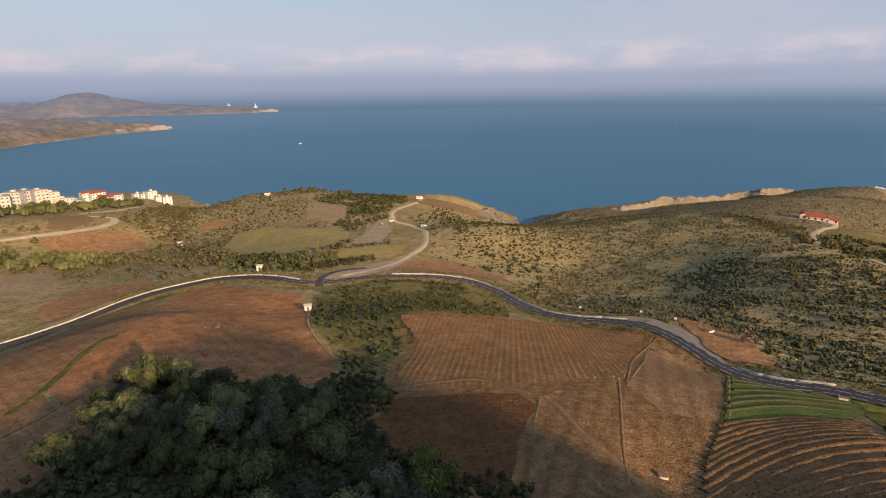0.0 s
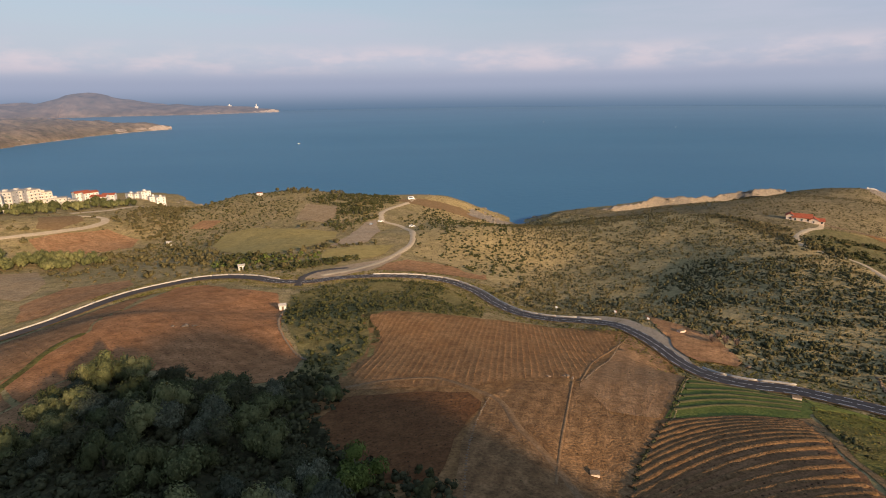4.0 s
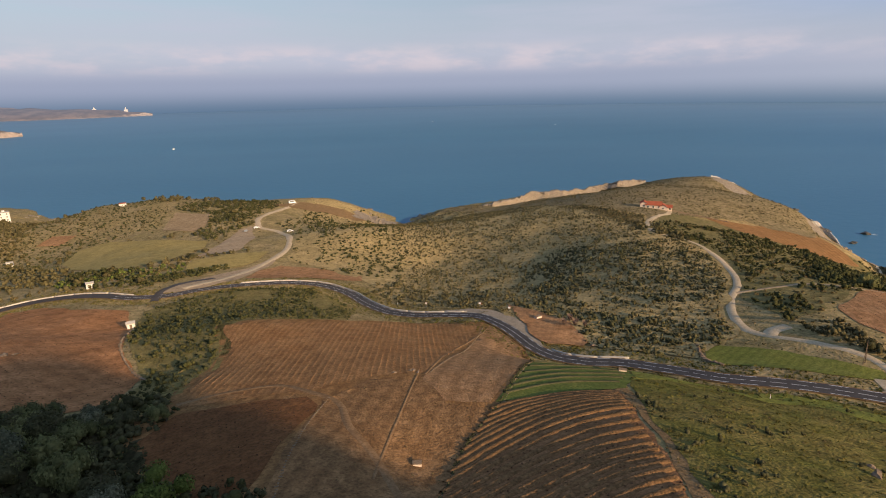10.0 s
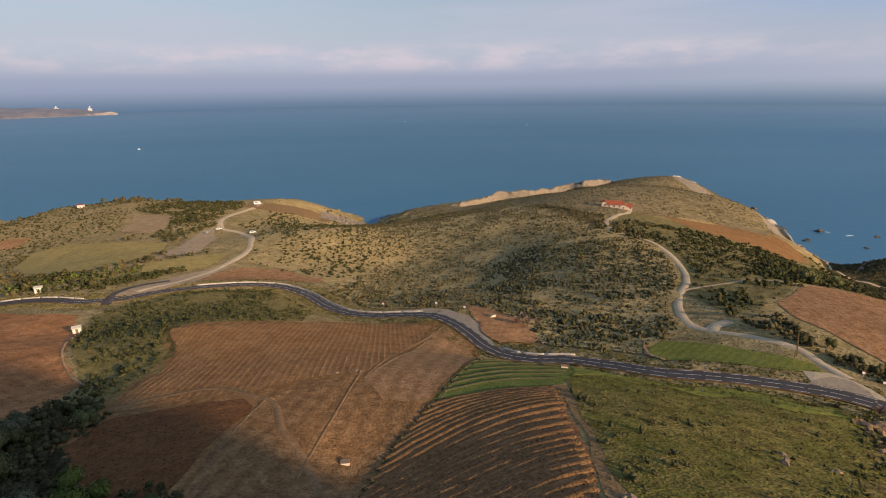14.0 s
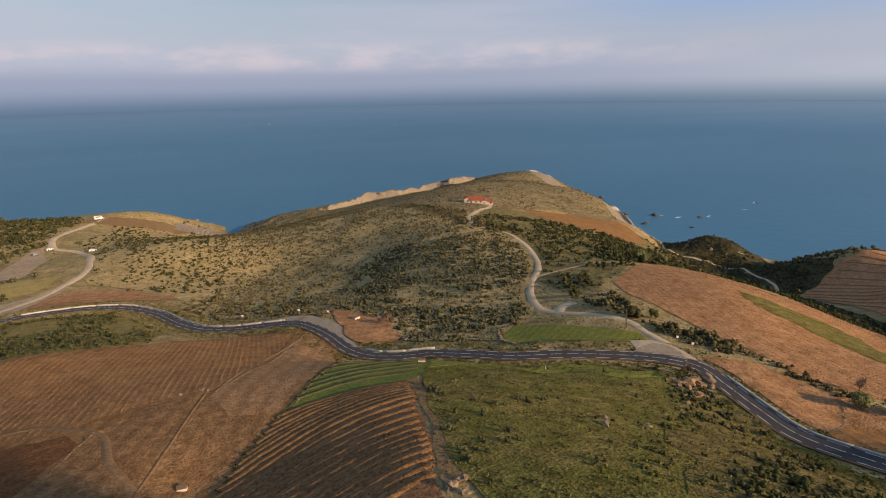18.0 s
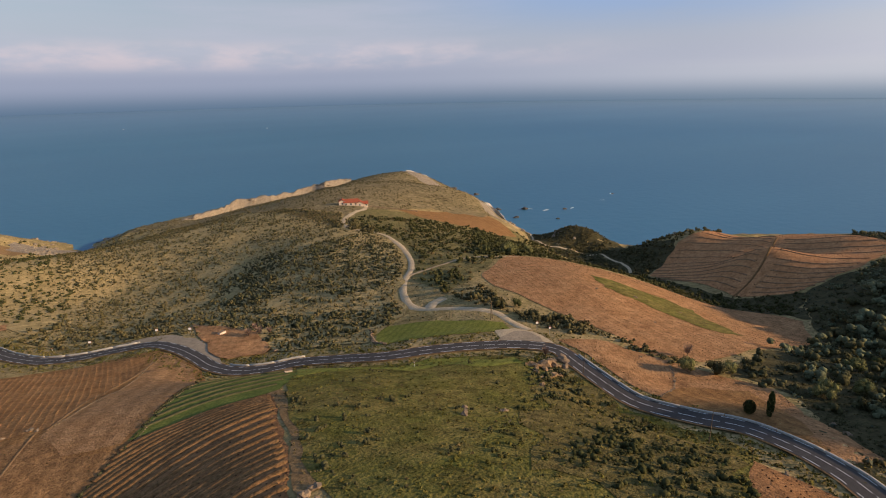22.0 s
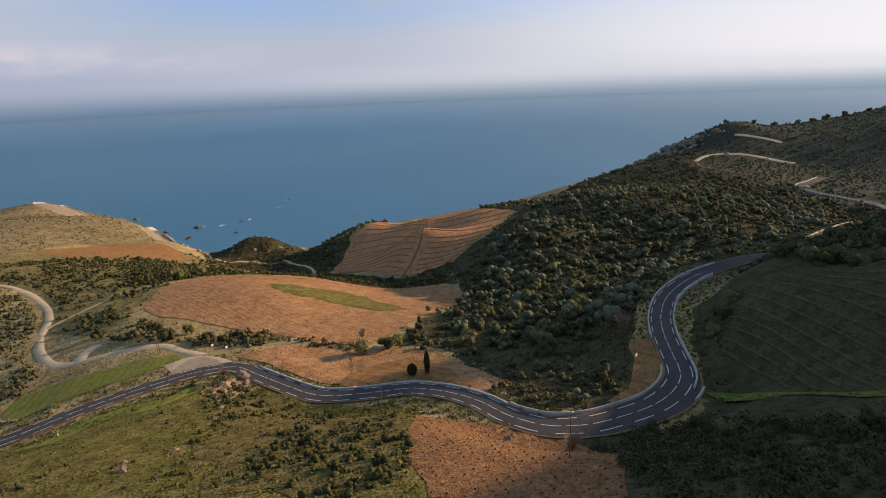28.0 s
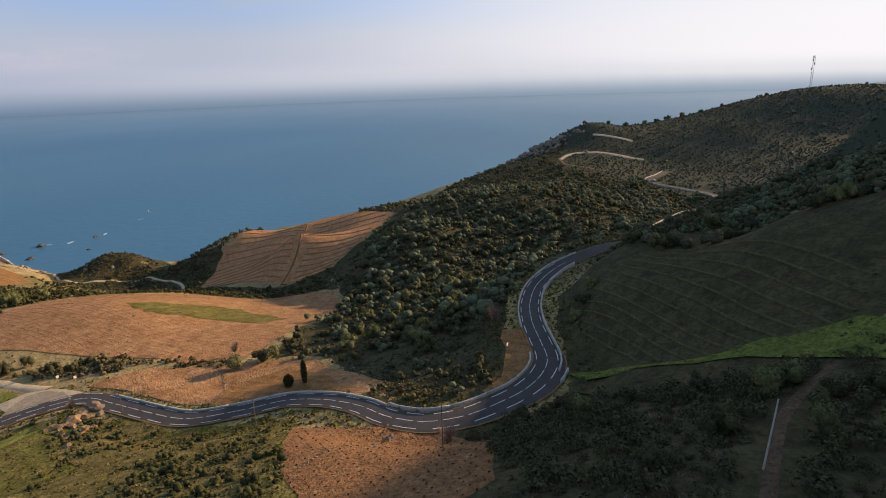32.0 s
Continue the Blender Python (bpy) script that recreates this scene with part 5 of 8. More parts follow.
R_VILLA_EAST = [(160, 122), (178, 126), (222, 150), (250, 130), (300, 160), (340, 190), (370, 240), (360, 285), (300, 262), (262, 275), (225, 290), (210, 260), (206, 215), (195, 188), (178, 163), (165, 148)]
R_KNOB = [(384, 268), (425, 302), (470, 302), (482, 268), (440, 236), (412, 208), (396, 205), (384, 231)]
R_SOUTH = [(252, 34), (270, 45), (296, 48), (322, 34), (370, 26), (400, 60), (430, 40), (520, -10), (620, -60), (600, -110), (500, -90), (430, -140), (350, -150), (300, -125), (240, -80), (205, -55), (192, -40), (180, -30), (150, -28), (140, -20), (132, -28), (126, -20), (122, -12), (132, -2), (142, 4), (152, 8), (163, 15), (165, 30), (195, 30), (222, 22)]
# open grassy slope below the oak scrub
R_OPEN = [(188, 27), (205, 16), (214, 2), (202, -18), (184, -30), (152, -28), (137, -29), (131, -22), (128, -14), (132, -5), (149, 7)]
R_FAR = [(190, -50), (300, -120), (350, -145), (430, -135), (500, -90), (600, -110), (640, -80), (790, -180), (960, -300), (900, -520), (720, -560), (560, -480), (400, -330), (270, -220), (215, -130), (180, -75)]
R_TERRACE_SEA = [(330, 138), (345, 150), (378, 170), (400, 195), (430, 190), (470, 150), (420, 132), (390, 143)]
R_GULLY = [(-42, 205), (-20, 240), (20, 240), (36, 200), (30, 176), (-2, 160), (-2, 132), (-6, 110), (-8, 92), (-22, 96), (-18, 112), (-20, 128), (-30, 150), (-38, 180)]
R_GROVE = [(-56, 62), (-57, 92), (-60, 107), (-47, 108), (-34, 100), (-12, 92), (-8, 82), (-2, 68), (6, 56), (14, 44), (6, 30), (-20, 34), (-45, 46)]
R_RIGHT = [(70, -14), (88, -26), (102, -22), (114, -18), (118, -26), (124, -38), (112, -46), (100, -60), (88, -66), (70, -52), (55, -35)]
R_WEST_FAR = [(-330, 330), (-120, 250), (-60, 250), (-20, 290), (-10, 400), (-60, 560), (-160, 600), (-240, 640), (-300, 560), (-340, 430)]
R_CAMPER = [(6, 300), (40, 262), (62, 300), (80, 430), (110, 515), (80, 560), (20, 570), (10, 460), (-6, 420), (8, 360)]
R_BELOW_ROAD = [(-30, 262), (-66, 246), (-110, 252), (-160, 256), (-200, 300), (-120, 330), (-50, 300)]
field("maquis_floor", R_VILLA_HILL, M_MAQUIS_FLOOR, "olive-brown floor between the maquis bushes", "ground", 0.28, 2.5, False)
field("heath_floor", R_CAMPER, M_MAQUIS_FLOOR, "dry olive heath ground of the grassy hill", "ground", 0.22, 2.5, False)
field("heath_floor", [(40, 262), (62, 300), (80, 430), (110, 515), (114, 515), (84, 440), (74, 330), (64, 260), (48, 240)], M_MAQUIS_FLOOR, "olive heath of the dip between two hills", "ground", 0.18, 1.5, False)
field("slope_grass", R_VILLA_EAST, M_EAST, "olive grass between the bushes beside the track", "grass", 0.1, 2.0, False)
field("heath_floor", [(250, 262), (300, 258), (350, 262), (366, 296), (352, 282), (322, 294), (300, 300), (275, 308), (256, 318), (238, 306), (226, 285)], M_EAST, "olive grass below the cove field", "ground", 0.1, 2.0, False)
field("heath_floor", R_VILLA_TOP, M_TOP_FLOOR, "dry stony heath ground of the headland", "ground", 0.28, 2.5, False)
thicket("maquis", scatter(R_VILLA_HILL, 1.75, 11, 0.9, 16, -0.55), 0.55, 1.6, M_LEAF, "dense dark maquis bushes on the hillside", 21, 9, 0.30, 0.85, lumps=1)
R_MAQUIS_CORE = [(132, 256), (167, 256), (193, 222), (198, 200), (150, 132), (134, 118), (110, 116), (100, 136), (90, 168), (104, 216)]
thicket("maquis", scatter(R_MAQUIS_CORE, 2.2, 111, 0.85, 22, -0.35), 0.7, 1.7, M_LEAF_OAK, "larger dark bushes among the maquis", 121, 22, 0.26, 0.8, lumps=3)
thicket("maquis", scatter(R_VILLA_HILL, 4.4, 112, 0.75, 26, -0.4), 0.6, 1.6, M_LEAF_OAK, "darker bushes scattered over the hillside", 122, 22, 0.26, 0.8, lumps=3)
thicket("heath_bushes", scatter(R_VILLA_HILL, 2.3, 12, 0.7), 0.3, 0.85, M_LEAF_HEATH, "dry brown heath bushes between the maquis", 22, 10, 0.34, 0.8, category="heath")
thicket("maquis", scatter(R_VILLA_TOP, 2.5, 13, 0.85, 22, -0.45), 0.55, 1.4, M_LEAF, "scattered low maquis on the headland", 23, 9, 0.34, 0.7, lumps=1)
thicket("heath_bushes", scatter(R_VILLA_TOP, 3.2, 14, 0.85), 0.5, 1.1, M_LEAF_HEATH, "low dry heath on the headland", 24, 8, 0.42, 0.7, category="heath")
thicket("maquis", scatter(R_VILLA_EAST, 2.7, 15, 0.8, 16, -0.3), 0.5, 1.9, M_LEAF_SCRUB, "green maquis bushes beside the track", 25, 26, 0.36)
thicket("heath_bushes", scatter(R_VILLA_EAST, 4.0, 16, 0.5), 0.6, 1.4, M_LEAF_DRY, "low dry heath beside the track", 26, 16, 0.42, 0.7, category="heath")
thicket("maquis", scatter(R_KNOB, 1.9, 17, 0.97), 0.6, 1.6, M_LEAF, "dark bushes on the knoll by the cove", 27, 18, 0.4)
thicket("maquis", scatter(R_SOUTH, 3.6, 18, 0.85, 20, -0.5, sparse=R_OPEN), 0.8, 2.4, M_LEAF_OAK, "dense dark oak scrub on the shaded hillside", 28, 26, 0.26, 0.9, lumps=3)
thicket("maquis", scatter(R_SOUTH, 5.0, 118, 0.7, 18, -0.2, sparse=R_OPEN), 0.9, 2.5, M_LEAF_SAGE, "grey-green bushes among the oak scrub", 128, 44, 0.19, lumps=4)
thicket("maquis", scatter(R_SOUTH, 2.9, 19, 0.85, sparse=R_OPEN), 0.5, 1.2, M_FAR_SCRUB, "low dark scrub under the oaks", 29, 9, 0.34, lumps=1)
R_WOOD = [(150, 4), (165, 16), (200, 26), (250, 28), (330, 20), (400, 20), (420, -125), (340, -138), (240, -78), (200, -50), (165, -28), (145, -20)]
thicket("grass_tufts", scatter(R_OPEN, 1.15, 219, 0.9), 0.3, 0.75, M_LEAF_OAK, "dark rough grass on the open shaded slope", 229, 14, 0.42, 0.6, "grass")
thicket("oak_wood", scatter(R_WOOD, 5.8, 177, 0.75, 25, -0.35), 1.4, 3.5, M_LEAF_SAGE, "rounded grey-green oaks of the valley", 177, 120, 0.11, 1.15, "trees", lumps=5)
thicket("oak_wood", scatter(R_WOOD, 5.8, 178, 0.7, 25, -0.4), 1.4, 3.2, M_LEAF_OAK, "rounded dark oaks of the valley", 178, 120, 0.11, 1.15, "trees", lumps=5)
thicket("maquis", scatter(R_FAR, 3.0, 20, 0.95, 30, -0.9, road_gap=1.0), 0.7, 1.9, M_FAR_SCRUB, "low dark scrub on the far height", 30, 9, 0.42, 0.55, lumps=1)
thicket("maquis", scatter(R_FAR, 8.0, 220, 0.6, 40, -0.2, road_gap=3.0), 1.0, 2.8, M_LEAF_SAGE, "rounded bushes dotted over the far height", 230, 26, 0.3, 0.95, lumps=3)
thicket("maquis", scatter(R_TERRACE_SEA, 3.8, 31, 0.85), 0.9, 2.4, M_LEAF, "dark bushes above the cove", 31, 18, 0.4)
thicket("maquis", scatter(R_GULLY, 1.5, 32, 0.9, 14, -0.5), 0.4, 1.4, M_LEAF_SCRUB, "green scrub in the gully between the vineyards", 32, 24, 0.24, 0.7, lumps=2)
thicket("undergrowth", scatter(R_GROVE, 1.7, 34, 0.9), 0.7, 1.8, M_LEAF_OAK, "dark undergrowth of the grove", 34, 60, 0.22)
thicket("maquis", scatter(R_RIGHT, 1.7, 35, 0.9), 0.6, 1.9, M_LEAF_OAK, "dark shaded bushes beside the earth track", 35, 190, 0.12, 0.8, "scrub", lumps=6)
thicket("heath_bushes", scatter(R_RIGHT, 2.4, 36, 0.35), 0.5, 1.4, M_TWIG, "bare greyish shrubs among the bushes", 36, 120, 0.07, 1.0, "shrubs")
thicket("scattered_bushes", scatter(R_WEST_FAR, 8.5, 37, 0.55, 45, 0.0), 0.9, 3.4, M_LEAF, "scattered dark bushes between the far fields", 37, 24, 0.38)
thicket("heath_bushes", scatter(R_WEST_FAR, 6.0, 38, 0.5), 0.5, 1.4, M_LEAF_DRY, "dry grass tufts between the far fields", 38, 12, 0.5, 0.7, category="heath")
thicket("scattered_bushes", scatter(R_CAMPER, 3.6, 39, 0.75, 30, -0.3), 0.5, 1.8, M_LEAF_SCRUB, "scattered bushes on the grassy hill", 39, 20, 0.4)
thicket("heath_bushes", scatter(R_CAMPER, 4.6, 40, 0.6), 0.5, 1.2, M_LEAF_DRY, "dry tufts on the grassy hill", 40, 12, 0.5, 0.7, category="heath")
thicket("scattered_bushes", scatter(R_BELOW_ROAD, 5.0, 41, 0.6, 20, 0.1), 0.8, 2.6, M_LEAF, "green bushes below the road", 41, 24, 0.38)
thicket("meadow_bushes", scatter(P_MEADOW, 2.8, 42, 0.5, 14, 0.05, fields=False), 0.3, 0.9, M_LEAF_OAK, "small dark bushes dotted over the meadow", 42, 50, 0.2)
thicket("meadow_bushes", scatter(P_MEADOW, 5.0, 142, 0.5, 12, 0.0, fields=False), 0.5, 1.25, M_LEAF_OAK, "dark green bushes in the meadow grass", 142, 60, 0.18)
thicket("grass_tufts", scatter(P_MEADOW, 1.0, 43, 0.8, fields=False), 0.2, 0.5, M_MEADOW, "rough grass tufts of the meadow", 43, 12, 0.45, 0.8, "grass")
thicket("dry_tufts", scatter(P_MEADOW, 1.6, 143, 0.6, 9, 0.1, fields=False), 0.2, 0.55, M_LEAF_DRY, "dry straw-coloured tufts in the meadow", 143, 14, 0.4, 0.8, "grass")
R_ROAD_BANK = [(96, 38), (112, 46), (134, 54), (136, 46), (130, 36), (132, 18), (124, 8.5), (102, 2.5), (87, -6), (74, 2), (64, 30), (78, 32)]
field("rough_bank", R_ROAD_BANK, M_MEADOW, "rough grassy bank below the road", "bank", 0.09, 1.5, False)
thicket("maquis", scatter(R_ROAD_BANK, 1.7, 44, 0.6, 14, 0.1), 0.2, 1.0, M_LEAF_SCRUB, "green scrub on the bank below the road", 44, 56, 0.18)
thicket("grass_tufts", scatter(R_ROAD_BANK, 1.0, 45, 0.8), 0.22, 0.55, M_MEADOW, "rough dry grass on the bank", 45, 12, 0.5, 0.8, "grass")
R_NORTH_ROAD = [(40, 222), (56, 200), (72, 186), (88, 172), (88, 158), (100, 140), (96, 200), (60, 260), (44, 250)]
thicket("maquis", scatter(R_NORTH_ROAD, 3.2, 46, 0.6), 0.6, 1.8, M_LEAF, "green scrub beside the road", 46, 30, 0.32)
R_HEATH_HILL = [(-202, 441), (-251, 726), (-201, 778), (-102, 529), (-90, 418), (-118, 422), (-120, 334), (-160, 343)]
R_SCRUB_HILL = [(-101, 524), (-24, 543), (-5, 521), (-22, 446), (-23, 421), (-47, 368), (-61, 394), (-56, 426), (-61, 465), (-94, 493)]
R_HEDGE_WEST = [(-61, 273), (-51, 321), (-42, 328), (-16, 331), (-16, 317), (-46, 292), (-55, 263)]
R_ROAD_ROW = [(-58, 252), (-51, 269), (-25, 289), (-20, 283), (-30, 272), (-45, 255), (-54, 243)]
R_GREEN_ROW = [(-105, 311), (-66, 296), (-58, 268), (-57, 246), (-86, 252)]
R_DARK_WEST = [(-243, 476), (-276, 612), (-231, 570), (-179, 431), (-194, 410), (-226, 438)]
R_MID_WEST = [(-219, 355), (-197, 378), (-170, 386), (-122, 340), (-104, 287), (-145, 319), (-197, 330)]
thicket("heath_bushes", scatter(R_HEATH_HILL, 3.4, 144, 0.8), 0.5, 1.5, M_LEAF_SCRUB, "low olive heath on the west hill", 144, 20, 0.34, 0.7)
thicket("maquis", scatter(R_SCRUB_HILL, 3.2, 145, 0.85), 0.7, 2.2, M_LEAF_SCRUB, "dense olive scrub on the hilltop", 145, 26, 0.3)
thicket("hedge_bushes", scatter(R_HEDGE_WEST, 3.0, 146, 0.7), 0.6, 1.9, M_LEAF, "hedge of dark bushes between two fields", 146, 30, 0.3)
thicket("hedge_bushes", scatter(R_ROAD_ROW, 2.2, 147, 0.9, fields=False), 0.8, 2.0, M_LEAF_SCRUB, "green hedge above the road junction", 147, 40, 0.26)
thicket("green_bushes", scatter(R_GREEN_ROW, 3.0, 148, 0.8), 0.8, 2.4, M_LEAF_SCRUB, "green bushes below the fallow field", 148, 30, 0.3)
thicket("maquis", scatter(R_DARK_WEST, 4.0, 149, 0.9), 0.9, 2.6, M_LEAF, "dark scrub on the slope by the town", 149, 22, 0.36)
thicket("hedge_bushes", scatter(R_MID_WEST, 4.6, 150, 0.6), 0.8, 2.8, M_LEAF, "scattered dark hedge bushes in the west", 150, 26, 0.34)
thicket("maquis", scatter(P_RIDGE, 2.9, 151, 0.92), 0.9, 2.6, M_LEAF_SAGE, "sunlit grey-green bushes on the ridge", 151, 40, 0.2, 1.0)
thicket("maquis", scatter(P_RIDGE, 3.4, 152, 0.9), 1.0, 2.8, M_LEAF_OAK, "dark oak bushes on the ridge", 152, 36, 0.2, 1.0)
# rough grass along both sides of the road
r_grass = np.random.RandomState(153)
i_grass = r_grass.randint(60, len(ROAD_XY) - 60, 16000)
o_grass = (2.9 + 7.0 * r_grass.rand(16000) ** 1.5) * np.where(r_grass.rand(16000) < 0.5, -1, 1)
g_xy = ROAD_XY[i_grass] + side(ROAD_XY)[i_grass] * o_grass[:, None] + r_grass.normal(0, 0.7, (16000, 2))
ok_grass = np.ones(16000, bool)
for poly in (P_APRON, P_FAN, P_SHOULDER, P_LAYBY, P_GRAVEL, P_CENTRE, P_DOME, P_VERGE, P_ORANGE, P_NEAR, P_BANK):
    ok_grass &= ~inside(poly, g_xy[:, 0], g_xy[:, 1])
for k in range(0, len(ROAD_XY), 2):
    ok_grass &= np.hypot(g_xy[:, 0] - ROAD_XY[k, 0], g_xy[:, 1] - ROAD_XY[k, 1]) > 3.2
thicket("roadside_grass", (g_xy[ok_grass][:, 0], g_xy[ok_grass][:, 1]), 0.25, 0.6, M_MEADOW, "rough green grass along the road", 153, 7, 0.6, 0.7, "grass")
R_HEDGE = [(158, 62), (166, 66), (166, 78), (160, 92), (172, 116), (160, 120), (157, 100), (156, 84)]
thicket("hedge_bushes", scatter(R_HEDGE, 1.9, 47, 0.9), 0.7, 2.0, M_LEAF, "green bushes between track and vineyard", 47, 40, 0.28)
thicket("green_bushes", scatter(P_SHADEGREEN, 1.1, 168, 0.7, 8, 0.0, fields=False), 0.2, 0.6, M_LEAF_SCRUB, "green weeds under the terraces", 168, 40, 0.2)
R_DIP = [(414, 220), (402, 187), (376, 152), (340, 143), (322, 152), (340, 180), (356, 214), (368, 246), (388, 232)]
thicket("maquis", scatter(R_DIP, 2.6, 165, 0.95), 0.7, 2.0, M_LEAF_OAK, "dark scrub between knoll and terraces", 165, 40, 0.22)
R_ROW_EAST = [(314, 264), (277, 208), (326, 227), (240, 149), (210, 139), (207, 155)]
thicket("green_bushes", scatter(R_ROW_EAST, 2.6, 166, 0.85), 0.9, 2.4, M_LEAF_SCRUB, "row of green bushes by the side track", 166, 60, 0.17, 1.0, lumps=5)
R_HEDGE_LOW = [(158, 76), (162, 78), (166, 66), (164, 52), (164, 38), (160, 38), (160, 52), (162, 64)]
thicket("hedge_bushes", scatter(R_HEDGE_LOW, 1.6, 48, 0.9, fields=False), 0.5, 1.3, M_LEAF, "low hedge between orange slopes", 48, 40, 0.28)


R_GREENHILL = [(-60, 432), (-28, 440), (-20, 470), (-4, 515), (-20, 548), (-60, 540), (-92, 505), (-60, 486)]
thicket("green_bushes", scatter(R_GREENHILL, 3.4, 49, 0.85), 0.6, 1.6, M_LEAF_SCRUB, "olive green bushes on the hilltop", 49, 24, 0.3)
R_GREENROW = [(-96, 262), (-70, 262), (-46, 272), (-34, 290), (-44, 300), (-70, 288), (-100, 280)]
thicket("green_bushes", scatter(R_GREENROW, 2.8, 50, 0.8), 0.6, 1.7, M_LEAF_PINE, "bright green bushes beyond the road", 50, 26, 0.28)
R_DARKSLOPE = [(18, 300), (42, 266), (62, 262), (76, 330), (88, 440), (76, 490), (50, 480), (30, 420)]
thicket("maquis", scatter(R_DARKSLOPE, 2.6, 51, 0.85, 25, -0.5), 0.5, 1.6, M_LEAF_SCRUB, "dark low scrub on the slope", 51, 20, 0.3, 0.6)
# tufts of dry grass and low heath over the rest of the near land
R_NEAR_LAND = [(-125, 40), (-125, 255), (250, 255), (250, -70), (60, -70), (-60, 0)]
thicket("grass_tufts", scatter(R_NEAR_LAND, 2.3, 52, 0.85), 0.25, 0.6, M_LEAF_HEATH, "dry grass and low heath tufts", 52, 6, 0.55, 0.7, "grass")
R_BEND_BANK = [(122, -10), (132, 0), (140, 4), (136, -10), (140, -20), (132, -26), (126, -18)]
thicket("maquis", scatter(R_BEND_BANK, 1.8, 53, 0.8), 0.4, 1.2, M_LEAF, "low green scrub on the bank of the bend", 53, 30, 0.3)


R_GULCH = [(140, 50), (138, 40), (134, 26), (110, 12), (89, 7), (86, 14), (95, 26), (114, 33)]
R_OUTCROP = [(128, 59), (137, 56), (129, 43), (119, 37), (117, 49)]
R_KNOLL_LOW = [(127, 31), (121, 11), (93, -1), (86, 10), (99, 19), (111, 29)]
thicket("maquis", scatter(R_KNOLL_LOW, 1.5, 271, 0.85, 9, -0.3, fields=False), 0.35, 1.25, M_LEAF_SCRUB, "dark green scrub on the knoll above the road", 271, 60, 0.17, 0.9)
thicket("maquis", scatter(R_GULCH, 1.6, 54, 0.8, 10, 0.0, fields=False), 0.25, 1.1, M_LEAF_SCRUB, "dense green scrub in the meadow's hollow", 54, 60, 0.17)
thicket("maquis", scatter(R_OUTCROP, 1.5, 57, 0.8, 6, -0.2, fields=False), 0.4, 1.3, M_LEAF_OAK, "dark bushes on the outcrop by the road", 57, 60, 0.17)
for k, rows in enumerate(([(52, 80.5), (62, 97), (74, 116)], [(34, 52), (43, 69.5), (52, 80.5)])):
    hx, hy = line_points(rows, 0.55).T
    thicket("hedge_line", (hx, hy), 0.3, 0.6, M_LEAF_OAK, "dark overgrown ditch between two vineyards", 55 + k, 22, 0.35)


R_MARGIN = [(79, 80), (81, 78), (77, 62), (74, 50), (73, 44), (68, 40), (65, 43), (69.5, 51), (74, 62), (77, 72)]
thicket("green_bushes", scatter(R_MARGIN, 1.3, 261, 0.75, 6, -0.2, fields=False), 0.25, 1.1, M_LEAF_OAK, "dark bushes beside the terraces' earth margin", 261, 40, 0.2, 0.9)
for k, (poly, seed) in enumerate(((P_APEX, 160), (P_SLOPE, 161))):
    thicket("dry_tufts", scatter(poly, 1.0, seed, 0.7, fields=False), 0.1, 0.3, M_LEAF_DRY, "small dry tufts on the fallow earth", seed, 9, 0.5, 0.9, "grass")
    thicket("weed_tufts", scatter(poly, 1.7, seed + 2, 0.5, 8, 0.0, fields=False), 0.1, 0.28, M_LEAF, "small dark weeds on the fallow earth", seed + 2, 12, 0.4, 0.8, "grass")
thicket("dry_tufts", scatter(P_SIDE, 0.9, 167, 0.8, fields=False), 0.15, 0.45, M_LEAF_DRY, "dry tufts on the earth margin", 167, 12, 0.4, 0.9, "grass")
R_GAP = [(262, 92), (265, 58), (254, 36), (270, 45), (296, 50), (293, 76), (300, 100), (330, 137), (300, 152), (250, 132)]
thicket("hedge_bushes", scatter(R_GAP, 2.4, 164, 0.85), 0.5, 1.7, M_LEAF_SCRUB, "green scrub in the dip between two vineyards", 164, 34, 0.26)


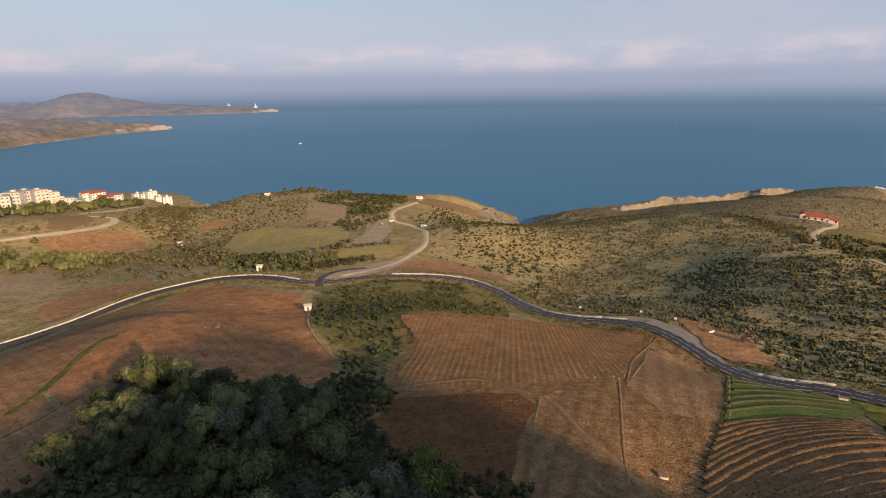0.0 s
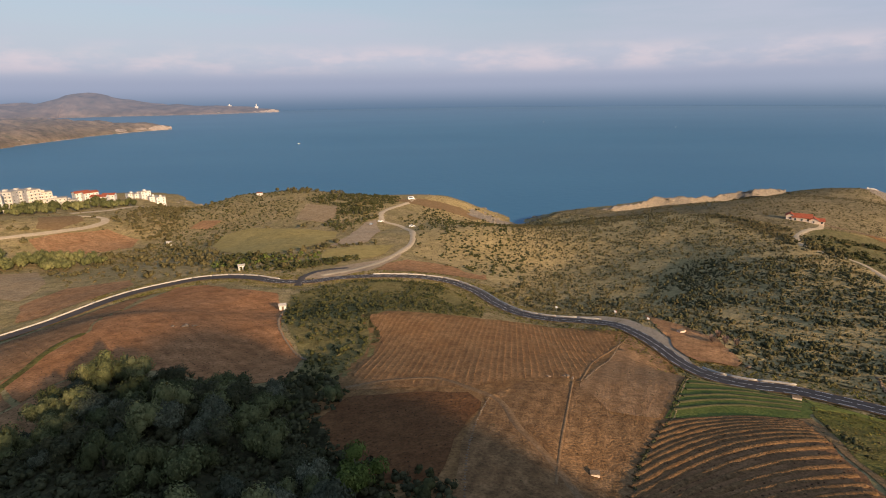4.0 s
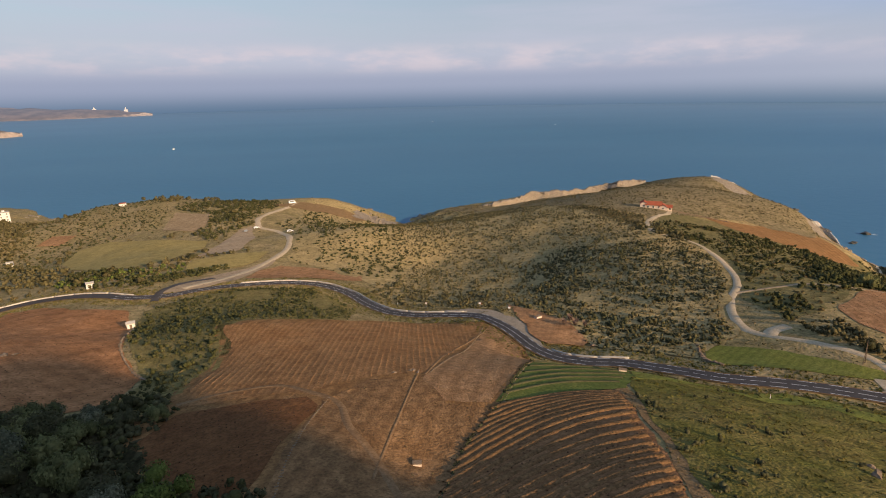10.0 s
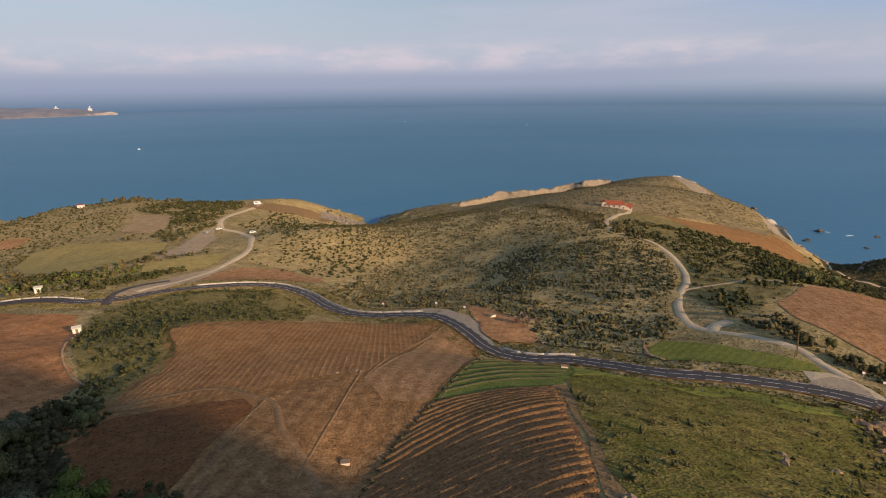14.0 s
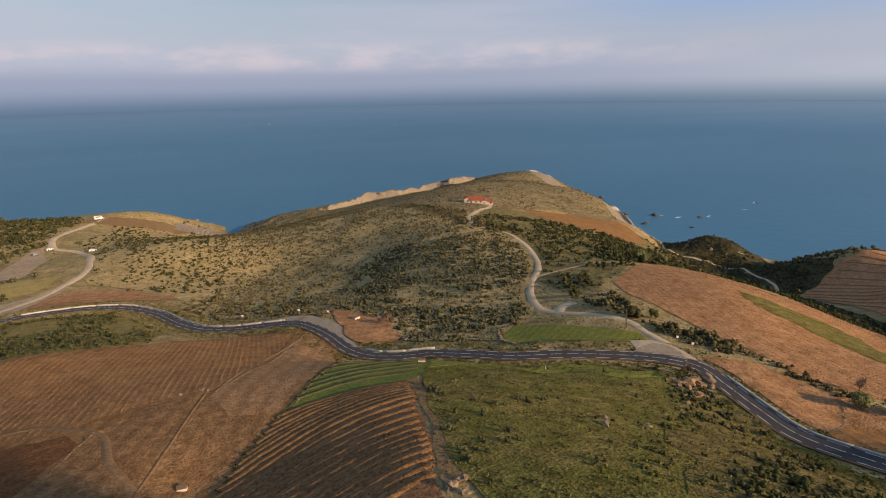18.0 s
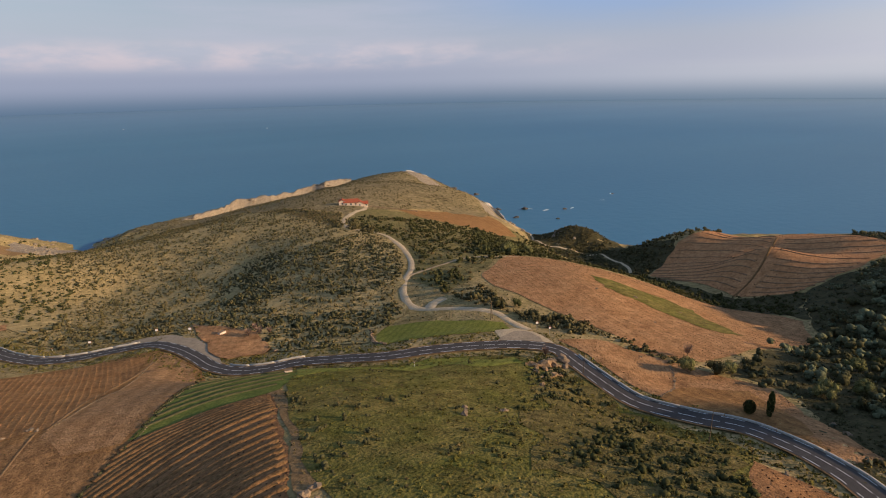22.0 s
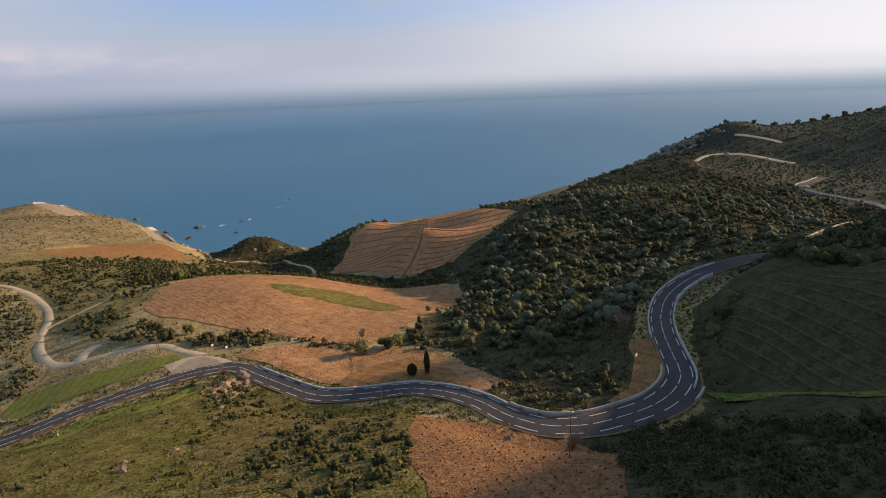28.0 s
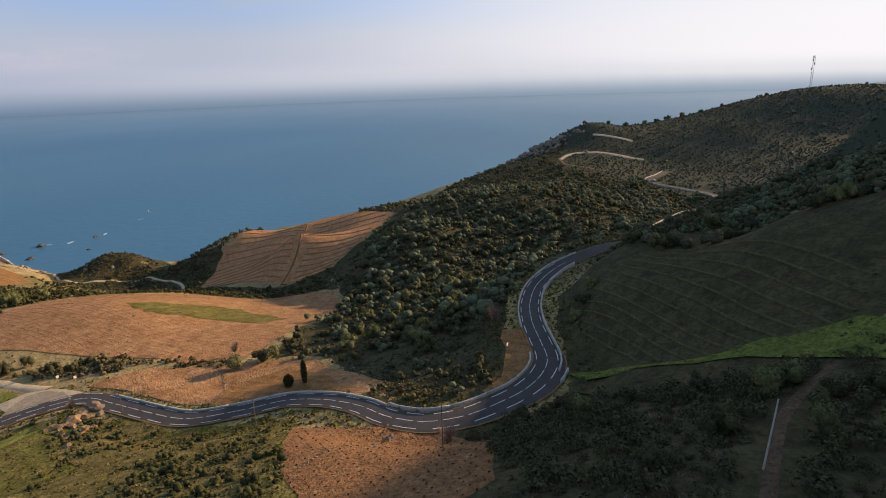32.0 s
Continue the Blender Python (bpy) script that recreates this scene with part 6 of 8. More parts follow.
# vine stocks in rows
def vines(poly, angle, across, along, tall, label, seed, keep=0.92, material=None):
    r = np.random.RandomState(seed)
    p = np.array(poly, float)
    c = p.mean(0)
    reach = np.hypot(*(p - c).T).max()
    a, b = np.meshgrid(np.arange(-reach, reach, across), np.arange(-reach, reach, along), indexing="ij")
    a, b = a.ravel() + r.normal(0, 0.06, a.size), b.ravel() + r.normal(0, 0.12, a.size)
    ca, sa = math.cos(radians(angle)), math.sin(radians(angle))
    x, y = c[0] + b * ca - a * sa, c[1] + b * sa + a * ca
    ok = inside(p, x, y) & (r.rand(len(x)) < keep)
    for xy, w in TRACKS:
        if len(xy) < 100:
            idx = np.where(ok)[0]
            if len(idx):
                d = np.hypot(x[idx][:, None] - xy[None, :, 0], y[idx][:, None] - xy[None, :, 1]).min(1)
                ok[idx] &= d > w / 2 + 0.3
    x, y = x[ok], y[ok]
    z = height(x, y) + 0.1
    n = len(x)
    h = tall * r.uniform(0.6, 1.2, n)
    ang = r.uniform(0, np.pi, n)
    quads = []
    for turn, lean in ((0, 0.25), (2.1, -0.2), (4.2, 0.1)):
        dx, dy = np.cos(ang + turn), np.sin(ang + turn)
        w = (0.05 + 0.04 * r.rand(n)) * min(1.0, tall / 0.35)
        top = r.uniform(0.08, 0.26, n) * min(1.0, tall / 0.35)
        quads.append(np.stack([np.c_[x - dx * w, y - dy * w, z - 0.1], np.c_[x + dx * w, y + dy * w, z - 0.1],
                               np.c_[x + dx * (w + top), y + dy * (w + top), z + h], np.c_[x - dx * (w * 0.5) + dy * lean, y - dy * (w * 0.5) - dx * lean, z + h * 0.9]], 1))
    v = np.concatenate(quads).reshape(-1, 3)
    ob = new("vine_stocks", mesh_of("vine_stocks", v, np.arange(len(v)).reshape(-1, 4), material or M_VINE))
    return tagged(ob, label, "vines", kind="stuff")


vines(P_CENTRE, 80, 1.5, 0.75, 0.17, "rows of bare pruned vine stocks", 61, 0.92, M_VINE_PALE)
vines(P_DOME, -50, 1.6, 1.3, 0.15, "faint rows of bare vine stocks on the knoll", 62, 0.35)
vines(P_WEST, -45, 1.6, 1.3, 0.13, "faint rows of bare vine stocks", 63, 0.5)
vines(P_LOWWEST, -45, 1.5, 1.2, 0.13, "faint rows of bare vine stocks", 64, 0.8)
vines(P_ROWS, 12, 1.4, 1.0, 0.18, "bare vine stocks on the terraces", 72, 0.5)
vines(P_ORANGE, 62, 1.9, 1.2, 0.15, "rows of bare vine stocks on orange earth", 66, 0.8)
vines(P_NEAR, 30, 1.5, 1.3, 0.16, "bare vine stocks in brown earth", 67, 0.8)
vines(P_DARK, 10, 1.5, 1.2, 0.16, "bare vine stocks in dark earth", 69, 0.5)
vines(P_TERRACE, 75, 3.0, 1.8, 0.3, "vine stocks along the terraces", 70, 0.6)
vines(P_VERGE, 80, 1.8, 1.4, 0.12, "sparse vine stocks below the road", 71, 0.4)


# earth banks of the terraces
def bank(parent, rows, wide, tall, material, name="earth_bank"):
    xy = line_points(rows, 1.5)
    n = side(xy)
    r = np.random.RandomState(int(abs(rows[0][0] * 31 + rows[0][1] * 17)) % 9999)
    prof = [(-0.5, -0.25), (-0.34, 0.8), (0.0, 1.0), (0.34, 0.75), (0.5, -0.25)]
    k = 1 + 0.16 * r.normal(size=(len(xy), 5)).clip(-1.5, 1.5)
    base = height(xy[:, 0], xy[:, 1]) + 0.1
    v = np.stack([np.c_[xy + n * (o * wide), base + tall * h * (k[:, i] if h > 0 else 1)] for i, (o, h) in enumerate(prof)], 1).reshape(-1, 3)
    return part(name, mesh_of(name, v, strip_faces(len(xy), 5, True), material, True), parent)


def cross_banks(field_ob, left, right, count, bulge, wide, tall, material, skip=0.0):
    left, right = np.array(left, float), np.array(right, float)
    for k in range(count):
        s = (k + 0.5) / count
        a = np.array([np.interp(s, np.linspace(0, 1, len(left)), left[:, i]) for i in (0, 1)])
        b = np.array([np.interp(s, np.linspace(0, 1, len(right)), right[:, i]) for i in (0, 1)])
        d = b - a
        nn = np.array([-d[1], d[0]])
        rows = [tuple(a + d * u + nn * bulge * 4 * u * (1 - u)) for u in np.linspace(0.01, 0.99 - skip, 7)]
        bank(field_ob, rows, wide, tall, material)


by_name = {o.name: o for o in scene.objects}
cross_banks(by_name["terraced_vineyard"], [(51, 80.5), (49, 78), (47.5, 75.5), (45.5, 73), (43.5, 70), (41.5, 67.5), (39.5, 64.5), (37.5, 61), (36, 57.5), (35, 54), (34, 51), (33.5, 48.5), (33, 46), (33, 43.5), (33, 41), (33, 38.5), (33.5, 36), (34.5, 33.5), (36, 31), (38, 29)],
            [(77, 81), (76.7, 80.2), (76.4, 79.3), (76.1, 78.4), (75.8, 77.5), (75.6, 76.6), (75.2, 74.9), (74.7, 73.2), (74, 71.5), (72.5, 68), (70.9, 64.4), (69.6, 61), (68.4, 57.9), (67.9, 55.7), (67.4, 53.5), (66.6, 51.3), (65.6, 49), (64.5, 46.5), (63.3, 44), (62, 41.5)], 21, 0.085, 1.55, 0.26, M_BANKSIDE)
cross_banks(by_name["green_vineyard"], [(54, 84), (62, 95), (74, 115)], [(80, 86), (89, 97), (92, 110)], 6, 0.08, 0.9, 0.3, M_LEAF_OAK)
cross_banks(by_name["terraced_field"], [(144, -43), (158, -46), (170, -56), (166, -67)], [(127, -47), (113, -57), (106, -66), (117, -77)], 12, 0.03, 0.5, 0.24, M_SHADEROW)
cross_banks(by_name["terraced_hillside"], [(316, 120), (336, 137), (362, 143), (392, 143), (418, 132)], [(299, 77), (314, 75), (330, 77), (378, 88), (398, 92)], 13, 0.05, 0.8, 0.45, M_TERRACEWALL)
cross_banks(by_name["terraced_hillside"], [(296, 69), (306, 69), (316, 68), (326, 69), (376, 82), (392, 86)], [(298, 50), (306, 44), (318, 39), (332, 36), (372, 32), (396, 56)], 12, -0.06, 0.8, 0.45, M_TERRACEWALL)
bank(by_name["terraced_hillside"], [(294, 75), (306, 73), (323, 73), (352, 80), (378, 87), (394, 90)], 1.3, 0.3, M_BANKSIDE, "earth_lane")
cross_banks(by_name["ploughed_field"], [(-7, 82), (0, 68), (5, 61)], [(18, 90), (15, 76), (11, 61)], 9, 0.02, 0.5, 0.07, M_DARK)

# scrub that hides the middle of the villa track
R_TRACKSIDE = [(203, 233), (202, 268), (212, 292), (218, 290), (222, 268), (216, 245), (212, 233)]
thicket("green_bushes", scatter(R_TRACKSIDE, 2.6, 231, 0.85, road_gap=-1.2), 0.9, 2.3, M_LEAF, "green bushes growing over the villa track", 231, 50, 0.22)

# dark scrub along the foot of the green strip, and tall bushes where the road leaves the bend
R_STRIP = [(117, -43), (108, -51), (105, -57), (103, -64), (103, -70), (97, -66), (98, -58), (96, -51), (106, -44)]
thicket("maquis", scatter(R_STRIP, 1.5, 233, 0.9, fields=False, road_gap=0.6), 0.5, 1.7, M_LEAF_OAK, "dark shaded bushes under the green strip", 233, 150, 0.12, 0.8, "scrub", lumps=5)
R_LEAVE = [(184, -61), (196, -72), (222, -90), (236, -96), (222, -99), (205, -88), (184, -76), (175, -66)]
thicket("maquis", scatter(R_LEAVE, 2.2, 234, 0.9, fields=False, road_gap=0.3), 1.2, 3.2, M_LEAF_OAK, "tall dark bushes where the road leaves the bend", 234, 110, 0.13, 1.05, lumps=5)
thicket("maquis", scatter(R_LEAVE, 4.0, 235, 0.7, fields=False, road_gap=0.3), 1.2, 2.8, M_LEAF_SAGE, "olive green bushes where the road leaves the bend", 235, 110, 0.13, 1.05, lumps=5)
R_ROADSIDE = [(192, -58), (212, -76), (240, -92), (275, -121), (300, -142), (285, -146), (255, -124), (222, -104), (196, -82), (186, -66)]
thicket("maquis", scatter(R_ROADSIDE, 2.5, 238, 0.92, fields=False, road_gap=-0.6), 1.8, 3.8, M_LEAF_OAK, "tall dark oak bushes hiding the road", 238, 90, 0.14, 1.1, lumps=5)
field("rough_gully", R_GULLY, M_GULLY, "rough green grass of the gully between the vineyards", "grass", 0.07, 1.5, False)
R_FRINGE = [(-20, 106), (-8, 102), (-5, 92), (-9, 84), (-4, 73), (3, 62), (10, 62), (14, 56), (8, 48), (-6, 58), (-14, 74), (-22, 92)]
thicket("undergrowth", scatter(R_FRINGE, 1.6, 236, 0.9, fields=False), 0.5, 1.7, M_LEAF_OAK, "dark scrub at the grove's edge", 236, 60, 0.2)
thicket("undergrowth", scatter(R_FRINGE, 3.4, 237, 0.6, fields=False), 0.6, 1.9, M_LEAF_SCRUB, "green shrubs at the grove's edge", 237, 80, 0.16, 1.0, lumps=4)
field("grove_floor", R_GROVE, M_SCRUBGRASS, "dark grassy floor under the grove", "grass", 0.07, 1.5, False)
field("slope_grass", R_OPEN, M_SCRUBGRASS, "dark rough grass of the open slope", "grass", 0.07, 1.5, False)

# ---- trees ----
def trunk_mesh(seed, tall, thick, forks=4):
    r = random.Random(seed)
    bm = bmesh.new()
    def limb(a, b, ra, rb, sides=6):
        a, b = Vector(a), Vector(b)
        q = (b - a).to_track_quat("Z", "Y").to_matrix()
        rings = []
        for p, rad in ((a, ra), (a.lerp(b, 0.5) + Vector((r.uniform(-0.08, 0.08), r.uniform(-0.08, 0.08), 0)), (ra + rb) / 2), (b, rb)):
            rings.append([bm.verts.new(p + q @ Vector((math.cos(i * math.tau / sides) * rad, math.sin(i * math.tau / sides) * rad, 0))) for i in range(sides)])
        for lo, hi in zip(rings, rings[1:]):
            for i in range(sides):
                bm.faces.new((lo[i], lo[(i + 1) % sides], hi[(i + 1) % sides], hi[i]))
        bm.faces.new(rings[-1])
    limb((0, 0, -0.4), (0.1, 0.05, tall * 0.45), thick, thick * 0.7)
    for k in range(forks):
        a = k * math.tau / forks + r.uniform(-0.4, 0.4)
        limb((0.1, 0.05, tall * (0.38 + 0.06 * (k % 2))), (math.cos(a) * tall * 0.27, math.sin(a) * tall * 0.27, tall * r.uniform(0.68, 0.85)), thick * 0.5, thick * 0.15, 5)
    me = bpy.data.meshes.new("trunk")
    bm.to_mesh(me)
    bm.free()
    me.materials.append(M_BARK)
    return me


def crown_mesh(seed, tall, wide, material, count=1500, leaf=0.21, base=0.14):
    q = leaf_cloud(seed, count, leaf / wide, 1.0, 0.6, 9)
    v = q.reshape(-1, 3) * (wide, wide, 1)
    top = max(v[:, 2].max(), 0.1)
    faces = np.arange(len(v)).reshape(-1, 4)
    heart, hf = lump_cores(seed, 1.0, 0.6, 9)
    heart = heart * (wide * 0.9, wide * 0.9, 0.92)
    faces = np.concatenate([faces[:, :3], faces[:, [0, 2, 3]], hf + len(v)])
    v = np.concatenate([v, heart])
    v[:, 2] = base * tall + v[:, 2] / top * tall * (1 - base)
    return mesh_of("crown", v, faces, material, True)


def tree_kind(name, seed, tall, wide, material, label, count=1500, leaf=0.19, base=0.14, category="tree", thick=0.18):
    ob = new(name, None)
    tagged(ob, label, category)
    part("trunk", trunk_mesh(seed, tall, thick), ob)
    part("crown", crown_mesh(seed, tall, wide, material, count, leaf, base), ob)
    return ob


KINDS = [tree_kind("oak_tree", 1, 5.4, 2.9, M_LEAF_GROVE, "dark green holm oak with a rounded crown"),
         tree_kind("oak_tree", 2, 6.4, 3.3, M_LEAF_GROVE, "tall dark green holm oak", 1700),
         tree_kind("oak_tree", 3, 4.4, 2.4, M_LEAF_OAK, "small dark green holm oak", 1300),
         tree_kind("olive_tree", 4, 5.0, 2.6, M_LEAF_GREY, "pale grey-green olive tree", 1800),
         tree_kind("pine_tree", 5, 4.6, 2.9, M_LEAF_PINE, "bright green bushy tree at the grove's edge", 2000)]
USED = set()


def plant(kind, x, y, size, turn, sink=0.0, group=""):
    m = pose(x, y, height1(x, y) - sink, 0, 0, turn)
    src = KINDS[kind]
    if kind not in USED:
        USED.add(kind)
        src.matrix_basis = m
        src.scale = (size, size, size)
        ob = src
    else:
        ob = copy_thing(src, m)
        ob.scale = (size, size, size)
    if group:
        tagged(ob, group=group)
    return ob


tr = random.Random(5)
gx, gy = scatter(R_GROVE, 3.9, 71, 0.9, 13, -0.12)
for x, y in zip(gx, gy):
    plant(tr.choice((0, 0, 1, 1, 2, 2, 3, 3)), float(x), float(y), tr.uniform(0.55, 1.15), tr.uniform(0, 360), group="trees of the grove")
plant(4, 0.8, 59, 1.15, 40, group="trees of the grove")
for x, y, k, s in ((-34, 95, 2, 0.8), (-14, 98, 2, 0.7), (-6, 90, 0, 0.7), (-18, 92, 3, 0.7)):
    plant(k, x, y, s, tr.uniform(0, 360), group="trees of the grove")
gx, gy = scatter([(60, -34), (86, -34), (118, -26), (124, -38), (112, -48), (98, -64), (80, -60), (62, -48)], 6.0, 72, 0.7)
for x, y in zip(gx, gy):
    plant(tr.choice((0, 2, 2)), float(x), float(y), tr.uniform(0.45, 0.75), tr.uniform(0, 360), group="trees beside the earth track")
gx, gy = scatter([(176, -52), (190, -62), (175, -78), (150, -84), (120, -90), (118, -82), (142, -76), (172, -68)], 4.6, 73, 0.9)
for x, y in zip(gx, gy):
    plant(tr.choice((0, 1, 2, 4)), float(x), float(y), tr.uniform(0.6, 1.0), tr.uniform(0, 360), group="trees on the ridge")
gx, gy = scatter([(150, -14), (170, -22), (190, -28), (230, -20), (215, 8), (180, 16), (165, 14)], 7.0, 74, 0.75)
for x, y in zip(gx, gy):
    plant(tr.choice((0, 1, 2)), float(x), float(y), tr.uniform(0.45, 0.8), tr.uniform(0, 360), group="trees of the shaded valley")
for x, y, k, s in ((160, 36, 0, 0.8), (163, 31, 2, 0.9), (167, 29, 0, 0.7), (172, 27, 2, 0.7), (152, -42, 0, 0.6), (156, -45, 2, 0.7), (160, -47, 0, 0.6), (160, 97, 2, 0.8), (164, 92, 0, 0.6), (161, 84, 2, 0.6), (225, 152, 1, 0.9), (230, 158, 0, 1.0), (236, 160, 1, 0.9), (242, 152, 0, 0.9), (216, 158, 0, 0.7), (-46, 310, 2, 0.9)):
    plant(k, x, y, s, tr.uniform(0, 360))


def cypress(x, y, tall, wide, label, material=M_LEAF_CYP):
    ob = new("cypress_tree", None)
    tagged(ob, label, "tree")
    r = np.random.RandomState(int(x))
    n = 420
    h = r.uniform(0.03, 1, n)
    rad = wide * np.sqrt(np.clip(np.sin(np.pi * np.clip(h * 0.93 + 0.05, 0, 1)), 0, 1)) * r.uniform(0.75, 1.05, n)
    a = r.uniform(0, math.tau, n)
    pos = np.c_[np.cos(a) * rad, np.sin(a) * rad, h * tall]
    t = np.c_[-np.sin(a), np.cos(a), np.zeros(n)] * 0.2
    u = np.c_[np.cos(a) * 0.08, np.sin(a) * 0.08, np.full(n, 0.42)]
    q = np.stack([pos - t, pos + t, pos + u + t * 0.2, pos + u - t * 0.2], 1).reshape(-1, 3)
    part("crown", mesh_of("crown", q, np.arange(len(q)).reshape(-1, 4), material), ob)
    part("trunk", trunk_mesh(3, tall * 0.5, 0.12, 2), ob)
    ob.matrix_basis = pose(x, y, height1(x, y))
    return ob


cypress(142.7, 13.4, 5.0, 0.62, "slim dark cypress beside the road")
cypress(142.3, 16.7, 2.3, 1.05, "round clipped green bush beside the cypress", M_LEAF_SCRUB)


def twig_mesh(seed, tall):
    """Thin bare twigs fanning up and out from the limbs."""
    r = np.random.RandomState(seed)
    n = 420
    a, h = r.uniform(0, math.tau, n), r.uniform(0.35, 0.9, n)
    root = np.c_[np.cos(a) * h * 0.28, np.sin(a) * h * 0.28, h] * tall
    tip = root + np.c_[np.cos(a) * r.uniform(0.05, 0.25, n), np.sin(a) * r.uniform(0.05, 0.25, n), r.uniform(0.08, 0.28, n)] * tall
    w = np.c_[-np.sin(a), np.cos(a), np.zeros(n)] * 0.03
    v = np.stack([root - w, root + w, tip + w * 0.3, tip - w * 0.3], 1).reshape(-1, 3)
    return mesh_of("crown", v, np.arange(len(v)).reshape(-1, 4), M_TWIG)


def bare_tree(x, y, tall, label):
    ob = new("bare_tree", None)
    tagged(ob, label, "tree")
    part("trunk", trunk_mesh(int(x) + 3, tall * 0.8, 0.1, 5), ob)
    part("crown", twig_mesh(int(x) + 9, tall), ob)
    ob.matrix_basis = pose(x, y, height1(x, y))


RIDGE_TOP = [(177, -64), (167, -67), (159, -71), (163, -82), (158, -88), (141, -84), (139, -88)]
ridge = line_points(RIDGE_TOP, 2.6)
for x, y in ridge:
    plant(tr.choice((1, 2, 3, 3)), float(x) + tr.uniform(-2, 4), float(y) + tr.uniform(-4, 2), tr.uniform(0.4, 0.85), tr.uniform(0, 360), 0.3, group="trees on the ridge")
for x, y, k, sz in ((634, -160, 0, 0.9), (652, -182, 1, 0.8), (664, -204, 0, 1.0), (676, -222, 2, 1.0), (684, -236, 1, 1.0), (690, -252, 0, 1.1), (696, -276, 2, 0.9), (700, -300, 0, 0.8), (626, -134, 1, 0.7), (692, -342, 0, 0.8)):
    plant(k, x, y, sz, tr.uniform(0, 360), 0.4, group="trees on the far skyline")
bare_tree(153, -26, 4.2, "leafless pinkish tree by the bend")
bare_tree(168, 40, 3.2, "leafless tree at the vineyard's edge")
bare_tree(110.5, -18, 3.5, "leafless shrub beside the bare field")
bare_tree(139, 62, 2.4, "leafless shrub on the outcrop")
for x, y, tall in ((100, 152, 3.0), (103, 150, 3.4), (106, 149, 2.6), (104, 156, 2.8)):
    bare_tree(x, y, tall, "pale pinkish leafless shrub by the earth bank")


# ---- rocks ----
def rock_mesh(seed):
    bm = bmesh.new()
    bmesh.ops.create_icosphere(bm, subdivisions=2, radius=1)
    for v in bm.verts:
        d = noise.noise(v.co * 1.1 + Vector((seed * 7.1, 0, 0))) * 0.75 + noise.noise(v.co * 3.4 + Vector((0, seed * 3.7, 0))) * 0.45
        v.co *= 1 + d
        v.co.z *= 0.7
    me = bpy.data.meshes.new("rock")
    bm.to_mesh(me)
    bm.free()
    me.materials.append(M_STONE)
    return me


ROCKS = [rock_mesh(k) for k in range(5)]


def rock(x, y, size, label, turn=0.0, z=None, material=None, name="rock"):
    me = ROCKS[int(abs(x * 3 + y)) % 5]
    if material:
        me = me.copy()
        me.materials[0] = material
    ob = new(name, me)
    ob.matrix_basis = pose(x, y, (height1(x, y) if z is None else z) + size * 0.25, 0, 0, turn)
    ob.scale = (size, size * 0.8, size * 0.8)
    return tagged(ob, label, "rock")


rr = random.Random(8)
for x, y, s in ((140, 57.5, 1.6), (138, 59, 1.1), (137.5, 55, 0.9), (101, 134, 1.0), (98, 137, 0.7), (-57, 145, 1.1), (-55, 146, 0.7), (-60, 144, 0.6), (62.5, 38.5, 1.0), (64.5, 39.5, 0.8), (63.2, 36.5, 0.7), (40, 103, 0.7), (41, 101.5, 0.5), (36, 102, 0.5), (120, 4, 0.5), (107, -8, 0.6), (115, -9, 0.7), (207, 76, 0.8), (198, 86, 0.6), (214, 63, 0.6), (190, 60, 0.5), (96, 46, 0.9), (99, 49, 0.7), (104, 44, 0.8), (158, 47, 0.5), (146, 2, 0.7), (150, 5, 0.6)):
    rock(x, y, s, "pale weathered schist rock", rr.uniform(0, 360))
for x, y, s in ((470, 398, 5), (478, 392, 3.5), (500, 372, 4), (462, 352, 3), (488, 318, 2.5), (530, 340, 2.5), (522, 470, 4), (531, 520, 5), (126, 560, 3), (133, 566, 4), (-232, 668, 5), (-226, 676, 3), (640, 350, 2), (446, 262, 3), (452, 246, 3.5)):
    rock(x, y, s, "dark sea-washed rock off the shore", rr.uniform(0, 360), -0.6, M_WETROCK, name="sea_rock")


def boulders(name, region, spacing, low, high, z_lo, z_hi, label, seed):
    r = np.random.RandomState(seed)
    p = np.array(region, float)
    lo, hi = p.min(0), p.max(0)
    gx, gy = [k.ravel() for k in np.meshgrid(np.arange(lo[0], hi[0], spacing), np.arange(lo[1], hi[1], spacing), indexing="ij")]
    gx, gy = gx + r.uniform(-0.5, 0.5, gx.shape) * spacing, gy + r.uniform(-0.5, 0.5, gy.shape) * spacing
    z = height(gx, gy)
    slope = np.hypot(height(gx + 3, gy) - height(gx - 3, gy), height(gx, gy + 3) - height(gx, gy - 3)) / 6
    ok = inside(p, gx, gy) & (z > z_lo) & (z < z_hi) & (slope > 0.32) & (value_noise(gx, gy, 26) > -0.15) & (r.rand(len(gx)) < 0.7)
    gx, gy, z = gx[ok], gy[ok], z[ok]
    base = np.array([tuple(v.co) for v in ROCKS[0].vertices])
    fc = np.array([tuple(q.vertices) for q in ROCKS[0].polygons])
    s = low + (high - low) * r.rand(len(gx), 1, 1) ** 2
    k = base[None] * s * r.uniform(0.6, 1.3, (len(gx), 1, 3))
    a = r.uniform(0, 6.28, len(gx))[:, None]
    v = np.stack([k[..., 0] * np.cos(a) - k[..., 1] * np.sin(a) + gx[:, None], k[..., 0] * np.sin(a) + k[..., 1] * np.cos(a) + gy[:, None], k[..., 2] + z[:, None]], -1)
    f = (fc[None] + (np.arange(len(gx)) * len(base))[:, None, None]).reshape(-1, 3)
    ob = new(name, mesh_of(name, v.reshape(-1, 3), f, M_CLIFF))
    tagged(ob, label, "rocks", kind="stuff")


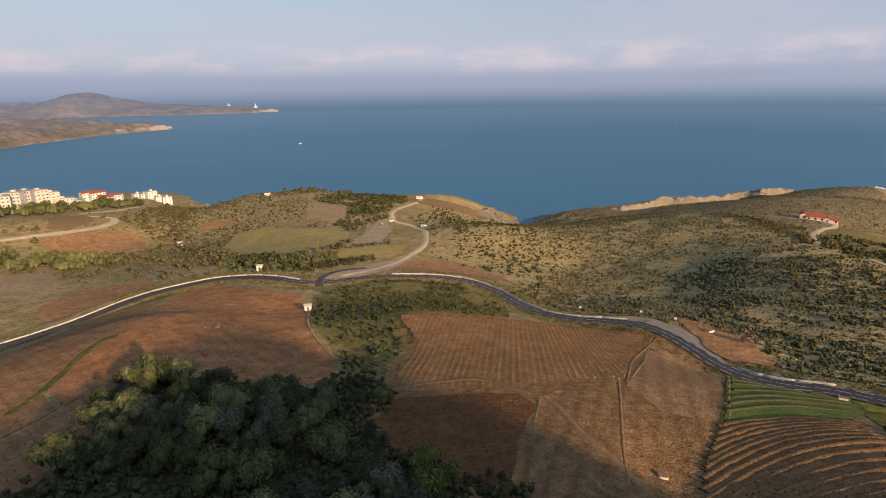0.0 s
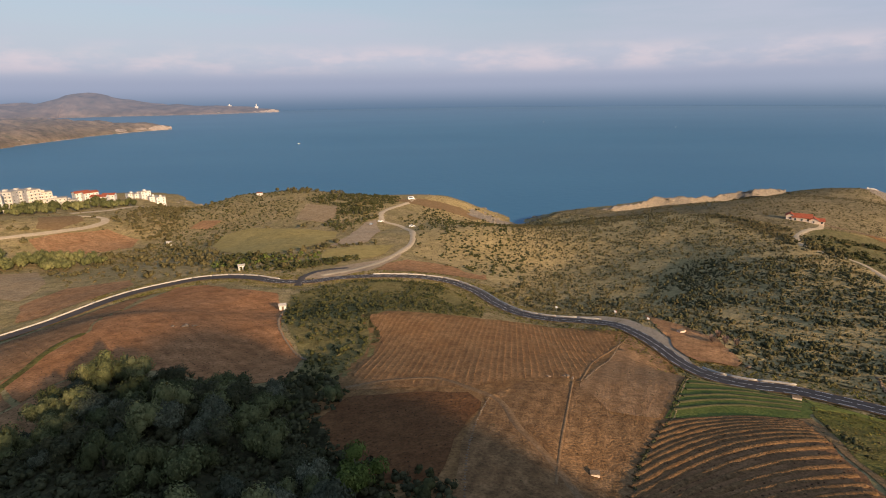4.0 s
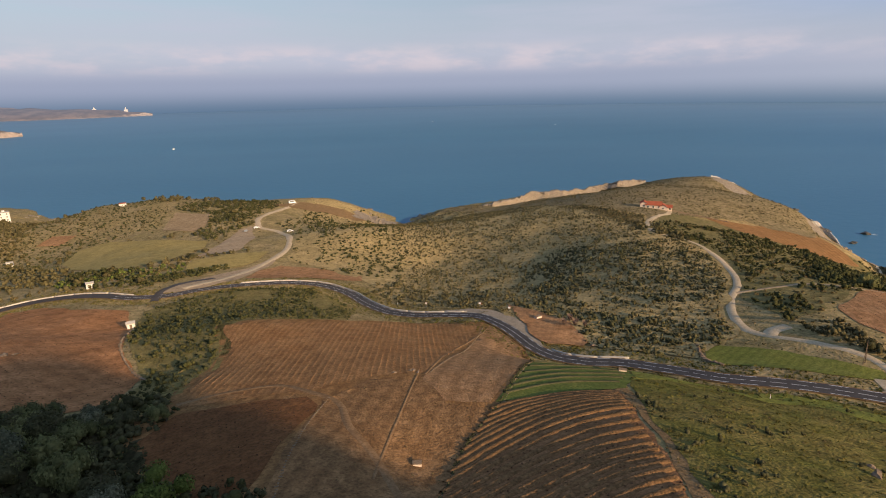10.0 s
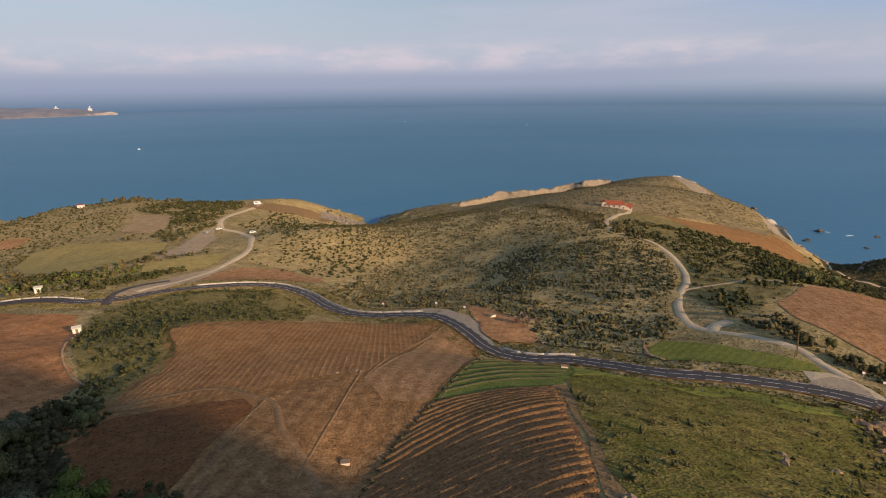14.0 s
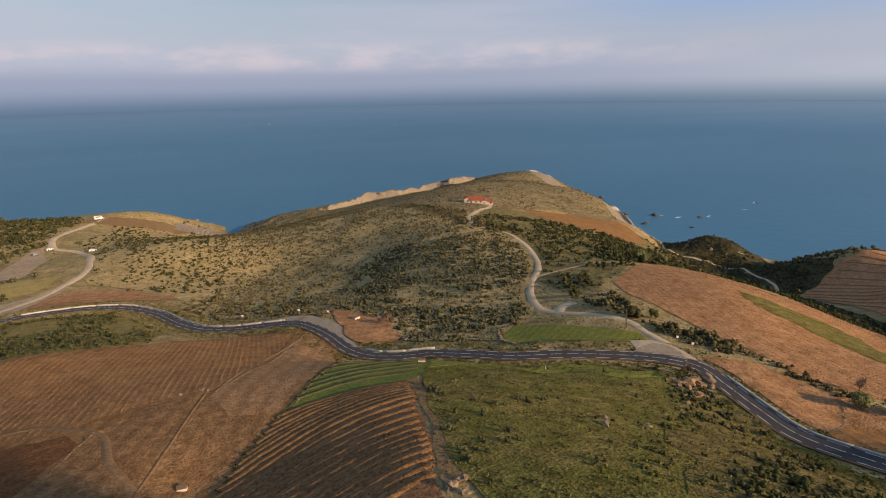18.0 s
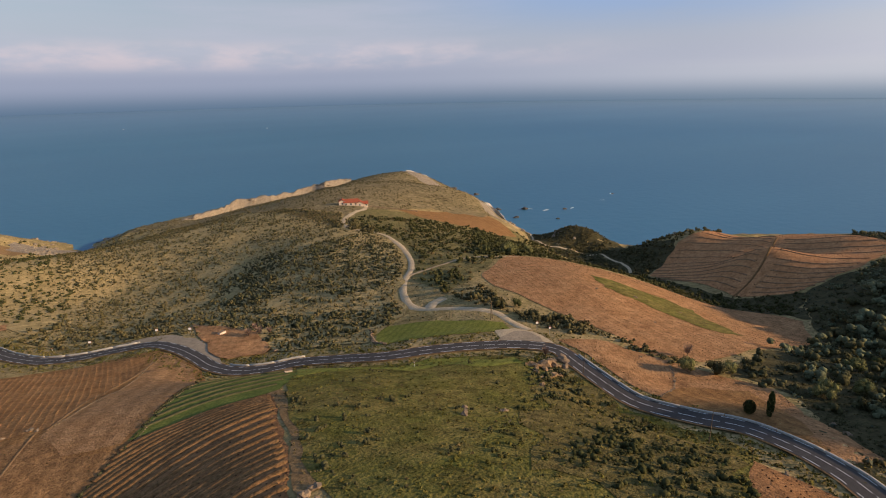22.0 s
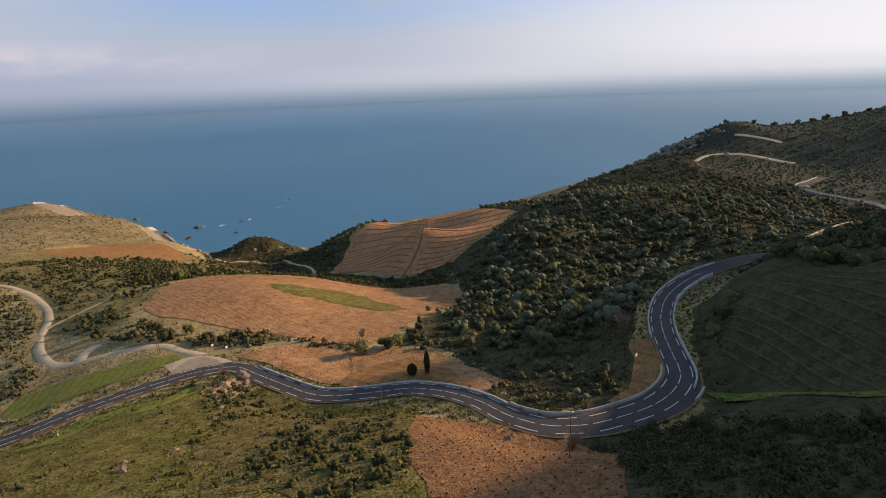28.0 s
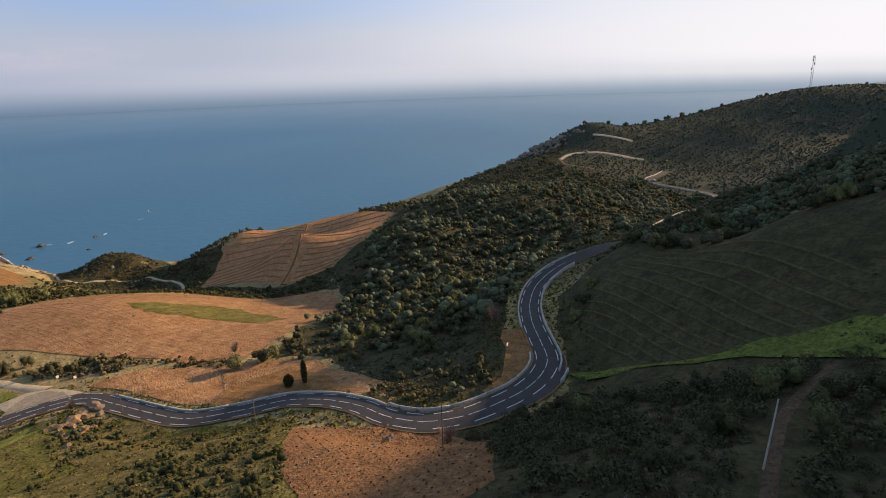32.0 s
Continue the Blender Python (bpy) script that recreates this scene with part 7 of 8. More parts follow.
boulders("cliff_rocks", [(60, 500), (520, 250), (620, 560), (440, 700), (100, 700), (-280, 760), (-300, 600), (-60, 560)], 3.6, 0.6, 2.2, -1, 9, "pale broken cliff rock along the shore", 81)
boulders("cliff_rocks", [(560, -150), (640, -110), (700, -60), (620, 0), (540, -60)], 5.5, 1.2, 4.5, 10, 95, "dark rock face of the far headland", 82)
boulders("cliff_rocks", [(395, 195), (470, 195), (480, 300), (400, 300)], 3.6, 0.8, 2.2, -1, 14, "pale shore rock by the cove", 83)


def crag(rows, wide, low, high, label, seed):
    """Broken rock faces strewn along a line of the crest."""
    r = np.random.RandomState(seed)
    xy = np.repeat(line_points(rows, 1.6), 3, axis=0)
    xy = xy + r.normal(0, wide, xy.shape)
    base = np.array([tuple(v.co) for v in ROCKS[2].vertices])
    fc = np.array([tuple(q.vertices) for q in ROCKS[2].polygons])
    s = low + (high - low) * r.rand(len(xy), 1, 1) ** 2
    k = base[None] * s * r.uniform(0.7, 1.4, (len(xy), 1, 3)) * (1.3, 1.0, 0.8)
    a = r.uniform(0, 6.28, len(xy))[:, None]
    z = height(xy[:, 0], xy[:, 1])
    v = np.stack([k[..., 0] * np.cos(a) - k[..., 1] * np.sin(a) + xy[:, :1], k[..., 0] * np.sin(a) + k[..., 1] * np.cos(a) + xy[:, 1:], k[..., 2] + z[:, None]], -1)
    f = (fc[None] + (np.arange(len(xy)) * len(base))[:, None, None]).reshape(-1, 3)
    ob = new("cliff_rocks", mesh_of("cliff_rocks", v.reshape(-1, 3), f, M_CLIFF))
    tagged(ob, label, "rocks", kind="stuff")


def sea_cliff(rows, label, depth=7.0, material=None):
    """A broken rock face along rows of (x, y, top, foot), facing inland over the bays, with its back falling to the sea."""
    a = np.array(rows, float)
    d = np.r_[0, np.cumsum(np.hypot(*np.diff(a[:, :2], axis=0).T))]
    t = np.arange(0, d[-1], 1.6)
    c = np.stack([np.interp(t, d, a[:, k]) for k in range(4)], 1)
    c[:, 2] += 1.3 * value_noise(c[:, 0], c[:, 1], 11) + 0.8 * value_noise(c[:, 0], c[:, 1], 3.1)
    away = c[:, :2] - np.array([25.0, -5.0])
    away /= np.hypot(away[:, 0], away[:, 1])[:, None]
    steps = ((-0.75, -0.35), (-0.55, 0.0), (-0.42, 0.3), (-0.22, 0.5), (-0.12, 0.78), (0.0, 0.95), (0.25, 1.0), (0.6, 0.9), (1.1, 0.2), (1.4, -0.8))
    grid = []
    for o, h in steps:
        xy = c[:, :2] + away * (o * depth)
        z = c[:, 3] + (c[:, 2] - c[:, 3]) * h
        bump = 2.2 * value_noise(xy[:, 0] + 3 * z, xy[:, 1], 6.0) + 1.1 * value_noise(xy[:, 0], xy[:, 1] + 5 * z, 2.0)
        grid.append(np.c_[xy + away * bump[:, None], z + 0.4 * bump])
    v = np.stack(grid, 1).reshape(-1, 3)
    ob = new("sea_cliff", mesh_of("sea_cliff", v, strip_faces(len(c), len(steps)), material or M_CLIFF))
    return tagged(ob, label, "cliff", kind="structure")


sea_cliff([(130, 552, 3, -3), (142, 530, 10, 3), (152, 516, 18, 11), (172, 516, 16.5, 13), (184, 512, 18, 14), (195, 511, 22.5, 15), (218, 520, 22, 15), (236, 529, 23.5, 16), (246, 531, 26, 17), (262, 529, 27.5, 18), (278, 525, 27, 20), (300, 532, 25.5, 20), (320, 539, 26, 22), (334, 540, 28, 24), (344, 530, 31.5, 28), (366, 534, 31.5, 28), (386, 540, 29.5, 26)], "tan sunlit cliff of broken schist along the headland", 9.0)
sea_cliff([(432, 494, 38.5, 33), (441, 489, 35.5, 29), (449, 483, 31, 25), (458, 478, 26, 19), (468, 474, 20, 13)], "whitish rock face at the seaward end", 5.0, M_WHITE_ROCK)
sea_cliff([(408, 358, 28, 22), (413, 350, 25, 17), (420, 342, 19, 11), (417, 326, 12, 6), (408, 306, 9, 3)], "pale rock face over the cove", 4.0, M_WHITE_ROCK)
sea_cliff([(-128, 566, 36.5, 33), (-116, 570, 36, 31), (-104, 571, 35, 31)], "pale rock crown of the west hill", 4.0)
crag([(70, 524), (86, 520), (104, 516)], 3.5, 0.8, 2.0, "pale rock at the end of the west hill", 92)


def flat_patch(name, x, y, rx, ry, z, material, label, category, turn=0.0, seed=1):
    r = random.Random(seed)
    n = 26
    v = [(0, 0, 0.0)] + [(math.cos(i * math.tau / n) * rx * r.uniform(0.45, 1.1), math.sin(i * math.tau / n) * ry * r.uniform(0.45, 1.1), 0.0) for i in range(n)]
    ob = new(name, mesh_of(name, v, np.array([(0, 1 + i, 1 + (i + 1) % n) for i in range(n)]), material))
    ob.matrix_basis = pose(x, y, z, 0, 0, turn)
    return tagged(ob, label, category, kind="structure")


for k, (x, y, rx, ry) in enumerate(((512, 352, 5, 2), (540, 338, 6, 1.6), (640, 352, 7, 1.6), (476, 404, 3, 2), (120, 556, 4, 1.5), (132, 572, 5, 2), (505, 368, 3, 1.2), (600, 338, 4, 1.0))):
    flat_patch("surf_foam", x, y, rx, ry, 0.12, M_FOAM, "white surf around a rock", "foam", 20 * k, k)
field("beach", [(410, 316), (422, 313), (416, 292), (401, 283), (399, 303)], M_BEIGE, "small pale beach of the cove", "beach", 0.5, 0.8)


# ---- buildings ----
def box(bm, x0, y0, z0, x1, y1, z1, chamfer=0.0):
    m = Matrix.Translation(((x0 + x1) / 2, (y0 + y1) / 2, (z0 + z1) / 2)) @ Matrix.Diagonal((x1 - x0, y1 - y0, z1 - z0, 1))
    made = bmesh.ops.create_cube(bm, size=1, matrix=m)["verts"]
    if chamfer:
        es = list({e for v in made for e in v.link_edges})
        bmesh.ops.bevel(bm, geom=es, offset=chamfer, segments=1, affect="EDGES", profile=0.5)


def box_mesh(x0, y0, z0, x1, y1, z1, material, chamfer=0.0, name="block"):
    bm = bmesh.new()
    box(bm, x0, y0, z0, x1, y1, z1, chamfer)
    me = bpy.data.meshes.new(name)
    bm.to_mesh(me)
    bm.free()
    me.materials.append(material)
    return me


def pitched(w, d, z, rise, over, material):
    """A tiled saddle roof with thickness, its ridge along x."""
    bm = bmesh.new()
    x, y, t = w / 2 + over, d / 2 + over, 0.22
    pts = [(-x, -y, z), (-x, 0, z + rise), (-x, y, z), (x, -y, z), (x, 0, z + rise), (x, y, z)]
    lo = [bm.verts.new(p) for p in pts]
    hi = [bm.verts.new((p[0], p[1], p[2] + t)) for p in pts]
    for a, b, c, e in ((0, 1, 4, 3), (1, 2, 5, 4)):
        bm.faces.new([hi[i] for i in (a, e, c, b)])
        bm.faces.new([lo[i] for i in (a, b, c, e)])
    for ring_i in ((0, 1, 2), (3, 4, 5)):
        for a, b in zip(ring_i, ring_i[1:]):
            bm.faces.new((lo[a], lo[b], hi[b], hi[a]))
    for a, b in ((0, 3), (2, 5)):
        bm.faces.new((lo[a], lo[b], hi[b], hi[a]))
    bmesh.ops.recalc_face_normals(bm, faces=bm.faces)
    me = bpy.data.meshes.new("roof")
    bm.to_mesh(me)
    bm.free()
    me.materials.append(material)
    return me


def window(parent, x, y, z, w, h, face):
    """A window: frame, pane, sill. face: 0 front (-y), 1 right (+x), 2 back, 3 left."""
    win = new("window", box_mesh(-w / 2, -0.06, 0, w / 2, 0.05, h, M_WHITE, name="window_frame"))
    win.parent = parent
    win.matrix_local = pose(x, y, z, 0, 0, 90 * face)
    part("pane", box_mesh(-w / 2 + 0.1, -0.09, 0.1, w / 2 - 0.1, -0.055, h - 0.1, M_GLASS, name="pane"), win)
    part("sill", box_mesh(-w / 2 - 0.1, -0.2, -0.1, w / 2 + 0.1, 0.02, -0.01, M_KERB, name="sill"), win)
    return win


def house(name, x, y, turn, w, d, floors, bays, wall, roof, label, rise=1.4, side_bays=1, storey=2.9, balconies=False, category="house"):
    ob = new(name, None)
    tagged(ob, label, category)
    z0 = min(height1(x + a, y + b) for a in (-w / 2, 0, w / 2) for b in (-d / 2, 0, d / 2))
    h = floors * storey + (height1(x, y) - z0)
    lift = height1(x, y) - z0
    part("wall", box_mesh(-w / 2, -d / 2, -1.0, w / 2, d / 2, h, wall, 0.05, "wall"), ob)
    if roof is M_TILE:
        part("roof", pitched(w, d, h, rise, 0.45, M_TILE), ob)
        for sx in (-w / 2 + 0.13, w / 2 - 0.13):
            gab = bmesh.new()
            tri = [[gab.verts.new(p) for p in ((sx + o, -d / 2 + 0.02, h), (sx + o, d / 2 - 0.02, h), (sx + o, 0, h + rise - 0.03))] for o in (-0.11, 0.11)]
            gab.faces.new(tri[0])
            gab.faces.new(tri[1][::-1])
            for k in range(3):
                gab.faces.new((tri[0][k], tri[1][k], tri[1][(k + 1) % 3], tri[0][(k + 1) % 3]))
            bmesh.ops.recalc_face_normals(gab, faces=gab.faces[:])
            part("gable", gab, ob, "", wall)
    else:
        part("roof", box_mesh(-w / 2 - 0.15, -d / 2 - 0.15, h, w / 2 + 0.15, d / 2 + 0.15, h + 0.45, roof, 0.04, "roof"), ob)
        part("roof_box", box_mesh(-w * 0.12, -1.5, h + 0.45, w * 0.12, 1.5, h + 1.9, wall, 0.04, "roof_box"), ob)
    for fl in range(floors):
        for b in range(bays):
            bx = (b + 0.5) / bays * w - w / 2
            window(ob, bx, -d / 2, lift + fl * storey + 0.9, min(1.3, w / bays * 0.5), 1.35, 0)
            if balconies and fl:
                part("balcony", box_mesh(bx - w / bays * 0.36, -d / 2 - 1.2, lift + fl * storey - 0.1, bx + w / bays * 0.36, -d / 2 + 0.05, lift + fl * storey + 0.75, M_WALL_W, 0.04, "balcony"), ob)
        for b in range(side_bays):
            by = (b + 0.5) / side_bays * d - d / 2
            window(ob, w / 2, by, lift + fl * storey + 0.9, 1.1, 1.3, 1)
            window(ob, -w / 2, by, lift + fl * storey + 0.9, 1.1, 1.3, 3)
    ob.matrix_basis = pose(x, y, z0, 0, 0, turn)
    return ob


# the villa on its hill: low wings under red tiles
house("villa", 251.5, 328.5, -32, 10.5, 7, 1, 3, M_WALL_P, M_TILE, "low pinkish villa under a red tiled roof", 2.1, 2, 2.6)
house("villa_wing", 246, 331.5, 58, 5.5, 4.5, 1, 2, M_WALL_P, M_TILE, "pink villa wing with a red tiled roof", 1.6, 1, 2.9)
house("villa_wing", 256.5, 324.5, 58, 6, 5, 1, 2, M_WALL_P, M_TILE, "pinkish villa wing with a red tiled roof", 1.7, 1, 2.4)
house("villa_wing", 260.5, 324.5, -32, 5, 5.5, 1, 2, M_WALL_P, M_TILE, "small pinkish villa annex under red tiles", 1.5, 1, 2.3)
# the town on its spur
TOWN = ((-333, 450, 36, 13, 12, 5, 4, M_WALL_C, M_ROOF_G, 1),
        (-340, 476, 36, 13, 12, 5, 4, M_WALL_C, M_ROOF_G, 1),
        (-340, 489, 35, 12, 12, 5, 4, M_WALL_C, M_ROOF_G, 1),
        (-338, 501, 34, 13, 12, 5, 4, M_WALL_P, M_ROOF_G, 1),
        (-336, 515, 33, 13, 10, 4, 4, M_WALL_P, M_ROOF_G, 1),
        (-328, 517, 32, 20, 9, 2, 6, M_WALL_C, M_ROOF_G, 0),
        (-322, 527, 31, 14, 8, 1, 4, M_WALL_C, M_ROOF_G, 0),
        (-320, 545, 30, 13, 9, 3, 4, M_WALL_W, M_TILE, 0),
        (-312, 545, 30, 13, 9, 3, 4, M_WALL_W, M_TILE, 0),
        (-301, 542, 29, 14, 9, 2, 4, M_WALL_W, M_TILE, 0),
        (-306, 568, 28, 11, 8, 2, 3, M_WALL_W, M_TILE, 0),
        (-307, 612, 27, 9, 8, 2, 2, M_WALL_W, M_ROOF_G, 0),
        (-299, 611, 26, 10, 8, 2, 3, M_WALL_W, M_ROOF_G, 0),
        (-291, 609, 26, 10, 8, 3, 3, M_WALL_W, M_ROOF_G, 0),
        (-281, 606, 25, 9, 8, 2, 2, M_WALL_W, M_ROOF_G, 0),
        (-271, 602, 24, 9, 8, 3, 2, M_WALL_W, M_ROOF_G, 0))
for x, y, turn, w, d, fl, bays, wall, roof, bal in TOWN:
    flats = roof is M_ROOF_G and fl > 3
    turn += 26 * math.sin(x * 1.7 + y)
    house("apartment_block" if flats else "town_house", x, y, turn, w, d, fl, bays, wall, roof,
          "cream apartment block with rows of balconies" if flats else ("white town house under orange tiles" if roof is M_TILE else "white flat-roofed villa above the sea"), 1.5, 2 if fl > 3 else 1, 2.9, bool(bal), "apartment building" if flats else "house")
gx, gy = scatter([(-330, 395), (-285, 430), (-270, 490), (-262, 540), (-290, 545), (-330, 480), (-350, 430)], 9.0, 75, 0.8)
for x, y in zip(gx, gy):
    plant(tr.choice((0, 1, 0)), float(x), float(y), tr.uniform(0.9, 1.5), tr.uniform(0, 360), group="trees below the town")
gx, gy = scatter([(-255, 330), (-225, 300), (-190, 320), (-185, 345), (-225, 350)], 8.0, 76, 0.8)
for x, y in zip(gx, gy):
    plant(tr.choice((0, 1, 0)), float(x), float(y), tr.uniform(0.9, 1.5), tr.uniform(0, 360), group="trees in the west valley")


def hut(x, y, turn, w, d, h, label, tiled=True):
    ob = new("stone_hut", None)
    tagged(ob, label, "hut")
    part("wall", box_mesh(-w / 2, -d / 2, -0.6, w / 2, d / 2, h, M_WALL_W, 0.05, "wall"), ob)
    part("roof", pitched(w, d, h, 0.5, 0.2, M_TILE if tiled else M_KERB), ob)
    part("door", box_mesh(-0.35, -d / 2 - 0.05, 0, 0.35, -d / 2 + 0.02, 1.6, M_WOOD, 0, "door"), ob, "weathered wooden door")
    ob.matrix_basis = pose(x, y, height1(x, y) + 0.1, 0, 0, turn)


hut(-40, 184, 15, 2.4, 2.0, 1.8, "small white vineyard hut with a pale roof", False)
def tank(x, y, turn, w, d, h, label):
    ob = new("water_tank", None)
    tagged(ob, label, "tank")
    part("wall", box_mesh(-w / 2, -d / 2, -0.5, w / 2, d / 2, h, M_WALL_P, 0.04, "wall"), ob)
    part("lid", box_mesh(-w / 2 - 0.06, -d / 2 - 0.06, h, w / 2 + 0.06, d / 2 + 0.06, h + 0.1, M_STONE, 0.02, "lid"), ob, "rough stone lid")
    ob.matrix_basis = pose(x, y, height1(x, y) + 0.1, 0, 0, turn)


tank(95, 162, 20, 2.4, 1.4, 1.1, "pale concrete block box on the earth bank")
tank(34, 65, -10, 1.3, 0.9, 0.5, "small pale water tank among vines")
tank(89, 99, -30, 1.7, 0.9, 0.6, "low pinkish culvert box beside the road")
hut(-172, 391, 20, 3.5, 3, 2.4, "small white hut among the fields", False)
hut(-76, 253, 20, 3.0, 2.4, 2.0, "small pale hut below the road", False)
hut(-148, 545, 0, 5, 4, 2.6, "small orange-roofed cabin on the slope")


def vehicle(name, x, y, turn, length, width, tall, paint, label, boxy=False):
    ob = new(name, None)
    tagged(ob, label, "camper van" if boxy else "car")
    bm = bmesh.new()
    l2, w2 = length / 2, width / 2
    if boxy:
        prof = [(-l2, 0.35), (l2, 0.35), (l2, 1.1), (l2 - 0.9, 1.35), (l2 - 1.3, tall), (-l2, tall)]
    else:
        prof = [(-l2, 0.35), (l2, 0.35), (l2, 0.75), (l2 - 1.1, 0.92), (l2 - 1.9, tall), (-l2 + 0.7, tall), (-l2, 0.95)]
    a = [bm.verts.new((px, -w2, pz)) for px, pz in prof]
    b = [bm.verts.new((px, w2, pz)) for px, pz in prof]
    bm.faces.new(a)
    bm.faces.new(b[::-1])
    for i in range(len(prof)):
        j = (i + 1) % len(prof)
        bm.faces.new((a[j], a[i], b[i], b[j]))
    bmesh.ops.recalc_face_normals(bm, faces=bm.faces)
    bmesh.ops.bevel(bm, geom=list(bm.edges), offset=0.07, segments=2, affect="EDGES", profile=0.5)
    part("body", bm, ob, "", paint)
    for sy in (-w2 - 0.012, w2 + 0.012):
        part("side_window", box_mesh(-l2 + 0.9, sy - 0.012, tall * 0.62, l2 - 1.9, sy + 0.012, tall * 0.9, M_GLASS, 0, "side_window"), ob)
    for px in (-l2 + 0.85, l2 - 0.85):
        for py in (-w2 + 0.08, w2 - 0.08):
            wb = bmesh.new()
            bmesh.ops.create_cone(wb, cap_ends=True, segments=16, radius1=0.33, radius2=0.33, depth=0.22, matrix=Matrix.Translation((px, py, 0.33)) @ Matrix.Rotation(radians(90), 4, "X"))
            part("wheel", wb, ob, "", M_TYRE)
    ob.matrix_basis = pose(x, y, height1(x, y) + 0.32, 0, 0, turn)
    return ob


vehicle("camper_van", 2, 524, 15, 6.6, 2.2, 2.8, M_WHITE, "white camper van parked on the hilltop", True)
vehicle("car", 4, 388, 10, 4.4, 1.75, 1.45, M_WHITE, "white car parked beside the gravel track")
vehicle("car", -26, 394, 80, 4.2, 1.7, 1.45, M_GREY_P, "grey car parked on bare ground")
vehicle("car", -20, 405, 30, 4.2, 1.7, 1.45, M_WHITE, "white car parked on bare ground")
vehicle("car", 548, -122, 30, 4.2, 1.7, 1.45, M_GREY_P, "grey car on the far hairpin")
vehicle("car", 540, -150, 70, 4.2, 1.7, 1.45, M_WHITE, "white car on the far hairpin")
vehicle("car", 439, -148, 30, 4.2, 1.7, 1.45, M_GREY_P, "grey car on the far road")


def pole(x, y, tall, label, lean=0.0, arm=True, stay=False, name="utility_pole", material=None):
    ob = new(name, None)
    tagged(ob, label, "pole")
    bm = bmesh.new()
    bmesh.ops.create_cone(bm, cap_ends=True, segments=10, radius1=0.09, radius2=0.055, depth=tall + 0.6, matrix=Matrix.Translation((0, 0, (tall - 0.6) / 2)))
    part("shaft", bm, ob, "", material or M_WOOD)
    if arm:
        part("crossarm", box_mesh(-0.7, -0.05, tall - 0.5, 0.7, 0.05, tall - 0.38, M_WOOD, 0.01, "crossarm"), ob)
        for px in (-0.6, 0.0, 0.6):
            ib = bmesh.new()
            bmesh.ops.create_cone(ib, cap_ends=True, segments=8, radius1=0.05, radius2=0.035, depth=0.18, matrix=Matrix.Translation((px, 0, tall - 0.29)))
            part("insulator", ib, ob, "", M_WHITE)
    if stay:
        sb = bmesh.new()
        bmesh.ops.create_cone(sb, cap_ends=True, segments=8, radius1=0.12, radius2=0.08, depth=tall, matrix=Matrix.Translation((0.85, 0, tall / 2 - 0.2)) @ Matrix.Rotation(radians(-13), 4, "Y"))
        part("stay", sb, ob, "", M_WOOD)
    ob.matrix_basis = pose(x, y, height1(x, y), lean, 0, 25)


pole(101, -18, 7.0, "dark wooden utility pole in the bare field", 0, False)
pole(127, 17.5, 6.5, "weathered wooden utility pole beside the road", 0, False)
pole(150, 91, 6.5, "pair of wooden utility poles by the junction", 0, False, True)
pole(137.5, 50, 5.0, "wooden pole beside the outcrop", 0, False)
pole(81.9, -45.0, 6.4, "leaning pale concrete pole beside the earth track", 4, False, material=M_KERB)


def marker(x, y, tall, label, board=None, name="road_sign"):
    ob = new(name, None)
    tagged(ob, label, "road sign" if board else "marker post")
    bm = bmesh.new()
    bmesh.ops.create_cone(bm, cap_ends=True, segments=8, radius1=0.05, radius2=0.05, depth=tall + 0.3, matrix=Matrix.Translation((0, 0, (tall - 0.3) / 2)))
    part("post", bm, ob, "", M_METAL if board else M_WHITE)
    if board:
        part("board", box_mesh(-board[0] / 2, -0.06, tall - board[1], board[0] / 2, -0.03, tall, M_WHITE, 0.01, "board"), ob, "white sign board")
        part("border", box_mesh(-board[0] / 2 - 0.05, -0.045, tall - board[1] - 0.05, board[0] / 2 + 0.05, -0.025, tall + 0.05, M_RED_P, 0.01, "border"), ob, "red sign border")
    else:
        part("band", box_mesh(-0.07, -0.07, tall - 0.3, 0.07, 0.07, tall - 0.15, M_RED_P, 0, "band"), ob, "red reflector band")
    ob.matrix_basis = pose(x, y, height1(x, y) + 0.15, 0, 0, -35)


for x, y in ((62, 196), (80, 182), (88, 172)):
    marker(x, y, 2.2, "small white road sign on a metal post", (0.9, 0.7))
for x, y in ((112, 80), (52, 206)):
    marker(x, y, 1.1, "short white marker post at the roadside", name="marker_post")
for x, y in ((151, 70), (153, 76), (140, -28)):
    marker(x, y, 2.0, "small white road sign at the junction", (0.6, 0.6))


def mast(x, y, tall):
    ob = new("radio_mast", None)
    tagged(ob, "tall lattice radio mast with pale panels on the hilltop", "radio mast")
    for k in range(3):
        a = k * math.tau / 3
        bm = bmesh.new()
        bmesh.ops.create_cone(bm, cap_ends=True, segments=6, radius1=0.22, radius2=0.16, depth=tall, matrix=Matrix.Translation((math.cos(a) * 0.9, math.sin(a) * 0.9, tall / 2)))
        part("leg", bm, ob, "", M_METAL)
    for z in np.arange(2, tall - 1, 2.4):
        part("brace", box_mesh(-1.0, -1.0, z, 1.0, 1.0, z + 0.18, M_METAL, 0, "brace"), ob)
    for z, a in ((tall - 3, 0), (tall - 6, 2), (tall - 10, 4), (tall - 15, 1)):
        part("panel", box_mesh(math.cos(a) - 0.5, math.sin(a) - 0.5, z, math.cos(a) + 0.5, math.sin(a) + 0.5, z + 2.6, M_WHITE, 0.05, "panel"), ob, "pale antenna panel")
    ob.matrix_basis = pose(x, y, height1(x, y) - 0.5)


mast(684, -384, 34)


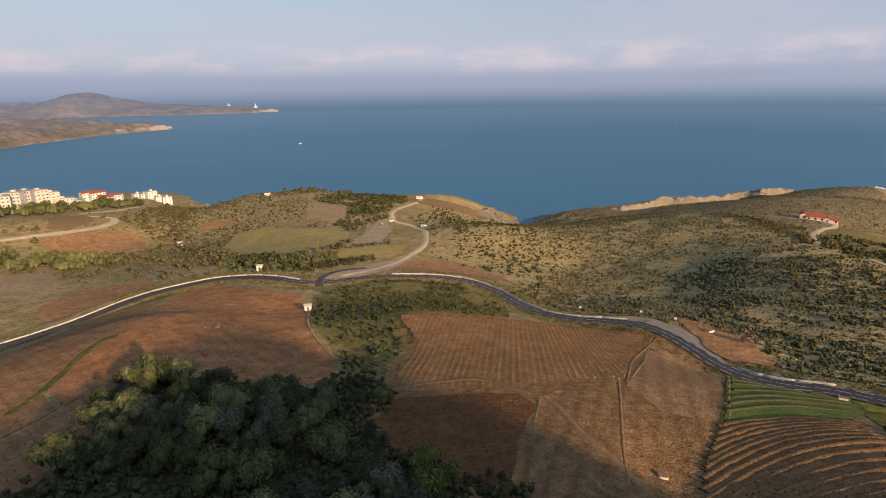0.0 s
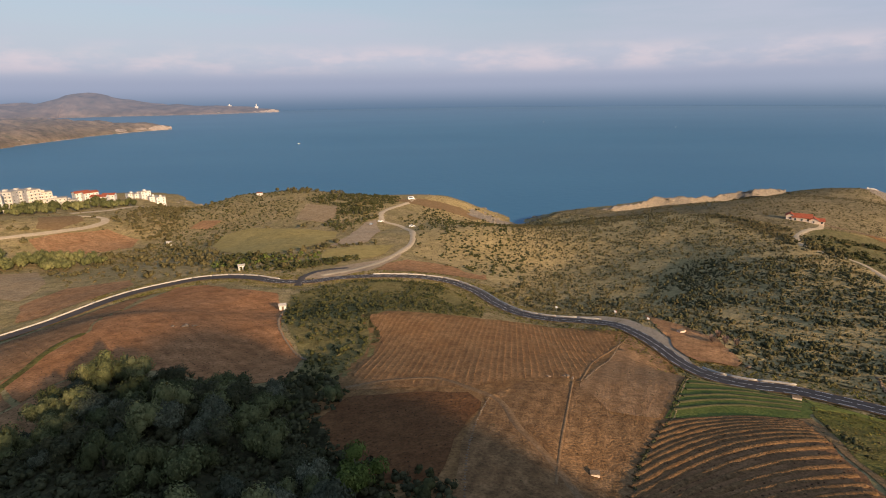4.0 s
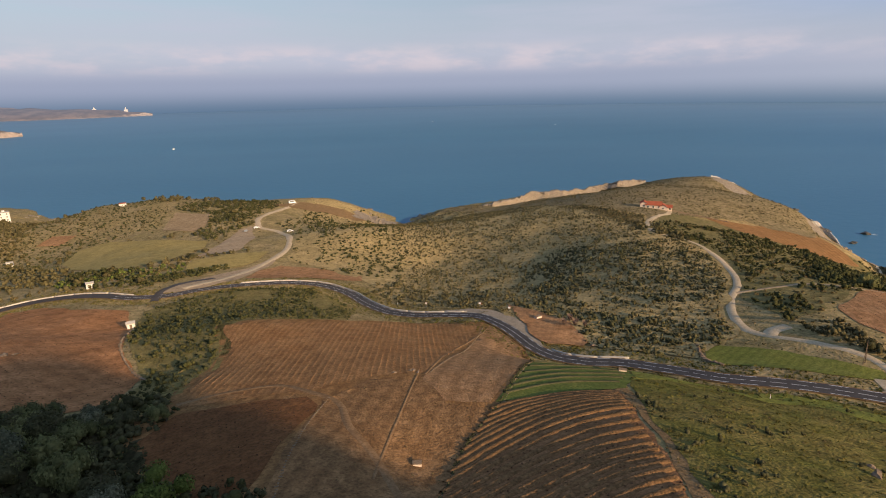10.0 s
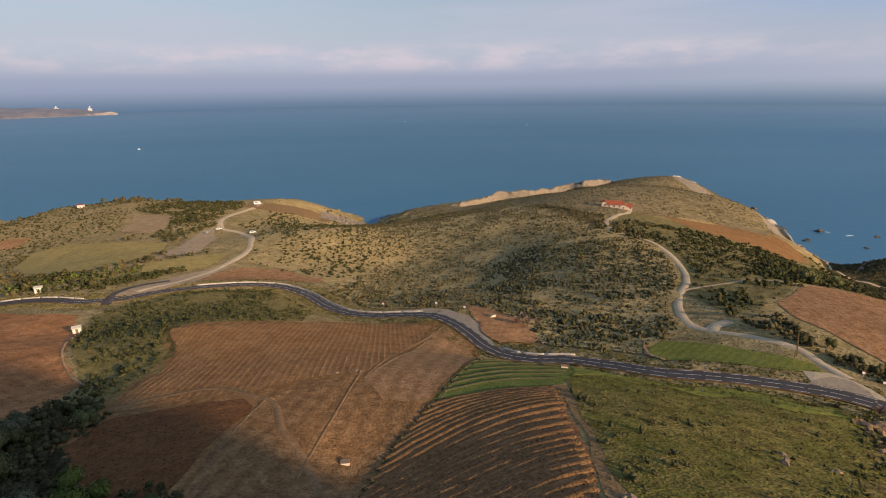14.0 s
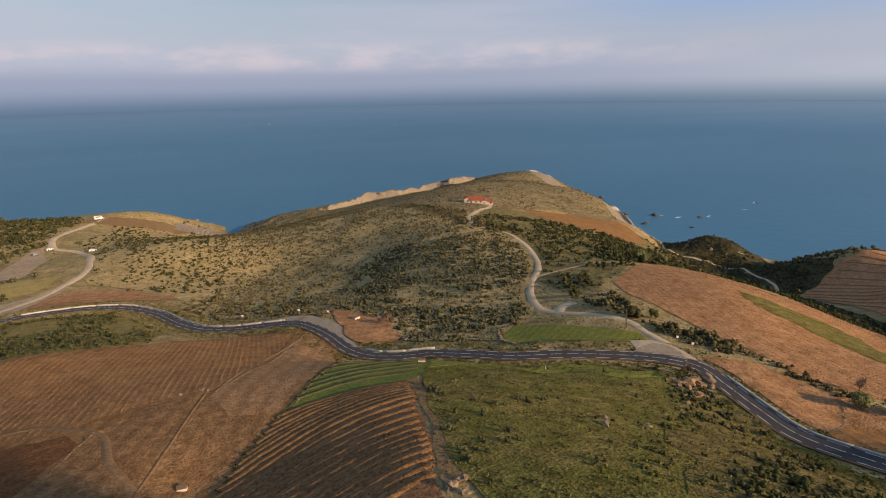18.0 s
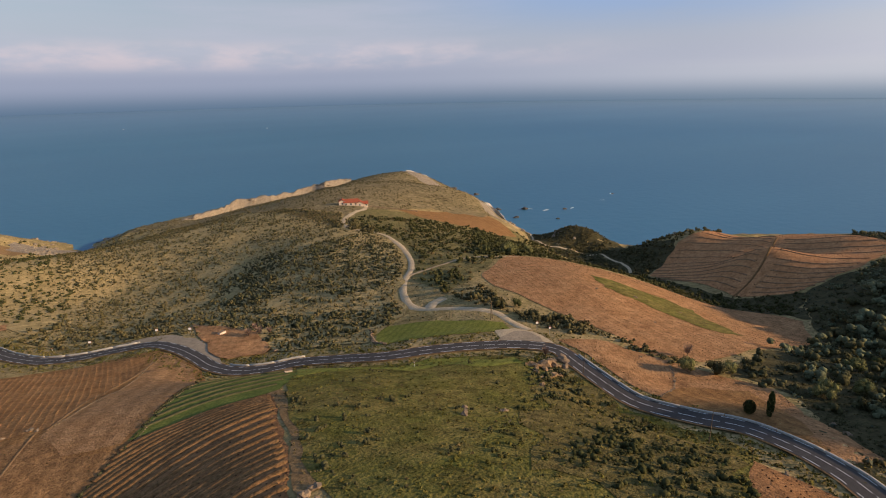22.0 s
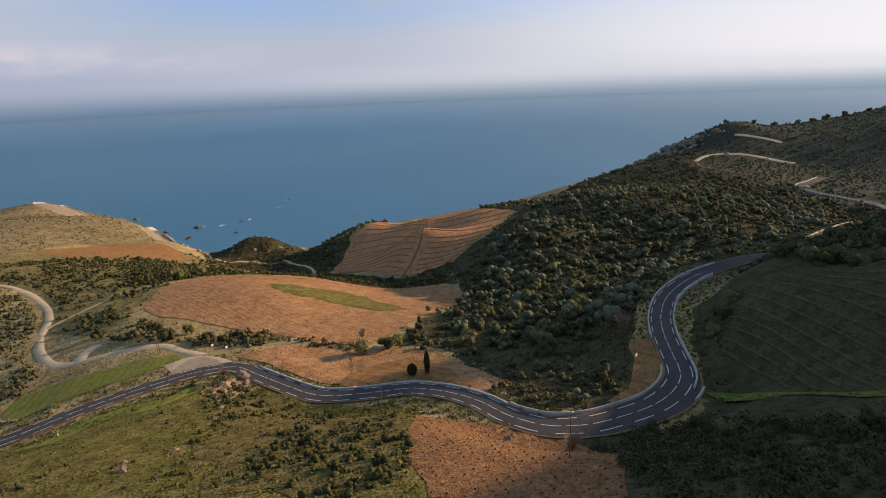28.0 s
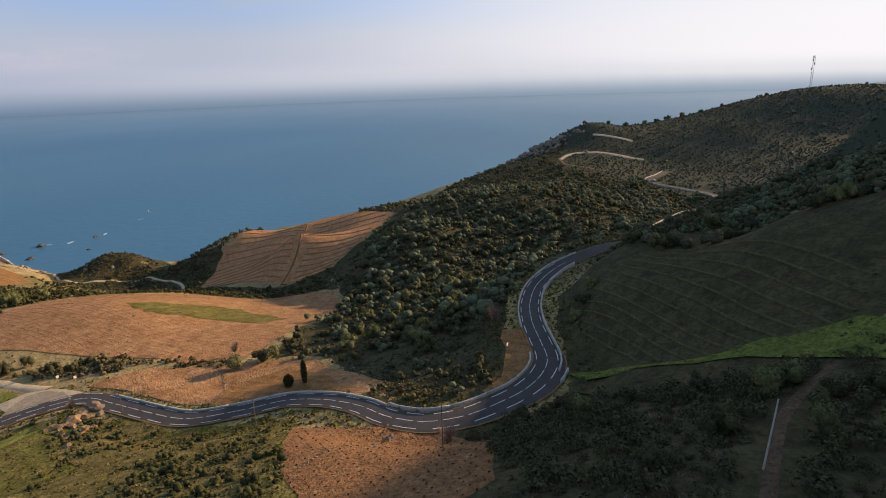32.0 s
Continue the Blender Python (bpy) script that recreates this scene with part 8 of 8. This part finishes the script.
# field walls and ditches of dry stone
def dry_wall(rows, wide, tall, label, material=None):
    xy = line_points(rows, 0.8)
    ob = new("dry_stone_wall", None)
    tagged(ob, label, "stone wall")
    r = random.Random(int(rows[0][0] * 7 + rows[0][1]))
    for i in range(len(xy)):
        me = ROCKS[r.randrange(5)]
        st = new("stone", me)
        st.parent = ob
        st.matrix_local = pose(xy[i][0], xy[i][1], height1(*xy[i]) + tall * 0.3, 0, 0, r.uniform(0, 360)) @ Matrix.Diagonal((wide * r.uniform(0.5, 1.0), wide * r.uniform(0.4, 0.8), tall * r.uniform(0.5, 1.0), 1))
    return ob


dry_wall([(74, 159), (61, 133), (52, 116), (44, 102)], 0.26, 0.35, "thin dry stone wall dividing the vineyards")
dry_wall([(52, 79), (62, 96), (73, 114)], 0.24, 0.3, "low dry stone wall between two vineyards")
dry_wall([(34, 52), (43, 69), (52, 79)], 0.24, 0.3, "low dry stone wall beside the terraces")
dry_wall([(-39, 180), (-33, 152), (-24, 132), (-20, 126)], 0.5, 0.5, "winding dry stone edge of the ploughed knoll")
dry_wall([(119, 102), (121, 110), (127, 121)], 0.7, 0.8, "stone wall at the end of the green field")
dry_wall([(139, 32), (146, 33), (153, 36), (159, 40)], 0.4, 0.4, "stone ditch across the orange slope")
dry_wall([(118, -8), (110, -6), (104, -2), (99, 0)], 0.35, 0.35, "stony ditch across the bare field")
dry_wall([(14, 50), (15, 62), (20, 84), (22, 90)], 0.28, 0.3, "rubble edge of the dark ploughed field")
dry_wall([(250, 330), (262, 322), (275, 316), (300, 312)], 0.8, 1.2, "pale garden wall in front of the villa")

# ---- far shore ----
def far_land(name, spine, label, material, rough_size, base=-3.0, shore=None):
    """A distant headland: rows of (x, y, half width, height) along its spine."""
    s = np.array(spine, float)
    d = np.r_[0, np.cumsum(np.hypot(*np.diff(s[:, :2], axis=0).T))]
    t = np.linspace(0, d[-1], 170)
    c = np.stack([np.interp(t, d, s[:, k]) for k in range(4)], 1)
    c = soften(c, 3)
    n = side(c[:, :2])
    across = np.linspace(-1, 1, 61)
    xy = c[:, None, :2] + n[:, None, :] * (c[:, None, 2:3] * across[None, :, None])
    form = np.cos(across * np.pi / 2) ** 0.8
    z = c[:, None, 3] * form[None] * (1 + 0.22 * value_noise(xy[..., 0], xy[..., 1], rough_size) + 0.16 * value_noise(xy[..., 0], xy[..., 1], rough_size / 2.6) + 0.10 * value_noise(xy[..., 0], xy[..., 1], rough_size / 6))
    z = np.where(form[None] < 0.06, base, z + 2)
    ob = new(name, mesh_of(name, np.concatenate([xy, z[..., None]], -1).reshape(-1, 3), strip_faces(170, 61, True), material, True))
    tagged(ob, label, "headland", kind="structure")
    if shore:
        lo = xy[:, 0 if shore < 0 else -1]
        inn = xy[:, 5 if shore < 0 else -6]
        h = 5 + 9 * np.abs(value_noise(lo[:, 0], lo[:, 1], 60))
        v = np.stack([np.c_[lo, np.full(170, -1.0)], np.c_[lo * 0.6 + inn * 0.4, h], np.c_[inn, h * 1.6]], 1).reshape(-1, 3)
        part("shore_rock", mesh_of("shore_rock", v, strip_faces(170, 3, True), M_FAR_ROCK), ob, "pale rock along the waterline")
    return ob


far_land("far_headland", [(-4300, 3300, 700, 50), (-3200, 3600, 600, 70), (-2600, 3940, 480, 105), (-2330, 4040, 420, 124), (-2160, 4060, 400, 118), (-1950, 4080, 330, 82), (-1600, 4080, 260, 58), (-1250, 4180, 170, 46), (-1010, 4240, 60, 14)], "hazy far cape with a broad hill", M_FAR, 420, shore=1)
far_land("near_headland", [(-2100, 900, 700, 60), (-1560, 1420, 480, 74), (-1430, 1740, 370, 66), (-1270, 2020, 220, 54), (-1110, 2200, 100, 34), (-985, 2300, 36, 12)], "brown rocky headland across the bay", M_FAR2, 150, shore=1)
TOWERS = ((-1335, 4150, 44, 14, "white lighthouse-keeper's house on the cape"), (-1160, 4200, 32, 20, "white lighthouse on the cape"), (-1240, 4100, 8, 9, "white building at the cape's shore"), (-2240, 4060, 112, 14, "small fort on the cape's hilltop"))
for x, y, z, tall, label in TOWERS:
    ob = new("far_building", None)
    tagged(ob, label, "building")
    part("wall", box_mesh(-11, -7, -6, 11, 7, tall * 0.55, M_WALL_W, 0.3, "wall"), ob)
    part("tower", box_mesh(-3.5, -3.5, tall * 0.55, 3.5, 3.5, tall * 1.3, M_WALL_W, 0.3, "tower"), ob)
    ob.matrix_basis = pose(x, y, z)
for x, y in ((-310, 1510), (900, 1900), (540, 2350)):
    ob = new("boat", None)
    tagged(ob, "small white sailing boat on the sea", "boat")
    hb2 = bmesh.new()
    prof = [(-4, 0, 0.9), (-3.6, -1.2, 1.0), (2, -1.2, 1.1), (4.6, 0, 1.4), (2, 1.2, 1.1), (-3.6, 1.2, 1.0)]
    top = [hb2.verts.new(p) for p in prof]
    bot = [hb2.verts.new((p[0] * 0.8, p[1] * 0.5, -0.3)) for p in prof]
    hb2.faces.new(top)
    for i in range(6):
        hb2.faces.new((bot[i], bot[(i + 1) % 6], top[(i + 1) % 6], top[i]))
    bmesh.ops.recalc_face_normals(hb2, faces=hb2.faces)
    part("hull", hb2, ob, "", M_WHITE)
    part("cabin", box_mesh(-1.6, -0.8, 1.0, 1.4, 0.8, 2.2, M_WHITE, 0.1, "cabin"), ob)
    ob.matrix_basis = pose(x, y, 0, 0, 0, 40)

# the bare outcrop above the road: tan rocks breaking through the bushes
orr = random.Random(77)
for px, py, ps in ((131.5, 60, 1.5), (134, 58.6, 1.9), (136, 56.8, 1.4), (132.5, 56.2, 1.2), (129, 57, 1.1), (130, 53.5, 1.3), (133, 53, 0.9), (126, 53, 0.9), (122.5, 50, 0.8)):
    rock(px, py, ps, "tan schist rock of the roadside outcrop", orr.uniform(0, 360), material=M_OUTCROP)
